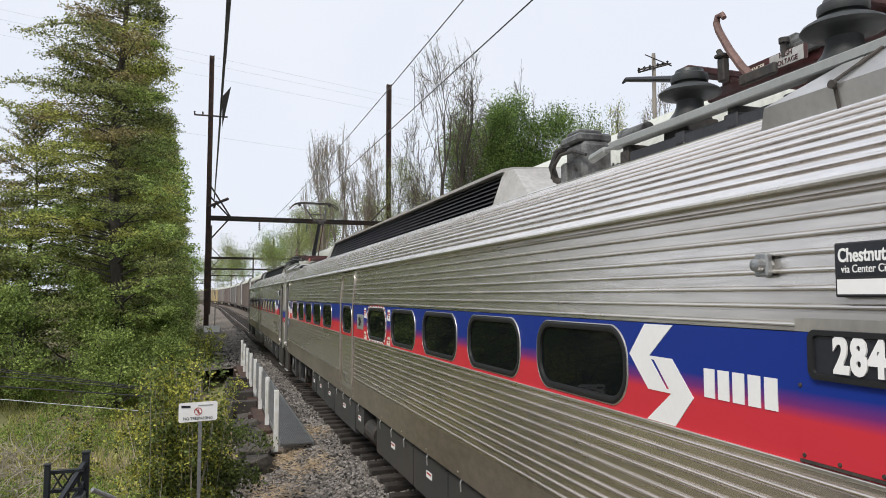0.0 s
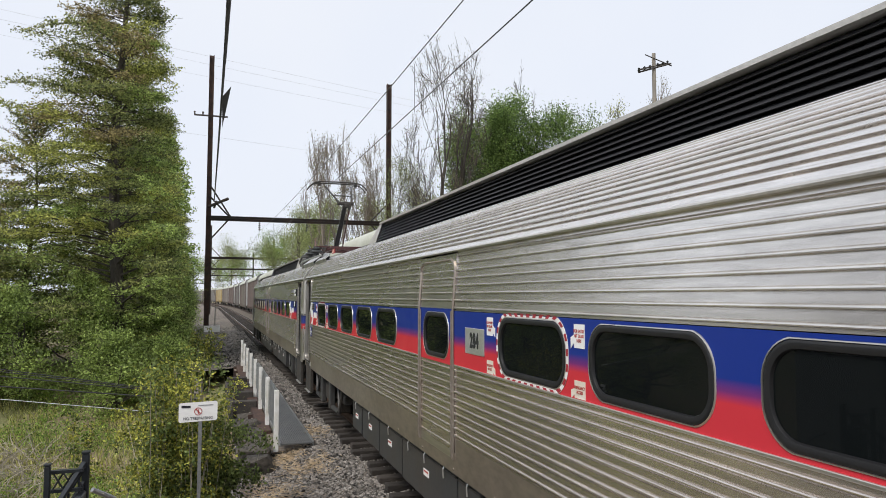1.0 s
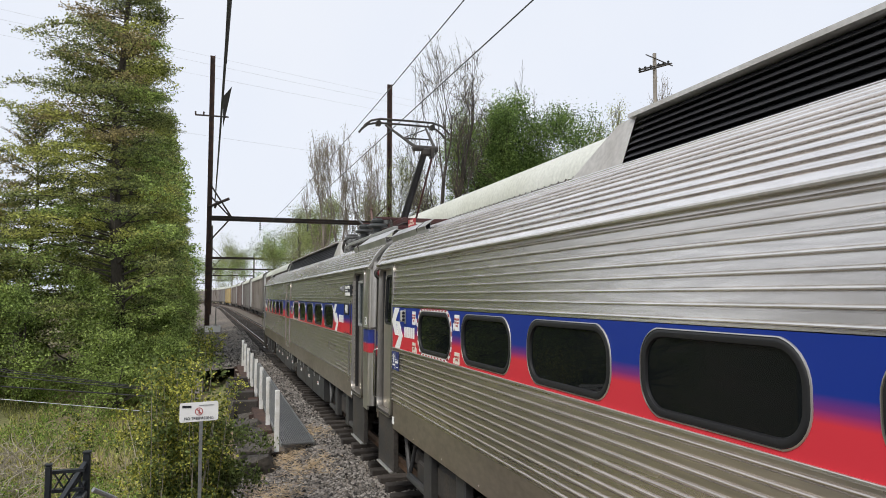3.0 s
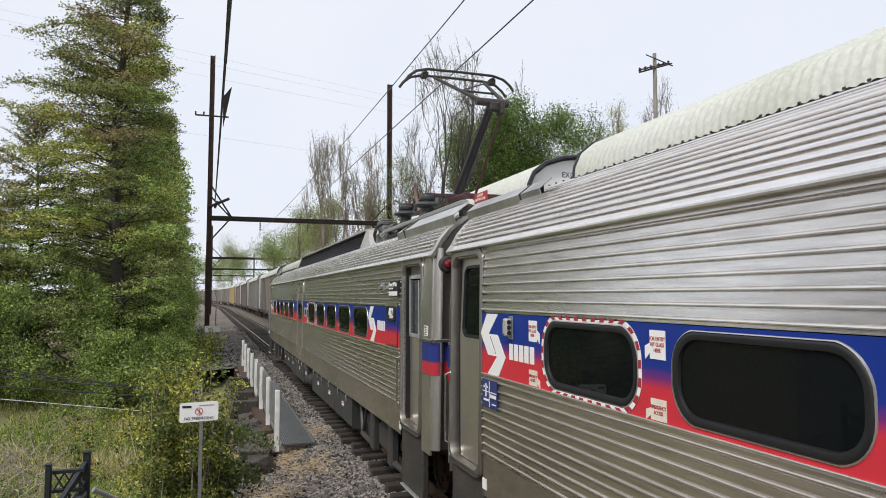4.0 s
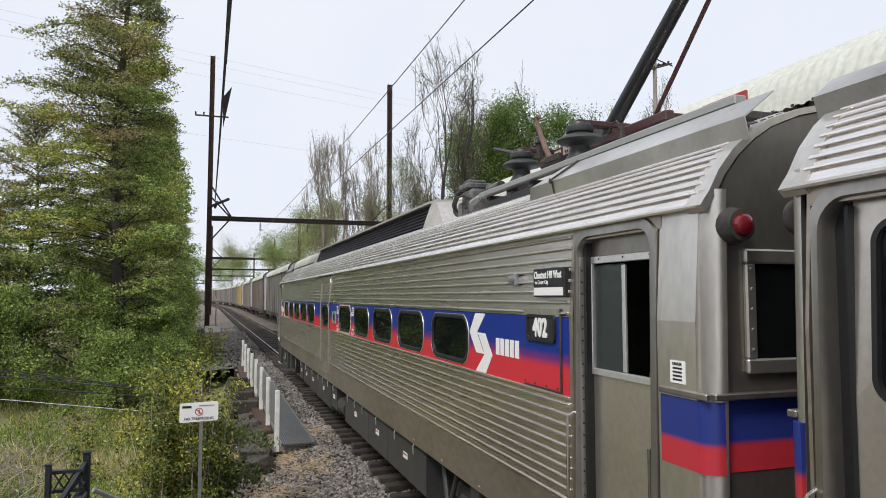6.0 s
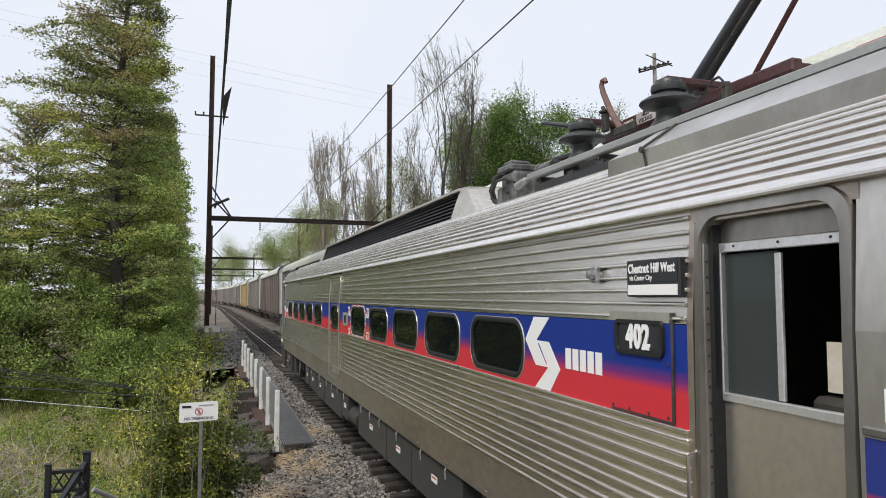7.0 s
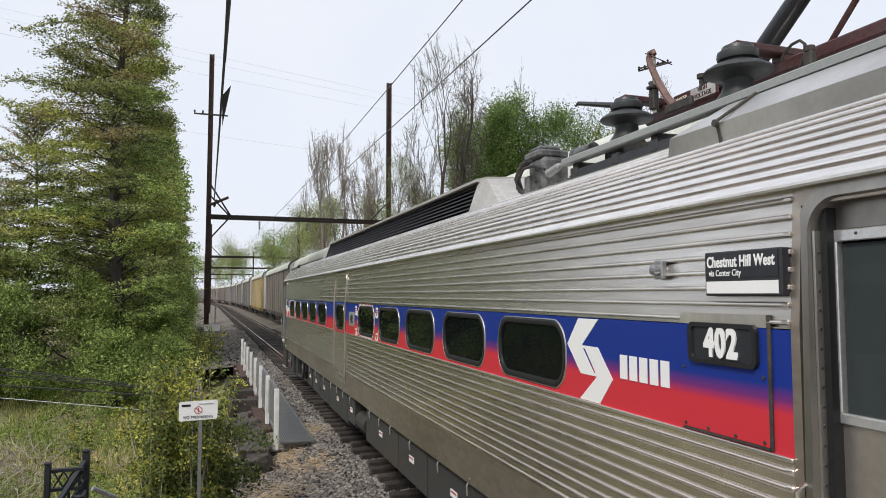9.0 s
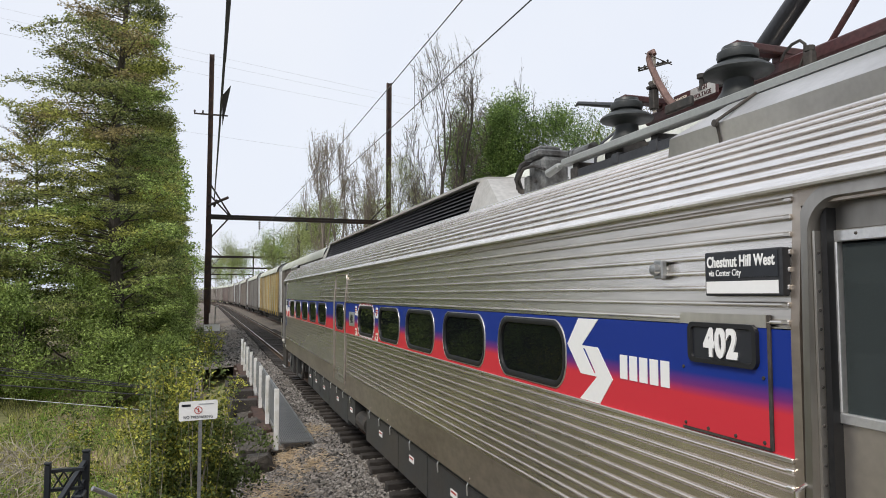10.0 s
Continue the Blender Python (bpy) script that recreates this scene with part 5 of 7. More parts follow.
def roof_shield(car, y_end, y_in, s, capped):
    """A folded sheet-metal rain shield along the roof edge; a short skewed piece closes it, or it is left open."""
    xt, zt = (1.05, 3.985) if capped else (1.13, 3.90)

    def sheet(rows):
        g = Geo()
        for y0, y1, y2 in rows:
            g.v += [(s * 1.225, y0, 3.700), (s * 1.255, y1, 3.825 if capped else 3.80), (s * xt, y2, zt)]
        for k in range(len(rows) - 1):
            o = 3 * k
            g.f += [(o, o + 1, o + 4, o + 3), (o + 1, o + 2, o + 5, o + 4)]
        return g
    w = 1 if y_in > y_end else -1
    main = part("roof_shield", sheet([(y_end,) * 3, ((y_end + y_in) / 2,) * 3, (y_in,) * 3]), M["shield"], car, "grey sheet-metal roof shield")
    pieces = [main]
    foot = Geo()
    for k in range(3):
        yy = y_end + (y_in - y_end) * (0.2 + 0.3 * k)
        foot.box(s * 1.06, s * 1.22, yy - 0.03, yy + 0.03, roof_z(1.22) - 0.02, 3.73, 0.004)
    part("shield_foot", foot, M["under"], main)
    if capped:
        g = sheet([(y_in + w * 0.012,) * 3, (y_in + w * 0.50, y_in + w * 0.44, y_in + w * 0.14)])
        g.f.append((3, 4, 5))
        pieces.append(part("shield_end", g, M["shield"], car))
        part("shield_strap", Geo().tube([(s * 1.235, y_in, 3.70), (s * 1.268, y_in, 3.838), (s * 1.05, y_in - w * 0.08, 4.0)], 0.010, 6).tube([(s * 1.268, y_in, 3.825), (s * 1.285, y_in, 3.825)], 0.022, 8), M["under"], main, "dark strap with a bolt")
    else:
        g = sheet([(y_in - w * 0.43,) * 3, (y_in - w * 0.40,) * 3])
        g.v = [(vx * 1.004, vy, vz + 0.004) for vx, vy, vz in g.v]
        pieces.append(part("shield_seam", g, M["under"], car, "dark seam"))
        part("shield_sill", Geo().box(s * 1.19, s * 1.25, y_in - w * 0.45, y_in + w * 0.16, roof_z(1.22) - 0.01, roof_z(1.22) + 0.035, 0.006), M["shield"], main)
        # Black sheet stands in for the shade inside the open mouth
        pieces.append(part("shield_back", Geo().add([(s * 1.20, y_in - w * 0.22, 3.71), (s * 1.22, y_in - w * 0.22, 3.80), (s * 1.13, y_in - w * 0.16, 3.89), (s * 1.13, y_in - w * 0.16, 3.76)], [(0, 1, 2, 3)]), M["black"], car))
    for ob in pieces:
        sol = ob.modifiers.new("thick", "SOLIDIFY")
        sol.thickness, sol.offset = 0.010, 0.0


def hump(car):
    """The long air unit on the roof: louvred sides under a pale cap."""
    y0, y1 = 7.2, 18.9
    zb, zt, xb, xt = 3.86, 4.29, -0.97, -0.80
    cap = Geo().sweep([(xt - 0.05, zt - 0.02), (xt - 0.05, zt + 0.015), (xt + 0.1, zt + 0.05), (0, zt + 0.085), (-xt - 0.1, zt + 0.05), (-xt + 0.05, zt + 0.015), (-xt + 0.05, zt - 0.02)], y0 - 0.05, y1 + 0.05)
    hp = part("air_unit", cap, M["hump"], car, "pale grey air unit cap")
    part("air_unit_core", Geo().sweep([(xb + 0.10, zb - 0.04), (xt + 0.10, zt), (-xt - 0.10, zt), (-xb - 0.10, zb - 0.04)], y0, y1), M["louver"], hp)
    for s in (1, -1):
        n = 7
        for i in range(n):
            f = (i + 0.5) / n
            z = zb + (zt - zb - 0.02) * f
            x = (xb + (xt - xb) * f) * s
            sl = Geo().sweep([(x - 0.01 * s, z - 0.028), (x, z - 0.030), (x + 0.07 * s, z + 0.022), (x + 0.06 * s, z + 0.026)], y0 + 0.02, y1 - 0.02)
            part("louver_slat", sl, M["louver"], hp)
        for yy, e in ((y0, -1), (y1, 1)):
            g = Geo()
            g.add([(xb * s, yy, zb - 0.05), (xt * s, yy, zt), (0, yy, zt + 0.06), (0, yy + e * 0.95, 4.0), (xb * s * 0.95, yy + e * 0.95, 3.86), (xt * s, yy + e * 0.28, zt - 0.02), (0, yy + e * 0.28, zt + 0.04)],
                  [(0, 1, 5, 4), (1, 2, 6, 5), (5, 6, 3, 4)])
            part("air_unit_end", g, M["hump"], hp)


def end_wall(car, y, e, front):
    """The car's end: dark steel wall, pale corner posts, lamps, a gangway and coupler. e: outward way along y."""
    def yo(d):
        return y + e * d
    # wall under the roof line
    pts = [(-HALF_W + 0.10, 1.02)] + [(x * 0.955, z - 0.03) for x, z in ROOF] + [(-x * 0.955, z - 0.03) for x, z in reversed(ROOF[:-1])] + [(HALF_W - 0.10, 1.02)]
    g = Geo()
    n = len(pts)
    g.v += [(x, yo(-0.05), z) for x, z in pts] + [(x, yo(-0.10), z) for x, z in pts]
    g.f += [tuple(range(n)), tuple(range(2 * n - 1, n - 1, -1))] + [(i, (i + 1) % n, n + (i + 1) % n, n + i) for i in range(n)]
    wall = part("end_wall", g, M["steel_end"], car, "dark stainless end wall")
    for s in (-1, 1):
        # rounded corner post
        prof = []
        r = 0.10
        cx, cy = s * (HALF_W - r), yo(-r)
        for k in range(9):
            a = k / 8 * math.pi / 2
            prof.append((cx + s * r * math.cos(a), cy + e * r * math.sin(a)))
        for k in range(8, -1, -1):
            a = k / 8 * math.pi / 2
            prof.append((cx + s * (r - 0.03) * math.cos(a), cy + e * (r - 0.03) * math.sin(a)))
        def post(z0, z1, grow=0.0):
            gg = Geo()
            m = len(prof)
            for z in (z0, z1):
                gg.v += [(x + (s * grow if k < 9 else 0) - s * lean(z), yy + (e * grow if k < 9 else 0), z) for k, (x, yy) in enumerate(prof)]
            gg.f += [(k, (k + 1) % m, m + (k + 1) % m, m + k) for k in range(m)] + [tuple(range(m)), tuple(range(2 * m - 1, m - 1, -1))]
            return gg
        part("corner_post", post(1.02, 3.42), M["steel_post"], wall, "rounded pale steel corner post", True)
        part("corner_stripe", post(1.90, 2.28, 0.003), M["endband"], wall, "blue over red stripe", True)
        part("end_stripe", Geo().box(s * 0.48, s * (HALF_W - 0.16), yo(-0.052), yo(-0.045), 1.90, 2.28), M["endband"], wall)
        part("rub_rail", Geo().box(s * 0.46, s * (HALF_W - 0.03), yo(-0.04), yo(0.015), 2.29, 2.325, 0.006), M["steel_end"], wall)
        # small end window with a bolted frame
        wx = s * 1.0
        fr = Geo()
        fr.box(wx - 0.24, wx + 0.24, yo(-0.055), yo(-0.02), 2.42, 2.50, 0.01).box(wx - 0.24, wx + 0.24, yo(-0.055), yo(-0.02), 3.02, 3.10, 0.01)
        fr.box(wx - 0.24, wx - 0.17, yo(-0.055), yo(-0.02), 2.50, 3.02, 0.01).box(wx + 0.17, wx + 0.24, yo(-0.055), yo(-0.02), 2.50, 3.02, 0.01)
        for k in range(5):
            for q in (-0.205, 0.205):
                fr.lathe((wx + q, yo(-0.02), 2.55 + k * 0.11), [(0.01, 0), (0.008, e * 0.008)], "y", 6)
        ew = part("end_window", fr, M["steel_post"], wall, "bolted end window frame")
        part("end_pane", Geo().box(wx - 0.18, wx + 0.18, yo(-0.05), yo(-0.044), 2.48, 3.04), M["glass"], ew)
        # marker lamp
        lamp = Geo().lathe((s * 1.335, yo(-0.05), 3.22), [(0.10, 0), (0.105, e * 0.05), (0.085, e * 0.10), (0.085, e * 0.12), (0.066, e * 0.12)], "y", 20)
        lp = part("marker_lamp", lamp, M["under"], wall, "round dark lamp housing", True)
        part("lamp_lens", Geo().lathe((s * 1.335, yo(-0.05), 3.22), [(0.064, e * 0.115), (0.055, e * 0.145), (0.03, e * 0.16), (0.005, e * 0.165)], "y", 18), M["lens"], lp, "red glass lens", True)
    # gangway frame with rubber folds and door
    gw = Geo()
    for s in (-1, 1):
        gw.box(s * 0.44, s * 0.54, yo(-0.05), yo(0.20), 1.05, 3.45, 0.02)
    gw.box(-0.54, 0.54, yo(-0.05), yo(0.20), 3.38, 3.48, 0.02)
    part("gangway", gw, M["black"], wall, "black gangway bellows frame")
    part("gangway_door", Geo().box(-0.44, 0.44, yo(-0.06), yo(-0.03), 1.1, 3.38, 0.01), M["steel_dirty"], wall)
    part("coupler", Geo().box(-0.14, 0.14, yo(-0.4), yo(0.245), 0.75, 1.0, 0.04).box(-0.22, 0.22, yo(0.05), yo(0.24), 0.72, 1.05, 0.05), M["under"], wall)
    cab = Geo()
    for s in (-0.6, 0.6):
        cab.tube([(s, yo(0.0), 1.0), (s, yo(0.12), 0.7), (s, yo(0.24), 0.62)], 0.025, 6)
    part("jumper_cable", cab, M["cable"], wall)


def commuter_car(number, front_y, label, dest):
    car = new("commuter_rail_car")
    tagged(car, label, "train car", "commuter train cars")
    # painted stripe with its window openings, one plate to each bay
    bays = sorted([(a - 0.16, a + ln + 0.17, a + ln / 2, ln / 2, em) for a, ln, em in WINDOWS])
    band_ends = (1.50, CAR_L - 1.12)
    at = band_ends[0]
    for y0, y1, yc, half, em in bays:
        if y0 > at + 0.01:
            gap0, gap1 = at, y0
            if gap0 < MID_DOOR[0] < gap1:
                part("stripe", Geo().box(S_X, S_X + 0.03, gap0, MID_DOOR[0], BAND_Z0, BAND_Z1), M["band"], car, "blue fading to red paint stripe")
                part("stripe", Geo().box(S_X, S_X + 0.03, MID_DOOR[1], gap1, BAND_Z0, BAND_Z1), M["band"], car, "blue fading to red paint stripe")
            else:
                part("stripe", Geo().box(S_X, S_X + 0.03, gap0, gap1, BAND_Z0, BAND_Z1), M["band"], car, "blue fading to red paint stripe")
        part("stripe", holed(y0, y1, BAND_Z0, BAND_Z1, yc, WIN_Z, half, WIN_H, 0.19, S_X), M["band"], car, "blue fading to red paint stripe")
        window_unit(car, yc, WIN_Z, half, WIN_H, 0.19, em)
        at = y1
    part("stripe", Geo().box(S_X, S_X + 0.03, at, band_ends[1], BAND_Z0, BAND_Z1), M["band"], car, "blue fading to red paint stripe")
    # fluted panels either side of the middle door, above and below
    for y0, y1 in ((1.50, MID_DOOR[0] - 0.05), (MID_DOOR[1] + 0.05, CAR_L - 1.12)):
        part("fluted_panel", fluted(y0, y1, 2.685, 3.318, UPPER_BEADS, 0.014), M["steel"], car, "beaded stainless side panel")
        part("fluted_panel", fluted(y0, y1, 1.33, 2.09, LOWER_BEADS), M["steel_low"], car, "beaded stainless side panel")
        part("belt_moulding", Geo().box(S_X - 0.016, S_X + 0.01, y0, y1, 2.09, 2.11, 0.004), M["steel_post"], car)
        for yy, sg in ((y0 + 0.02, -1), (y1 - 0.02, 1)):
            flute_ends(car, yy, UPPER_BEADS)
            flute_ends(car, yy, LOWER_BEADS)
    # middle door, sealed, with its own narrow window
    d0, d1 = MID_DOOR
    md = part("middle_door", fluted(d0 + 0.05, d1 - 0.05, 2.70, 3.22, UPPER_BEADS[1:7]), M["steel"], car, "sealed fluted middle door")
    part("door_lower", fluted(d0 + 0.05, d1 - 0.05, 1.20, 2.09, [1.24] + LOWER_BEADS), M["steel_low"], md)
    part("door_stripe", holed(d0, d1, BAND_Z0 - 0.02, BAND_Z1 + 0.02, (d0 + d1) / 2, WIN_Z, 0.455, WIN_H, 0.19, S_X - 0.002), M["band"], md)
    window_unit(md, (d0 + d1) / 2, WIN_Z, 0.455, WIN_H, 0.19, False)
    fr = Geo()
    for yy in (d0 - 0.02, d1 + 0.02):
        fr.tube([(S_X - 0.012, yy, 1.10), (S_X - 0.012, yy, 2.7), (S_X + lean(3.3) - 0.012, yy, 3.16)], 0.016, 8)
        fr.tube([(S_X - 0.012, yy + (0.06 if yy < 13 else -0.06), 1.10), (S_X - 0.012, yy + (0.06 if yy < 13 else -0.06), 2.68)], 0.010, 8)
    fr.tube([(S_X + lean(3.16) - 0.012, d0 - 0.02, 3.14), (S_X + lean(3.22) - 0.012, d0 + 0.02, 3.21), (S_X + lean(3.25) - 0.012, d0 + 0.12, 3.24), (S_X + lean(3.25) - 0.012, d1 - 0.12, 3.24), (S_X + lean(3.22) - 0.012, d1 - 0.02, 3.21), (S_X + lean(3.16) - 0.012, d1 + 0.02, 3.14)], 0.014, 8)
    part("door_seam", fr, M["steel_dirty"], md)
    part("door_panel", Geo().box(S_X + 0.002, S_X + 0.03, d0 - 0.05, d1 + 0.05, 1.1, 2.09).box(S_X + 0.02, S_X + 0.04, d0 - 0.05, d1 + 0.05, 2.7, 3.3), M["steel"], md)
    # skirt, vestibule sheets, gutter and roof
    sk = Geo().box(S_X + 0.004, S_X + 0.03, 1.45, CAR_L - 1.1, 0.95, 1.33, 0.004)
    for yy in np.arange(2.2, CAR_L - 1.5, 1.15):
        sk.lathe((S_X + 0.004, float(yy), 1.0), [(0.016, 0), (0.014, -0.008), (0.004, -0.01)], "x", 8)
    part("skirt", sk, M["steel_dirty"], car, "plain dull steel skirt with bolts")
    for y0, y1 in ((0.097, DOORS[0][0] - 0.06), (DOORS[0][1] + 0.06, 1.50), (CAR_L - 1.12, DOORS[1][0] - 0.06), (DOORS[1][1] + 0.06, CAR_L - 0.14)):
        if y1 > y0:
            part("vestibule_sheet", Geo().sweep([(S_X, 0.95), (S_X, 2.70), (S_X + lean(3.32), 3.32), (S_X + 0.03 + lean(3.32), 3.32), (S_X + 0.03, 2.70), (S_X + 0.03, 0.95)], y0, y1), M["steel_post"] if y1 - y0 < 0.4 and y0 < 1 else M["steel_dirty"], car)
    for d in DOORS:
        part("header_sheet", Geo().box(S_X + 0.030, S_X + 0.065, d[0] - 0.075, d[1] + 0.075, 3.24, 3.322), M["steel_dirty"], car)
        side_door(car, *d)
    part("gutter", Geo().sweep([(-HALF_W - 0.016, 3.318), (-HALF_W - 0.018, 3.330), (-HALF_W - 0.010, 3.340), (-HALF_W + 0.012, 3.348), (-HALF_W + 0.04, 3.318)], 0.05, CAR_L - 0.05), M["steel_post"], car, "folded steel rain gutter")
    rp = roof_profile()
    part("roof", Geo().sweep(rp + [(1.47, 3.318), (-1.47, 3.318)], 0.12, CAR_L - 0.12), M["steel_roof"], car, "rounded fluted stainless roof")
    part("roof_edge", Geo().sweep([(x * 1.004, z + 0.004) for x, z in ROOF] + [(x * 0.98, z - 0.03) for x, z in reversed(ROOF)], 0.02, 0.16), M["steel_post"], car)
    part("roof_edge", Geo().sweep([(x * 1.004, z + 0.004) for x, z in ROOF] + [(x * 0.98, z - 0.03) for x, z in reversed(ROOF)], CAR_L - 0.16, CAR_L - 0.02), M["steel_post"], car)
    # far side and floor close the body
    part("far_side", Geo().box(1.49, 1.52, 0.15, CAR_L - 0.15, 0.95, 3.30), M["steel"], car)
    part("floor_pan", Geo().box(-1.46, 1.46, 0.12, CAR_L - 0.12, 0.98, 1.14), M["under"], car)
    part("cab_bulkhead", Geo().box(-1.42, 1.40, 1.62, 1.66, 1.14, 3.3), M["interior"], car)
    part("cab_bulkhead", Geo().box(-1.42, 1.4, CAR_L - 1.3, CAR_L - 1.26, 1.14, 3.3), M["interior"], car)
    desk = part("cab_desk", Geo().box(-1.25, -0.55, 0.55, 0.95, 1.14, 2.36, 0.03), M["interior"], car, "dark cab control desk")
    part("cab_notice", Geo().box(-1.18, -1.16, 0.66, 0.90, 2.38, 2.62), M["cream"], desk, "pale paper notice in the cab")
    # ends, trucks, underfloor gear
    end_wall(car, 0.0, -1, True)
    end_wall(car, CAR_L, 1, False)
    bogie(car, 3.1)
    bogie(car, CAR_L - 3.1)
    for a, b, dz, lab in ((5.35, 7.33, 0.0, 1), (7.36, 8.74, 0.0, 1), (8.77, 10.9, 0.0, 1), (11.9, 12.6, 0.06, 1), (12.65, 14.9, -0.02, 1), (14.95, 16.3, 0.0, 1), (16.35, 17.6, 0.03, 1), (17.7, 18.5, 0.05, 1)):
        bx = part("equipment_box", Geo().sweep([(-1.44, 0.95), (-1.44, 0.36 + dz), (-1.40, 0.32 + dz), (-0.5, 0.32 + dz), (-0.5, 0.95)], a, b), M["box"], car, "dark grey underfloor equipment box")
        rim = Geo().box(-1.455, -1.43, a + 0.01, b - 0.01, 0.86, 0.88, 0.004)
        part("box_rim", rim, M["under"], bx)
        for k in range(max(1, int((b - a) / 0.7))):
            yy = a + (k + 0.5) * (b - a) / max(1, int((b - a) / 0.7))
            part("latch", Geo().tube([(-1.45, yy, 0.93), (-1.475, yy, 0.88), (-1.465, yy + 0.01, 0.78)], 0.009, 6), M["alu"], bx)
        part("box_label", Geo().box(-1.446, -1.44, (a + b) / 2 - 0.11, (a + b) / 2 + 0.11, 0.62, 0.70), M["white"], bx, "small white label")
        part("label_print", Geo().box(-1.448, -1.445, (a + b) / 2 - 0.09, (a + b) / 2 + 0.09, 0.665, 0.685), M["redtext"], bx)
    mid = Geo().box(-0.9, 1.3, 5.3, 18.6, 0.45, 0.96, 0.02)
    mid.tube([(-1.3, 11.05, 0.55), (-1.3, 11.8, 0.55)], 0.16, 14)
    part("underframe", mid, M["under"], car)
    # roof gear
    hump(car)
    gear = Geo().box(-0.92, -0.62, 5.16, 5.50, 3.86, 4.22, 0.04).box(-0.94, -0.60, 5.20, 5.56, 4.22, 4.30, 0.02).box(-0.90, -0.66, 5.26, 5.50, 4.30, 4.345, 0.015)
    gear.box(-0.96, -0.80, 5.42, 5.52, 3.86, 4.06, 0.02)
    for z in (3.98, 4.10):
        gear.tube([(-0.93, 5.28, z), (-0.96, 5.28, z)], 0.02, 8)
    part("switchgear_hose", Geo().tube([(-0.86, 5.52, 4.24), (-0.92, 5.64, 4.20), (-0.95, 5.70, 4.06), (-0.92, 5.68, 3.94), (-0.88, 5.6, 3.90)], 0.035, 8), M["under"], car, "black hose")
    part("switchgear_hose", Geo().tube([(-0.93, 5.10, 4.07), (-0.97, 5.25, 4.13), (-0.99, 5.45, 4.13), (-0.98, 5.62, 4.05), (-0.94, 5.72, 3.96)], 0.016, 8), M["under"], car, "black hose")
    part("roof_switchgear", gear, M["gear"], car, "grimy roof switchgear with hoses")
    pantograph(car)
    for side in (-1, 1):
        roof_shield(car, -0.02, 2.25, side, True)
        roof_shield(car, CAR_L + 0.02, CAR_L - 1.85, side, False)
    # markings by the cab: destination sign, number box, logo, bars for the name
    sg = part("destination_sign", Geo().box(S_X - 0.035, S_X + 0.02, 1.505, 2.025, 2.835, 3.058, 0.006), M["black"], car, "black-framed destination sign")
    part("sign_face", Geo().box(S_X - 0.038, S_X - 0.033, 1.525, 2.010, 2.925, 3.045), M["signblack"], sg)
    part("sign_blank", Geo().box(S_X - 0.038, S_X - 0.033, 1.525, 2.010, 2.847, 2.908), M["white"], sg)
    write(dest[0], 0.078, M["white"], sg, (S_X - 0.039, 1.772, 3.003), squeeze=0.72, bold=0.002)
    write(dest[1], 0.046, M["white"], sg, (S_X - 0.039, 1.872, 2.948), squeeze=0.80)
    nb = part("number_panel", Geo().box(S_X - 0.014, S_X, 1.63, 2.26, 2.13, 2.74, 0.003), M["band"], car, "bolted hatch painted blue and red")
    # Near-black strips draw the shadow along the hatch's side and foot
    part("hatch_shadow_edge", Geo().box(S_X - 0.013, S_X - 0.001, 1.612, 1.632, 2.12, 2.745, 0.002).box(S_X - 0.013, S_X - 0.001, 1.62, 2.26, 2.116, 2.131, 0.002), M["under"], nb, "dark strip for the hatch edge shadow")
    part("panel_rim", Geo().box(S_X - 0.017, S_X - 0.010, 1.63, 2.26, 2.685, 2.745), M["steel_post"], nb)
    part("number_box", ring(1.93, 2.59, 0.235, 0.095, 0.035, [(0.018, 0.0), (0.015, 0.022), (-0.012, 0.022), (-0.02, 0.0)], S_X - 0.012), M["rubber"], nb, "black rubber-framed number box", True)
    part("number_ground", pane(1.93, 2.59, 0.225, 0.085, 0.03, S_X - 0.022), M["signblack"], nb)
    write(number, 0.205, M["white"], nb, (S_X - 0.028, 1.93, 2.59), squeeze=0.72, depth=0.004, bold=0.009)
    for yy, zz in ((1.66, 2.15), (1.85, 2.147), (2.05, 2.147), (2.23, 2.15), (1.655, 2.45), (2.24, 2.45)):
        part("bolt", Geo().lathe((S_X - 0.014, yy, zz), [(0.010, 0.0), (0.008, -0.006)], "x", 8), M["under"], nb)
    logo(car, 3.58)
    name_bars(car, 2.89, 2.36, 2.385, 0.15)
    part("side_lamp", Geo().lathe((S_X + 0.01, 2.44, 2.985), [(0.035, 0.02), (0.035, -0.05), (0.03, -0.075), (0.012, -0.08)], "x", 14).box(S_X - 0.03, S_X + 0.01, 2.40, 2.48, 2.93, 3.04, 0.008), M["galv"], car, "small steel side lamp")
    # markings by the rear door and the emergency windows
    logo(car, CAR_L - 1.085)
    name_bars(car, CAR_L - 1.77, CAR_L - 2.29, 2.355, 0.14)
    lampbox = part("signal_lamp", Geo().box(S_X - 0.065, S_X, CAR_L - 1.835, CAR_L - 1.755, 2.49, 2.645, 0.014), M["hump"], car, "worn cream three-lens signal lamp")
    part("lamp_bracket", Geo().box(S_X - 0.012, S_X, CAR_L - 1.86, CAR_L - 1.775, 2.465, 2.665, 0.004), M["galv"], lampbox)
    for zz in (2.52, 2.567, 2.614):
        part("lamp_lens", Geo().lathe((S_X - 0.034, CAR_L - 1.835, zz), [(0.019, 0.0), (0.019, -0.006), (0.012, -0.008)], "y", 12), M["black"], lampbox, "small dark lens")
    for yy, zz in ((1.80, 2.512), (1.775, 2.622)):
        part("screw", Geo().lathe((S_X - 0.065, CAR_L - yy, zz), [(0.007, 0.0), (0.005, -0.006)], "x", 8), M["under"], lampbox)
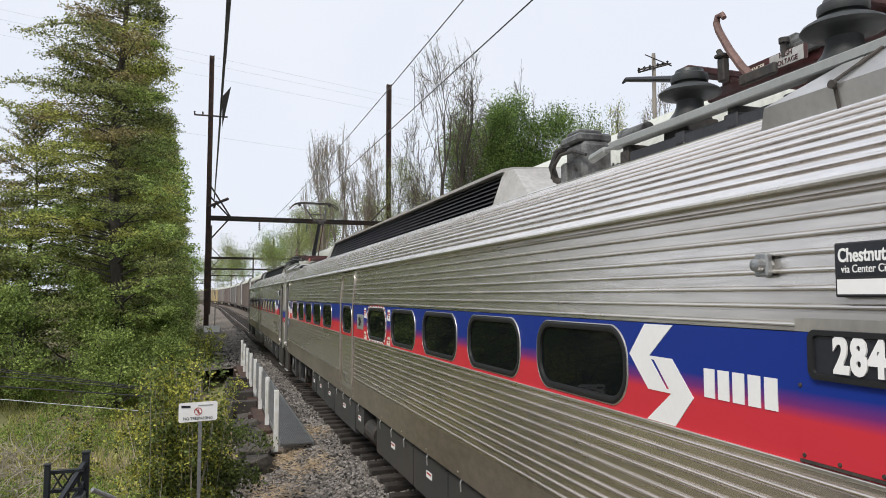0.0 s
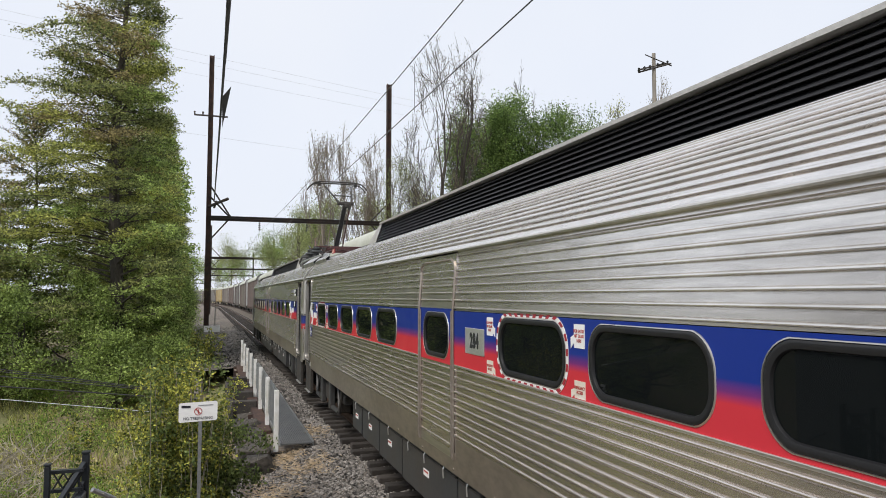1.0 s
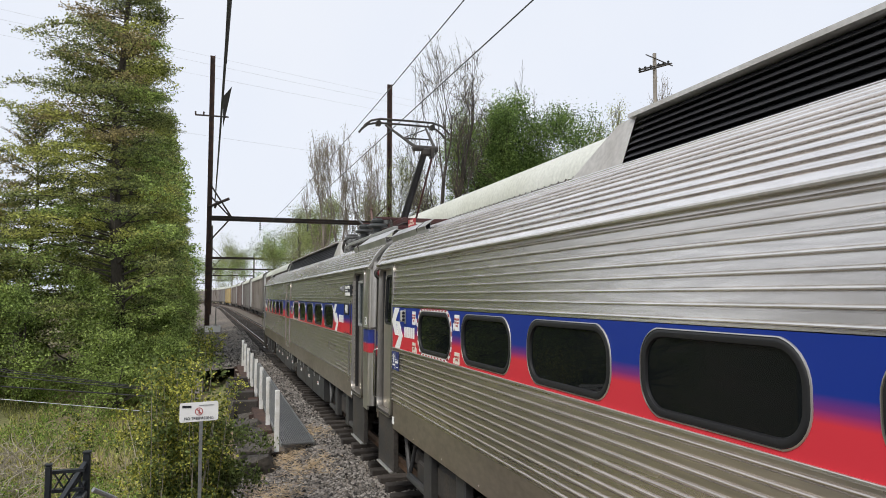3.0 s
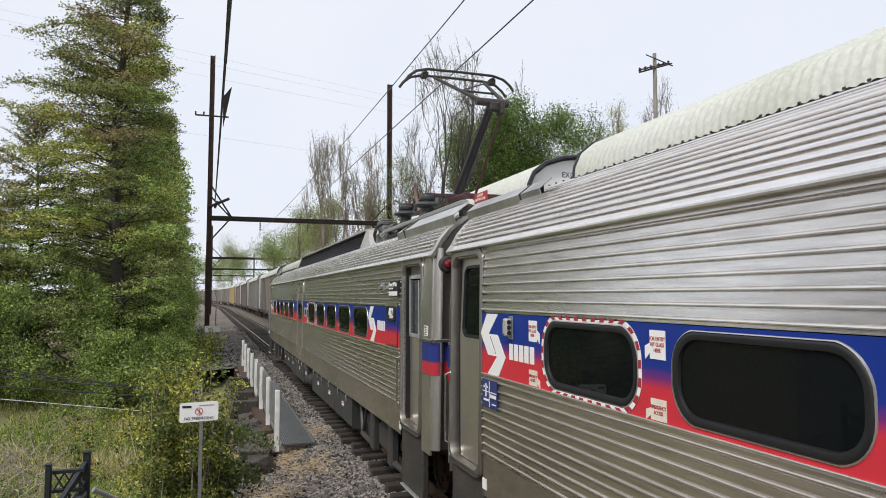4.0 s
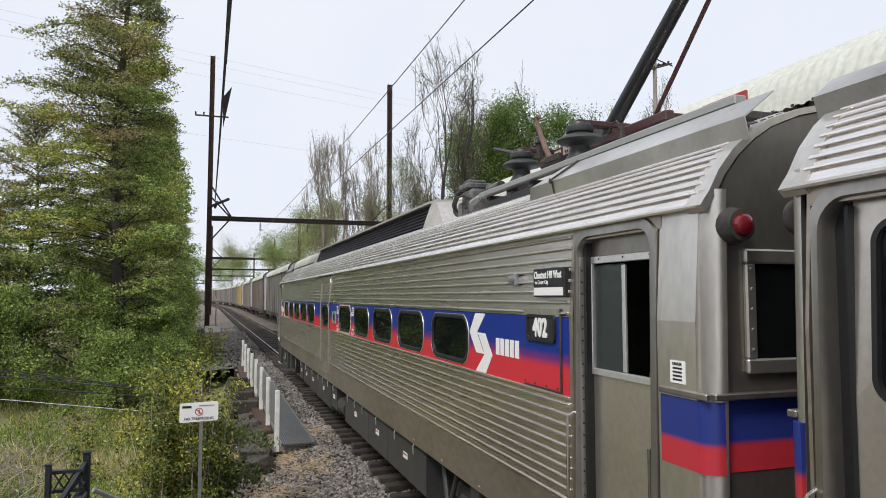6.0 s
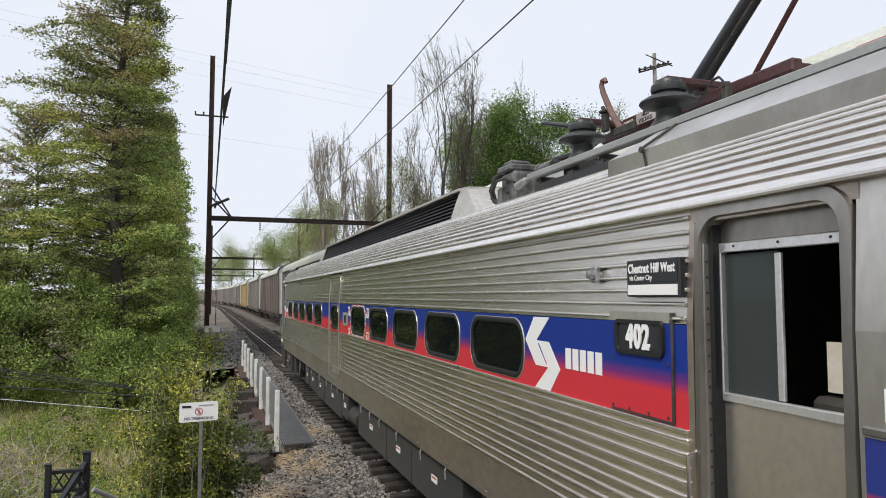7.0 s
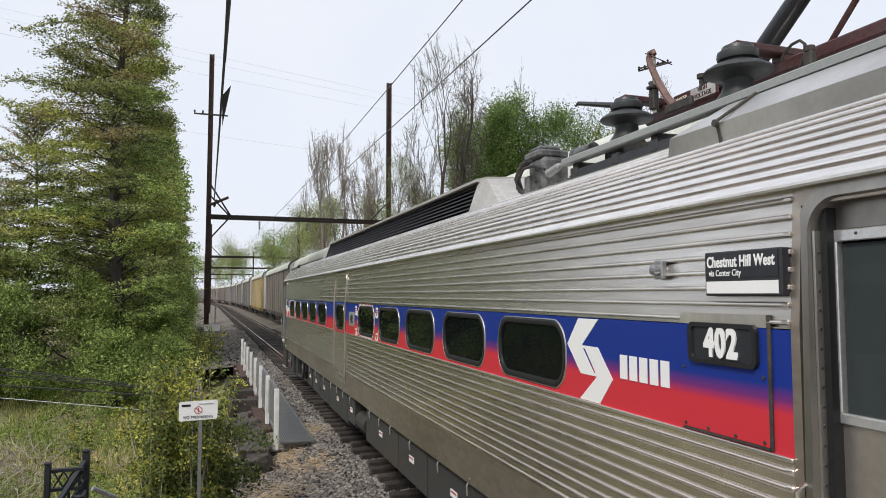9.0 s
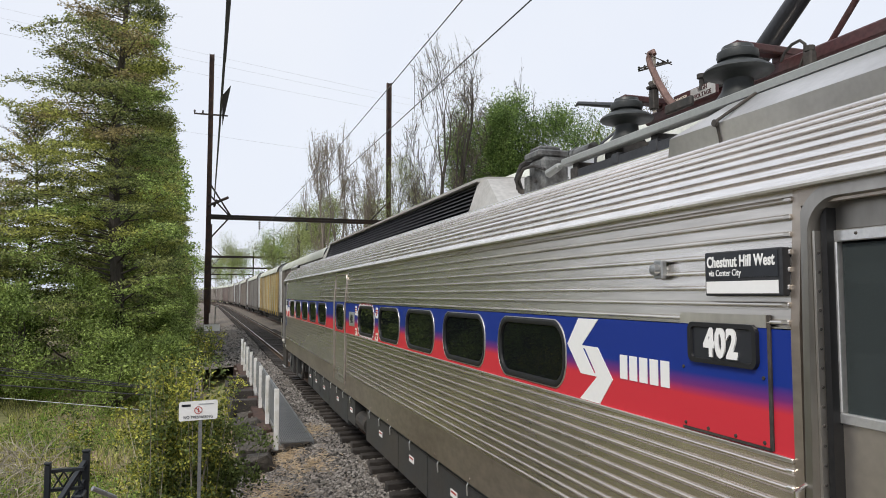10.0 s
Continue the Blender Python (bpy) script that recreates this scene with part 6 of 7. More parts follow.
    part("sticker", Geo().box(S_X - 0.018, S_X - 0.012, CAR_L - 1.52, CAR_L - 1.16, 1.80, 2.06), M["navy"], car, "navy and white notice")
    part("sticker_print", Geo().box(S_X - 0.021, S_X - 0.017, CAR_L - 1.335, CAR_L - 1.345, 1.81, 2.05).box(S_X - 0.021, S_X - 0.017, CAR_L - 1.51, CAR_L - 1.17, 1.945, 1.952).box(S_X - 0.021, S_X - 0.017, CAR_L - 1.50, CAR_L - 1.40, 1.84, 1.85).box(S_X - 0.021, S_X - 0.017, CAR_L - 1.30, CAR_L - 1.20, 1.98, 2.0).box(S_X - 0.021, S_X - 0.017, CAR_L - 1.50, CAR_L - 1.36, 1.9, 1.93).box(S_X - 0.021, S_X - 0.017, CAR_L - 1.34, CAR_L - 1.2, 1.86, 1.88).box(S_X - 0.021, S_X - 0.017, CAR_L - 1.27, CAR_L - 1.24, 1.9, 2.02), M["white"], car)
    part("number_plate", Geo().box(S_X - 0.008, S_X, 11.62, 12.14, 2.26, 2.52, 0.003), M["alu"], car, "riveted metal number plate")
    write(number, 0.20, M["black"], car, (S_X - 0.010, 11.88, 2.39), squeeze=0.72, bold=0.009)
    for a, ln, em in WINDOWS:
        if not em:
            continue
        for yy, sgn in ((a - 0.30, 1), (a + ln + 0.30, -1)):
            s1 = part("sticker", arrow_mark(yy, 2.47, 0.20, 0.17, sgn), M["white"], car, "white rescue sticker with arrow")
            write("FOR ENTRY\nHIT GLASS\nHERE", 0.034, M["redtext"], s1, (S_X - 0.006, yy + sgn * 0.075, 2.555), squeeze=0.85, depth=0.001)
            s2 = part("sticker", arrow_mark(yy, 2.115, 0.20, 0.125, sgn), M["cream"], car, "cream rescue sticker with arrow")
            write("EMERGENCY\nACCESS", 0.032, M["redtext"], s2, (S_X - 0.006, yy + sgn * 0.075, 2.175), squeeze=0.8, depth=0.001)
    write("F", 0.11, M["white"], car, (S_X - 0.006, CAR_L - 0.17, 1.15))
    for yy in (1.46, CAR_L - 1.16):
        part("notice", Geo().box(S_X - 0.006, S_X, yy - 0.06, yy + 0.04, 1.02, 1.12), M["white"], car, "small white notice")
    part("corner_stripe", Geo().box(S_X - 0.003, S_X + 0.01, 0.085, DOORS[0][0] - 0.085, 1.90, 2.28), M["endband"], car, "blue over red stripe")
    part("side_rub_rail", Geo().box(S_X - 0.02, S_X + 0.01, 0.0, DOORS[0][0] - 0.085, 2.29, 2.325, 0.006), M["steel_end"], car)
    warn = part("notice", Geo().box(S_X - 0.004, S_X + 0.005, 0.19, 0.32, 2.355, 2.48), M["white"], car, "small white warning notice")
    write("DANGER", 0.024, M["signblack"], warn, (S_X - 0.006, 0.255, 2.462), squeeze=0.85, depth=0.001)
    for k in range(4):
        part("print_bar", Geo().box(S_X - 0.006, S_X - 0.003, 0.215, 0.295, 2.370 + 0.021 * k, 2.380 + 0.021 * k), M["signblack"], warn)
    car.location = (TRACK_X, front_y, 0)
    return car


WHEELS = []
FRONT = {"402": 1.0, "284": 1.0 - 25.62}
cars = {}
cars["402"] = commuter_car("402", FRONT["402"], "stainless steel commuter rail car with raised pantograph, number 402", ("Chestnut Hill West", "via Center City"))
WHEELS_402, WHEELS = WHEELS, []
cars["284"] = commuter_car("284", FRONT["284"], "stainless steel commuter rail car leading, number 284", ("Chestnut Hill West", "via Center City"))
WHEELS_284 = WHEELS

# ---------------------------------------------------------------- trees and growth
def branch(g, p, d, length, r, depth, rs, tips, spread=0.6, up=0.15, n=5, segs=3, kids=(2, 3)):
    """One limb and, out of it, the next finer ones. tips collects points for leaves."""
    pts, rad = [p.copy()], [r]
    for k in range(segs):
        d = (d + Vector(rs.normal(0, 0.13, 3)) + Vector((0, 0, up * 0.4))).normalized()
        p = p + d * length / segs
        pts.append(p.copy())
        rad.append(r * (1 - 0.36 * (k + 1) / segs))
    g.tube(pts, rad, max(3, n), False)
    if depth <= 1:
        tips.append((pts[-1], d, length))
        tips.append((pts[1], d, length))
    if depth == 0:
        return
    for k in range(rs.randint(kids[0], kids[1] + 1)):
        at = pts[rs.randint(1, len(pts))] if k else pts[-1]
        ax = Vector(rs.normal(0, 1, 3))
        side = (ax - d * ax.dot(d)).normalized()
        a = spread * rs.uniform(0.5, 1.25)
        nd = (d * math.cos(a) + side * math.sin(a) + Vector((0, 0, up))).normalized()
        branch(g, at, nd, length * rs.uniform(0.6, 0.82), max(rad[-1] * rs.uniform(0.6, 0.85), 0.018), depth - 1, rs, tips, spread, up, n - 1, segs, kids)


def leaves_at(points, per, size, spread, rs, flat=0.0):
    """Many small leaves, each a narrow quad, round the given points; flat lays them level and keeps the pads thin."""
    pts = np.array([tuple(p) for p in points])
    n = len(pts) * per
    c = np.repeat(pts, per, axis=0) + rs.normal(0, spread, (n, 3)) * np.array([1, 1, 0.8 - 0.45 * flat])
    lie = np.array([1, 1, 1 - 0.7 * flat])
    a = rs.normal(0, 1, (n, 3)) * lie
    a /= np.linalg.norm(a, axis=1)[:, None]
    b = rs.normal(0, 1, (n, 3)) * lie
    b -= a * (a * b).sum(1)[:, None]
    b /= np.linalg.norm(b, axis=1)[:, None]
    s = size * rs.uniform(0.55, 1.35, (n, 1))
    return np.stack([c - a * s, c + b * s * 0.55, c + a * s, c - b * s * 0.55], axis=1).reshape(-1, 3)


def leaf_mesh(v, materials, name="crown", slots=None):
    me = bpy.data.meshes.new(name)
    n = len(v) // 4
    me.vertices.add(len(v))
    me.vertices.foreach_set("co", v.astype(np.float32).ravel())
    me.loops.add(n * 4)
    me.loops.foreach_set("vertex_index", np.arange(n * 4, dtype=np.int32))
    me.polygons.add(n)
    me.polygons.foreach_set("loop_start", np.arange(0, n * 4, 4, dtype=np.int32))
    for m in (materials if isinstance(materials, (list, tuple)) else [materials]):
        me.materials.append(m)
    if slots is not None:
        me.polygons.foreach_set("material_index", np.asarray(slots, dtype=np.int32))
    me.update(calc_edges=True)
    me.validate()
    return me


def layered_tree(x, y, h, r, seed, lab, limbs=110, twigs=13, per=9, size=0.06, cut=None, low=0.05, tint=0):
    """A tall tree whose limbs reach out level and carry their leaves in flat, drooping sprays. tint: 0 olive, 1 brownish, 2 green."""
    rs = np.random.RandomState(seed)
    z0 = ground_z(x, y) - 0.2
    ob = tagged(new("tree"), lab, "tree", "trees along the line")
    g = Geo()
    lead = [Vector((x + 0.22 * math.sin(k * 0.9 + seed), y + 0.2 * math.cos(k * 1.1 + seed), z0 + h * k / 9)) for k in range(10)]
    g.tube(lead, [0.30 * (1 - 0.94 * k / 9) * h / 20 for k in range(10)], 8, False)
    pts, kinds = [], []
    for k in range(limbs):
        f = low + (0.99 - low) * ((k + rs.rand()) / limbs) ** 0.9
        at = f * 9
        p = lead[int(at)].lerp(lead[min(int(at) + 1, 9)], at - int(at))
        env = r * min(1.0, (f / 0.12) ** 0.5) * (max(0.0, 1 - f) ** 0.62 + 0.04) * rs.uniform(0.45, 1.30)
        a = k * 2.39996 + rs.normal(0, 0.4)
        out = Vector((math.cos(a), math.sin(a), 0))
        side = Vector((-math.sin(a), math.cos(a), 0))
        rise = rs.uniform(0.15, 0.45) + 1.5 * max(0.0, f - 0.72) / 0.28
        droop = rs.uniform(0.10, 0.34)

        def along(u):
            q = p + out * env * u + Vector((0, 0, env * (rise * u - droop * u * u)))
            if cut is not None:
                q.x = min(q.x, cut(q.z, rs))
            return q
        g.tube([along(u) for u in (0, 0.35, 0.7, 1.0)], [0.055 * (1 - f) + 0.022, 0.04 * (1 - f) + 0.014, 0.018, 0.006], 4, False)
        bare = rs.rand() < smooth01(0.62, 0.92, f) * 0.9
        kind = 0
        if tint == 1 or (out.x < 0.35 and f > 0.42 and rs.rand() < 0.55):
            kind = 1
        # Limbs towards +x take brighter leaves, the lit side put into the colour
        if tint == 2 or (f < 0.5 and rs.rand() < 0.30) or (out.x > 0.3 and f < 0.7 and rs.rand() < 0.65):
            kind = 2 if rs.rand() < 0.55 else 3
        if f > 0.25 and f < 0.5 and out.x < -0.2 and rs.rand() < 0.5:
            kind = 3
        for q in range(twigs):
            u = 0.20 + 0.82 * (q + rs.rand()) / twigs
            b = along(min(u, 1.0))
            w = (1 if q % 2 else -1)
            ln = env * rs.uniform(0.16, 0.42) * (1.15 - 0.75 * u) + 0.22
            d = (side * w * rs.uniform(0.6, 1.0) + out * rs.uniform(0.3, 0.9) + Vector((0, 0, rs.uniform(-0.35, 0.15) + (0.7 if f > 0.8 else 0)))).normalized()
            e = b + d * ln
            if cut is not None:
                e.x = min(e.x, cut(e.z, rs) + 0.3)
            if q % 2 == 0 or bare:
                g.tube([b, e], [0.011, 0.004], 3, False)
            if bare and rs.rand() < 0.55:
                continue
            m = 2 + int(ln / 0.20)
            for i in range(m):
                pts.append(b.lerp(e, (i + 0.7) / m))
                kinds.append(kind)
    part("trunk", g, M["bark"], ob, "grey-brown trunk and limbs")
    v = leaves_at(pts, per, size, 0.135, rs, 0.5)
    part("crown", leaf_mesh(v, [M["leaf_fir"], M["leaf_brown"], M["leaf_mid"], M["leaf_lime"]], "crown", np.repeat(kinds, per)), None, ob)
    return ob


def spire_tree(x, y, h, r, seed, leaf, lab, count=26, per=9, size=0.13, cut=None, base=None, low=0.06, limbs=70):
    """A tall tree with a leading trunk, limbs all the way up and a ragged narrow crown."""
    rs = np.random.RandomState(seed)
    z0 = ground_z(x, y) - 0.2 if base is None else base
    ob = tagged(new("tree"), lab, "tree", "trees along the line")
    g = Geo()
    lead = [Vector((x + 0.25 * math.sin(k * 0.9 + seed), y + 0.2 * math.cos(k * 1.1 + seed), z0 + h * k / 9)) for k in range(10)]
    g.tube(lead, [0.32 * (1 - 0.93 * k / 9) * h / 20 for k in range(10)], 8, False)
    pts = []
    for k in range(limbs):
        f = low + (0.985 - low) * (k + rs.rand()) / limbs
        p = lead[0].lerp(lead[-1], f)
        env = r * min(1.0, (f / 0.14) ** 0.5) * (max(0.0, 1 - f) ** 0.55 + 0.05) * rs.uniform(0.45, 1.30)
        a = rs.rand() * 6.283
        env *= 1.0 - 0.22 * math.cos(a)
        tip = p + Vector((math.cos(a) * env, math.sin(a) * env, env * rs.uniform(0.05, 0.75)))
        if cut is not None:
            lim = cut(tip.z, rs)
            if tip.x > lim:
                tip.x = lim
        mid = p.lerp(tip, 0.5) + Vector((0, 0, -0.08 * env))
        g.tube([p, mid, tip], [0.07 * (1 - f) + 0.02, 0.04 * (1 - f) + 0.012, 0.006], 4, False)
        for q in range(count):
            u = 0.22 + 0.82 * math.sqrt(rs.rand())
            b = p.lerp(tip, u) if u < 1 else tip + (tip - p) * (u - 1)
            off = Vector(rs.normal(0, 0.085 * env + 0.12, 3))
            s = b + off
            if cut is not None and s.x > cut(s.z, rs) + 0.25:
                s.x = cut(s.z, rs) + 0.25 * rs.rand()
            pts.append(s)
            if q % 5 == 0:
                g.tube([b, s], [0.012, 0.005], 3, False)
    part("trunk", g, M["bark"], ob, "grey-brown trunk and limbs")
    part("crown", leaf_mesh(leaves_at(pts, per, size, 0.20, rs), leaf), None, ob)
    return ob


class Skeleton:
    """Limbs kept as rows of points, so that the grown tree can be fitted before it gets its thickness."""

    def __init__(self):
        self.rows = []

    def tube(self, pts, radii, n, cap):
        self.rows.append(([p.copy() for p in pts], list(radii), n))


def round_tree(x, y, h, seed, leaf, lab, depth=5, per=14, size=0.14, bark="bark", first=0.32, spread=0.55, up=0.18, lspread=0.35, base=None, r0=None, kids=(2, 3), top=None, reach=None):
    """A spreading tree that forks again and again; few leaves make it a bare one. top and reach: its true height and half width."""
    rs = np.random.RandomState(seed)
    z0 = ground_z(x, y) - 0.2 if base is None else base
    ob = tagged(new("tree"), lab, "tree", "trees beyond the line")
    sk, tips = Skeleton(), []
    branch(sk, Vector((x, y, z0)), Vector((0, 0, 1)), h * first, r0 or h * 0.014, depth, rs, tips, spread, up, 7, 4, kids)
    leafy = [t[0] for t in tips]
    if top is not None:
        ends = [r[0][-1] for r in sk.rows]
        zm = max(p.z for p in ends) - z0
        crown = [p for p in ends if p.z - z0 > 0.45 * zm]
        mx = sum(p.x - x for p in crown) / len(crown)
        my = sum(p.y - y for p in crown) / len(crown)
        zc = sum(p.z - z0 for p in crown) / len(crown)
        far = sorted(abs(p.x - x - mx * (p.z - z0) / zc) for p in ends)
        kx, kz = reach / max(far[int(len(far) * 0.97)], 0.1), (top - z0) / zm

        def fit(p):
            f = (p.z - z0) / zc
            return Vector((x + (p.x - x - mx * f) * kx, y + (p.y - y - my * f) * kx, z0 + (p.z - z0) * kz))
        sk.rows = [([fit(p) for p in r[0]], r[1], r[2]) for r in sk.rows]
        leafy = [fit(p) for p in leafy]
    g = Geo()
    for pts, radii, n in sk.rows:
        g.tube(pts, radii, n, False)
    part("trunk", g, M[bark], ob, "bare forking trunk and branches")
    if per:
        part("crown", leaf_mesh(leaves_at(leafy, per, size, lspread, rs), leaf), None, ob)
    return ob


def wall_cut(z, rs):
    """The trees are cut back in a plane along the line."""
    return -1.7 - 0.085 * max(z - 1.0, 0) + rs.normal(0, 0.35)


row = [(-4.6, 38, 25.0, 6.4, 0, 1), (-9.0, 41, 13.0, 5.2, 3, 2), (-5.0, 45, 19, 4.6, 0, 3), (-12.0, 38, 10.5, 4.6, 0, 4), (-4.8, 51, 19, 4.8, 2, 5),
       (-4.8, 58, 19, 5.0, 0, 6), (-15, 48, 13, 4.5, 1, 12), (-18, 42, 10.5, 4.2, 0, 13)]
for x, y, h, r, tn, sd in row:
    layered_tree(x, y, h, r, sd, "tall spring tree with olive leaves cut back along the line", limbs=225 if sd == 1 else 115, twigs=15 if sd == 1 else 13, per=9, cut=wall_cut if x > -8 else None, tint=tn if tn < 3 else 0)
far_row = [(-4.8, 68, 20, 5.2, "leaf_mid", 7), (-5.2, 82, 20, 5.5, "leaf_green", 8), (-5.6, 100, 19, 6, "leaf_mid", 9), (-7.5, 122, 19, 6, "leaf_green", 10), (-10.5, 155, 18, 6, "leaf_dark", 14), (-17, 190, 18, 7, "leaf_green", 15)]
for x, y, h, r, lf, sd in far_row:
    spire_tree(x, y, h, r, sd, M[lf], "spring tree in the row along the line", count=16, per=12, size=0.14, cut=wall_cut if x > -8 else None, limbs=56)
# lower green growth in front of the tall trees
shr = [(-2.4, 46, 5.0, 2.2, "leaf_mid", 31), (-3.2, 41, 5.5, 2.4, "leaf_mid", 32), (-5.2, 36, 5.0, 2.5, "leaf_mid", 33), (-8.0, 35, 5.0, 2.6, "leaf_mid", 34), (-11, 34, 5.0, 2.6, "leaf_mid", 35),
       (-2.2, 54, 5, 2.0, "leaf_mid", 36), (-14, 33, 5, 2.8, "leaf_mid", 37), (-2.4, 64, 6, 2.2, "leaf_mid", 38), (-3, 78, 6, 2.4, "leaf_mid", 39), (-2.2, 37.5, 3.6, 1.9, "leaf_mid", 40),
       (-3.8, 33.5, 3.4, 2.0, "leaf_mid", 41), (-1.6, 34.5, 2.6, 1.5, "leaf_mid", 44), (-17, 32, 5, 3, "leaf_mid", 46)]
for x, y, h, r, lf, sd in shr:
    ob = spire_tree(x, y, h, r, sd, M[lf], "leafy undergrowth below the tall trees", count=20, per=22, size=0.055, cut=wall_cut, limbs=36, low=0.02)
    ob.name = "shrub"
    tagged(ob, category="shrub", group="undergrowth")

# beyond the freight line: bare pair, green crowns, pale thicket, hillside
for x, sd, tp, rc in ((17.0, 51, 24.0, 3.3), (18.3, 52, 24.6, 3.6)):
    round_tree(x, 52, 24, sd, M["leaf_bud"], "tall sparse tree just coming into bud", 7, 2, 0.045, "bark", 0.36, 0.52, 0.03, 0.22, r0=0.40, top=tp, reach=rc)
for x, y, sd, tp, rc in ((22.3, 55, 61, 19.8, 3.2), (25.6, 56, 62, 20.8, 3.6), (29.6, 55, 63, 19.6, 3.2), (24.0, 59, 64, 20.0, 3.6), (28.0, 58, 65, 19.8, 3.4)):
    round_tree(x, y, 20, sd, M["leaf_broad"], "broad tree in fresh green leaf", 6, 46, 0.085, "bark", 0.24, 0.66, 0.06, 0.55, r0=0.26, top=tp, reach=rc)
for x, y, sd, tp, rc in ((32.6, 53, 66, 20.2, 2.0), (34.2, 55, 67, 18.6, 1.9)):
    round_tree(x, y, 20, sd, M["leaf_lime"], "pale green spring tree", 6, 8, 0.075, "bark", 0.30, 0.45, 0.18, 0.32, r0=0.16, top=tp, reach=rc)
round_tree(30.6, 63, 27, 71, M["leaf_bud"], "bare crooked tree above the green ones", 7, 0, 0.1, "bark", 0.38, 0.70, 0.0, 0.4, r0=0.55, top=27.8, reach=4.2)
round_tree(38.3, 53, 22, 72, M["leaf_bud"], "bare tree behind the utility pole", 7, 1, 0.06, "bark_pale", 0.36, 0.55, 0.04, 0.3, r0=0.28, top=22.4, reach=2.5)
for x, y, sd, tp, rc in ((11.9, 80, 74, 22.2, 2.2), (13.2, 82, 75, 24.0, 2.4), (15.2, 80, 76, 22.2, 2.4), (17.0, 81, 77, 22.6, 2.5), (18.6, 84, 78, 20.5, 2.4)):
    round_tree(x, y, 22, sd, M["leaf_bud"], "pale bare tree with fine twigs", 7, 1, 0.07, "bark_pale", 0.32, 0.40, 0.10, 0.3, r0=0.22, kids=(2, 3), top=tp, reach=rc)
for x, y, sd, tp, rc in ((15.8, 60, 96, 15.8, 1.9), (18.2, 61, 97, 14.6, 2.0), (20.4, 58, 98, 13.5, 1.8)):
    round_tree(x, y, 14, sd, M["leaf_pale"], "sparse pale green young tree", 6, 8, 0.06, "bark", 0.26, 0.55, 0.10, 0.35, r0=0.10, top=tp, reach=rc)
for x, y, h, sd, lf in ((13.4, 108, 21, 80, "leaf_pale"), (15.5, 122, 24, 81, "leaf_pale"), (13.0, 135, 22, 82, "leaf_pale"), (12.5, 160, 20, 83, "leaf_green"), (10.5, 190, 20, 84, "leaf_pale"), (8.5, 225, 22, 85, "leaf_green"),
                        (15.2, 70, 11, 86, "leaf_pale"), (2, 265, 22, 89, "leaf_pale"), (-8, 305, 22, 90, "leaf_green"), (18, 150, 27, 91, "leaf_pale"), (6, 300, 24, 92, "leaf_pale"), (-22, 370, 26, 93, "leaf_pale"), (19.5, 96, 22, 94, "leaf_pale")):
    round_tree(x, y, h, sd, M[lf], "pale green hillside tree", 5, 44, 0.11, "bark_pale", 0.30, 0.55, 0.14, 0.8, r0=0.17)

# the bush behind the sign: upright stems with yellow-green leaves
def bush(x, y, w, h, seed, z0, lf, lab, stems=46, per=10, size=0.035, dense=10, dark=True):
    rs = np.random.RandomState(seed)
    ob = tagged(new("bush"), lab, "bush")
    g, pts, inner = Geo(), [], []
    for k in range(stems):
        a, rr = rs.rand() * 6.283, math.sqrt(rs.rand())
        bx0, by0 = x + 0.5 * w * rr * math.cos(a), y + 0.5 * w * rr * math.sin(a)
        hh = h * rs.uniform(0.72, 1.0) * (1.04 - 0.16 * rr)
        p, d = Vector((bx0, by0, z0)), Vector((0.05 * math.cos(a) * rr, 0.05 * math.sin(a) * rr, 1)).normalized()
        stem = [p.copy()]
        for q in range(6):
            d = (d + Vector(rs.normal(0, 0.045, 3))).normalized()
            p = p + d * hh / 6
            stem.append(p.copy())
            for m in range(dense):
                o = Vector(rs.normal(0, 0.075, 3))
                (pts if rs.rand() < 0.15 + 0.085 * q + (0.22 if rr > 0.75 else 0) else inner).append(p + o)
        g.tube(stem, [0.014 * (1 - 0.12 * q) for q in range(7)], 4, False)
    tagged(part("brushwood", g, M["deadwood"], ob, "thin upright pale stems"), kind="stuff")
    part("foliage", leaf_mesh(leaves_at(pts, per, size, 0.06, rs), M[lf], "foliage"), None, ob, "yellow-green young leaves")
    # Inner leaves get the darker green: the bush's inside shade is in their colour
    part("inner_foliage", leaf_mesh(leaves_at(inner, per, size * 1.25, 0.08, rs), M["leaf_deep"], "inner_foliage"), None, ob, "inner leaves, shade put into a deep green")
    return ob


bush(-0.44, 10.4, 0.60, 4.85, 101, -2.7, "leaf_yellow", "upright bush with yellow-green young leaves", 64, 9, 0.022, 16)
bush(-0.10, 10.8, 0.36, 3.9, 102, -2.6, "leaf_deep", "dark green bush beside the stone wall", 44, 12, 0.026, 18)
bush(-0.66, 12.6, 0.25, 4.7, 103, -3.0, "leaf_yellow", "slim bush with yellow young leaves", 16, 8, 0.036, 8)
bush(0.05, 36.0, 0.8, 2.2, 104, -1.0, "leaf_yellow", "small yellow-green trackside sapling", 8, 8, 0.05, 5)
bush(-0.7, 38.0, 0.8, 2.4, 105, -1.2, "leaf_yellow", "small yellow-green trackside sapling", 8, 8, 0.05, 5)
bush(-4.4, 27.0, 0.7, 2.4, 106, -3.5, "leaf_yellow", "young yellow-leaved sapling on the bank", 3, 9, 0.05, 5)

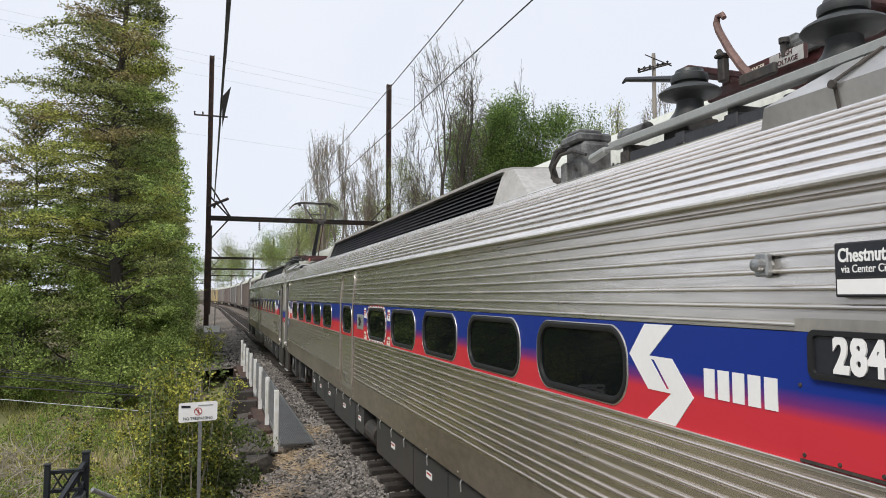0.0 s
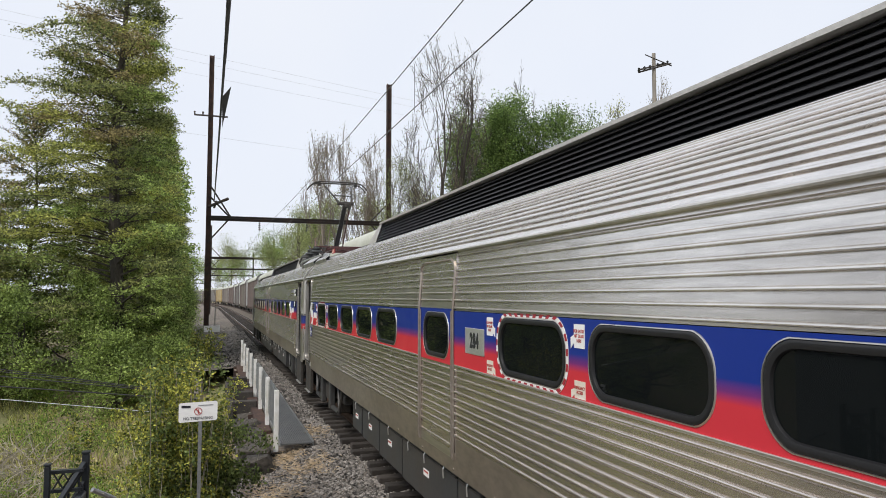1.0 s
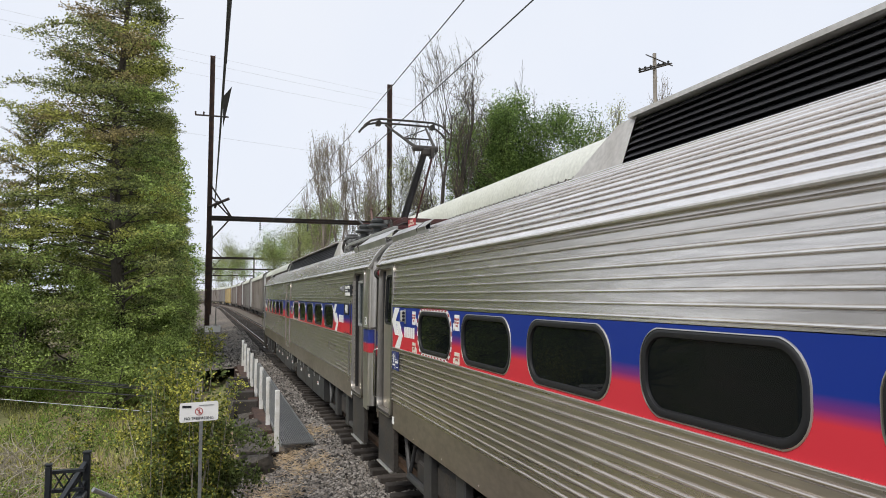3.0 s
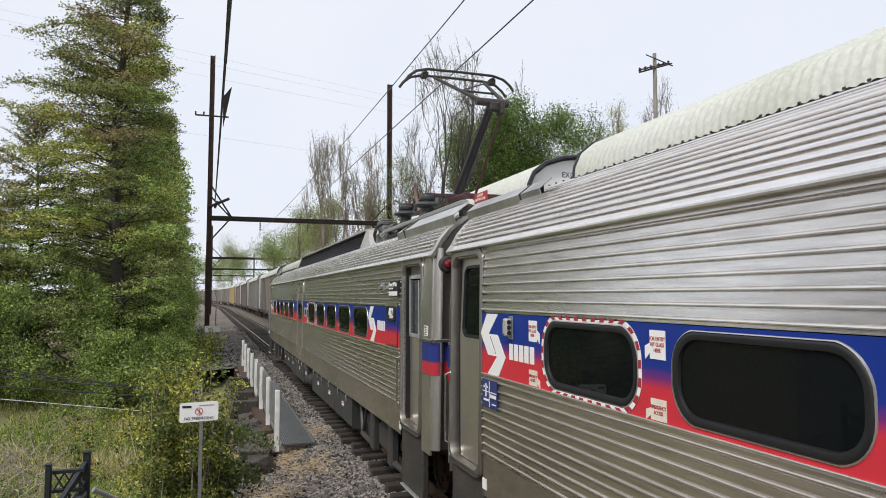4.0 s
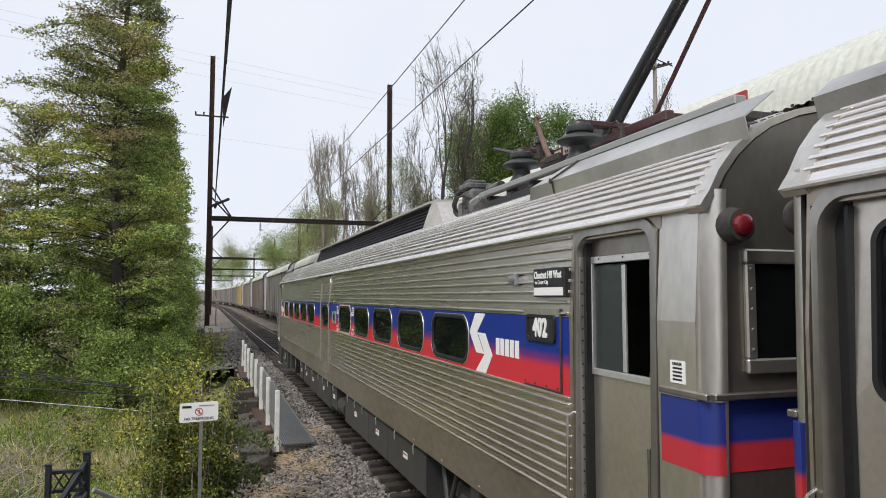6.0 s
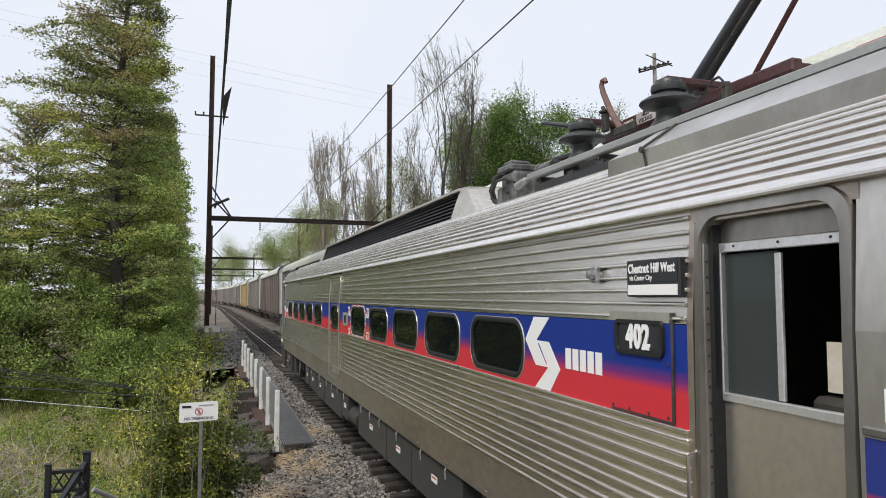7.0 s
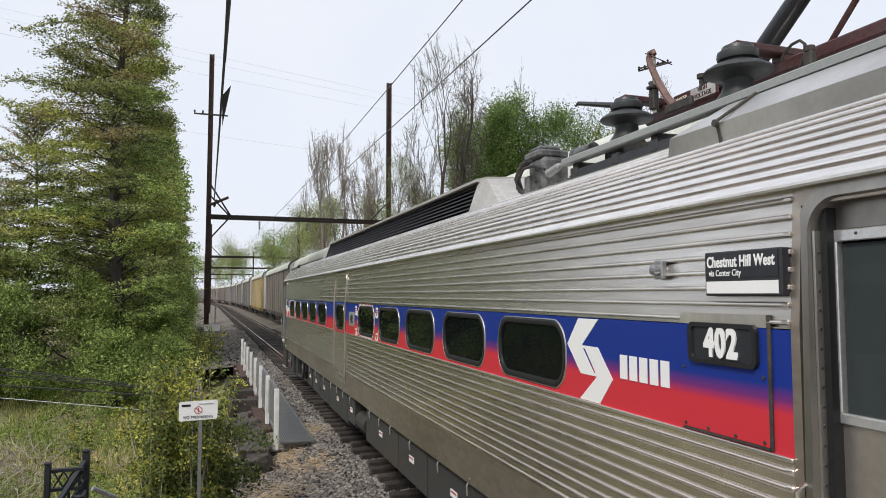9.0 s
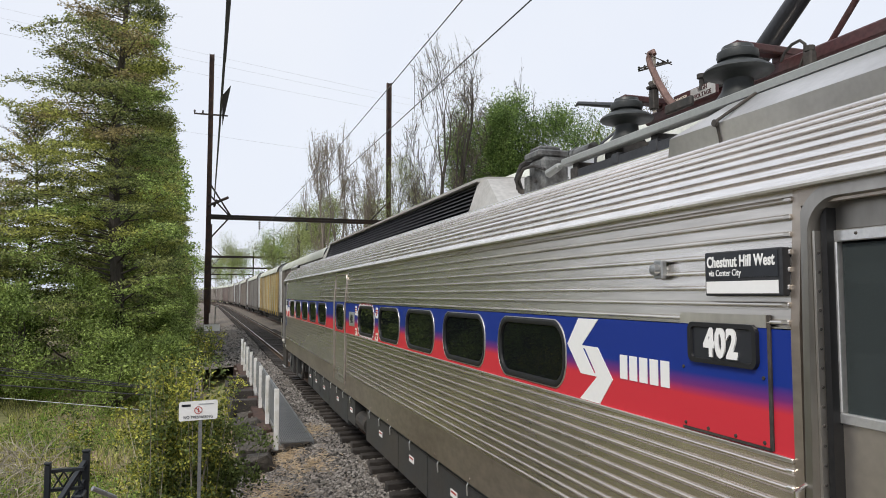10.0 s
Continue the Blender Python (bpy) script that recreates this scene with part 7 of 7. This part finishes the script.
# rough grass and brambles on the bank
rs = np.random.RandomState(7)
def blades(n, zone, hmin, hmax, seed):
    rs = np.random.RandomState(seed)
    vs = []
    for _ in range(n):
        x, y = zone(rs)
        if noise.noise((x * 0.35, y * 0.35, 2.0)) < -0.08:
            continue
        z = ground_z(x, y)
        h = rs.uniform(hmin, hmax)
        a = rs.rand() * 6.283
        w = 0.012 + 0.012 * rs.rand()
        dx, dy = math.cos(a), math.sin(a)
        lx, ly = rs.normal(0, 0.35, 2) * h
        vs += [(x - dx * w, y - dy * w, z - 0.02), (x + dx * w, y + dy * w, z - 0.02), (x + lx + dx * w * 0.3, y + ly + dy * w * 0.3, z + h), (x + lx - dx * w * 0.3, y + ly - dy * w * 0.3, z + h)]
    return np.array(vs)


gr = part("grass", leaf_mesh(blades(34000, lambda r: (-1.2 - 16 * r.rand(), 20 + 19 * r.rand()), 0.08, 0.32, 8), M["grass"], "grass"), None)
tagged(gr, "rough green grass on the bank", "grass", kind="stuff")
und = []
for _ in range(5200):
    x, y = -1.0 - 17 * rs.rand(), 22 + 16 * rs.rand()
    if noise.noise((x * 0.3, y * 0.3, 9.0)) > -0.05:
        z = ground_z(x, y)
        und.append((x, y, z + 0.5 * rs.rand() ** 1.5))
wd = part("undergrowth", leaf_mesh(leaves_at(und, 16, 0.045, 0.24, rs), M["leaf_green"], "undergrowth"), None)
tagged(wd, "low green weeds and brambles on the bank", "undergrowth", kind="stuff")
dd = Geo()
for _ in range(330):
    x, y = -5.4 - 4.0 * rs.rand(), 25.5 + 4.5 * rs.rand()
    z = ground_z(x, y)
    p = Vector((x, y, z + 0.05))
    d = Vector((rs.normal(0, 1), rs.normal(0, 0.6), rs.uniform(0.1, 0.9))).normalized()
    pts = [p]
    for k in range(4):
        d = (d + Vector(rs.normal(0, 0.25, 3)) - Vector((0, 0, 0.12))).normalized()
        p = p + d * rs.uniform(0.2, 0.5)
        pts.append(p.copy())
    dd.tube(pts, [0.022, 0.018, 0.015, 0.011, 0.006], 4, False)
db = part("dead_branches", dd, M["deadwood"])
tagged(db, "tangle of bleached dead branches on the bank", "dead branches", kind="stuff")
# dry straw and twigs on the ballast shoulder
st = np.random.RandomState(21)
sv = Geo()
for k in range(1700):
    x, y = 0.6 + 1.6 * st.rand(), 11.5 + 4.2 * st.rand()
    if k > 900:
        cx, cy, cs = ((2.2, 16.1, 0.22), (1.75, 13.4, 0.2), (1.1, 12.2, 0.25), (1.5, 14.6, 0.15))[k % 4]
        x, y = cx + st.normal(0, cs), cy + st.normal(0, cs * 1.6)
    elif noise.noise((x * 1.5, y * 0.8, 4.0)) < 0.0:
        continue
    z = ballast_z(x, y) + 0.05
    a = st.rand() * 6.28
    l = st.uniform(0.04, 0.16)
    sv.tube([(x, y, z), (x + math.cos(a) * l, y + math.sin(a) * l, z + st.uniform(-0.01, 0.05))], 0.004, 3, False)
sw = part("dry_straw", sv, M["straw"])
tagged(sw, "dry straw and twigs on the ballast", "straw", kind="stuff")

# station building behind the platform, seen only as a reflection in the glass
sb = tagged(new("station_building"), "grey stone station building with dark openings", "building")
wl_g = Geo()
for k in range(9):
    y = -22 + k * 4.6
    wl_g.box(-15.3, -15.0, y, y + 1.7, -1.0, 3.9)
wl_g.box(-15.3, -15.0, -22, 20, 3.2, 3.9).box(-15.3, -15.0, -22, 20, -4.5, 0.9)
part("wall", wl_g, M["render_wall"], sb)
part("dark_room", Geo().box(-19, -15.4, -22, 20, -4.5, 3.8), M["black"], sb)
part("roof", Geo().sweep([(-20, 3.9), (-14.4, 3.9), (-14.4, 4.05), (-17, 5.6), (-20, 4.05)], -23, 21), M["poledark"], sb)


# ---------------------------------------------------------------- what moves
# seconds, metres of track still to run before the train stands
RUN = [(0.0, 24.82), (0.5, 21.92), (1.0, 19.22), (1.5, 16.80), (2.0, 14.58), (2.5, 12.48), (3.15, 9.87), (3.8, 7.56), (4.0, 6.92), (4.5, 5.42), (5.0, 4.12),
       (5.5, 3.00), (6.1, 1.90), (6.8, 0.94), (7.0, 0.73), (7.5, 0.335), (8.0, 0.10), (8.5, 0.008), (9.0, 0.0), (10.0, 0.0)]


def run_at(t):
    """Smooth distance between the rows."""
    ts = [r[0] for r in RUN]
    i = max(0, min(len(RUN) - 2, sum(1 for q in ts if q <= t) - 1))
    def slope(k):
        if k == 0 or k == len(RUN) - 1:
            a, b = (0, 1) if k == 0 else (k - 1, k)
            return (RUN[b][1] - RUN[a][1]) / (RUN[b][0] - RUN[a][0])
        return (RUN[k + 1][1] - RUN[k - 1][1]) / (RUN[k + 1][0] - RUN[k - 1][0])
    (t0, p0), (t1, p1) = RUN[i], RUN[i + 1]
    h = t1 - t0
    u = (t - t0) / h
    m0, m1 = slope(i) * h, slope(i + 1) * h
    return (2 * u ** 3 - 3 * u ** 2 + 1) * p0 + (u ** 3 - 2 * u ** 2 + u) * m0 + (-2 * u ** 3 + 3 * u ** 2) * p1 + (u ** 3 - u ** 2) * m1


def motions():
    times = [k * 0.1 for k in range(101)]
    for key in ("402", "284"):
        walk(cars[key], [(t, pose(TRACK_X, FRONT[key] + run_at(t), 0)) for t in times])
    fine = [k / 15 for k in range(151)]
    for w, y in WHEELS_402 + WHEELS_284:
        walk(w, [(t, pose(0, y, 0.41, math.degrees(-run_at(t) / 0.405))) for t in fine])
    for ob, d0 in FREIGHT:
        walk(ob, [(k * 0.5, freight_pose(d0 - FREIGHT_V * k * 0.5)) for k in range(21)])


motions()
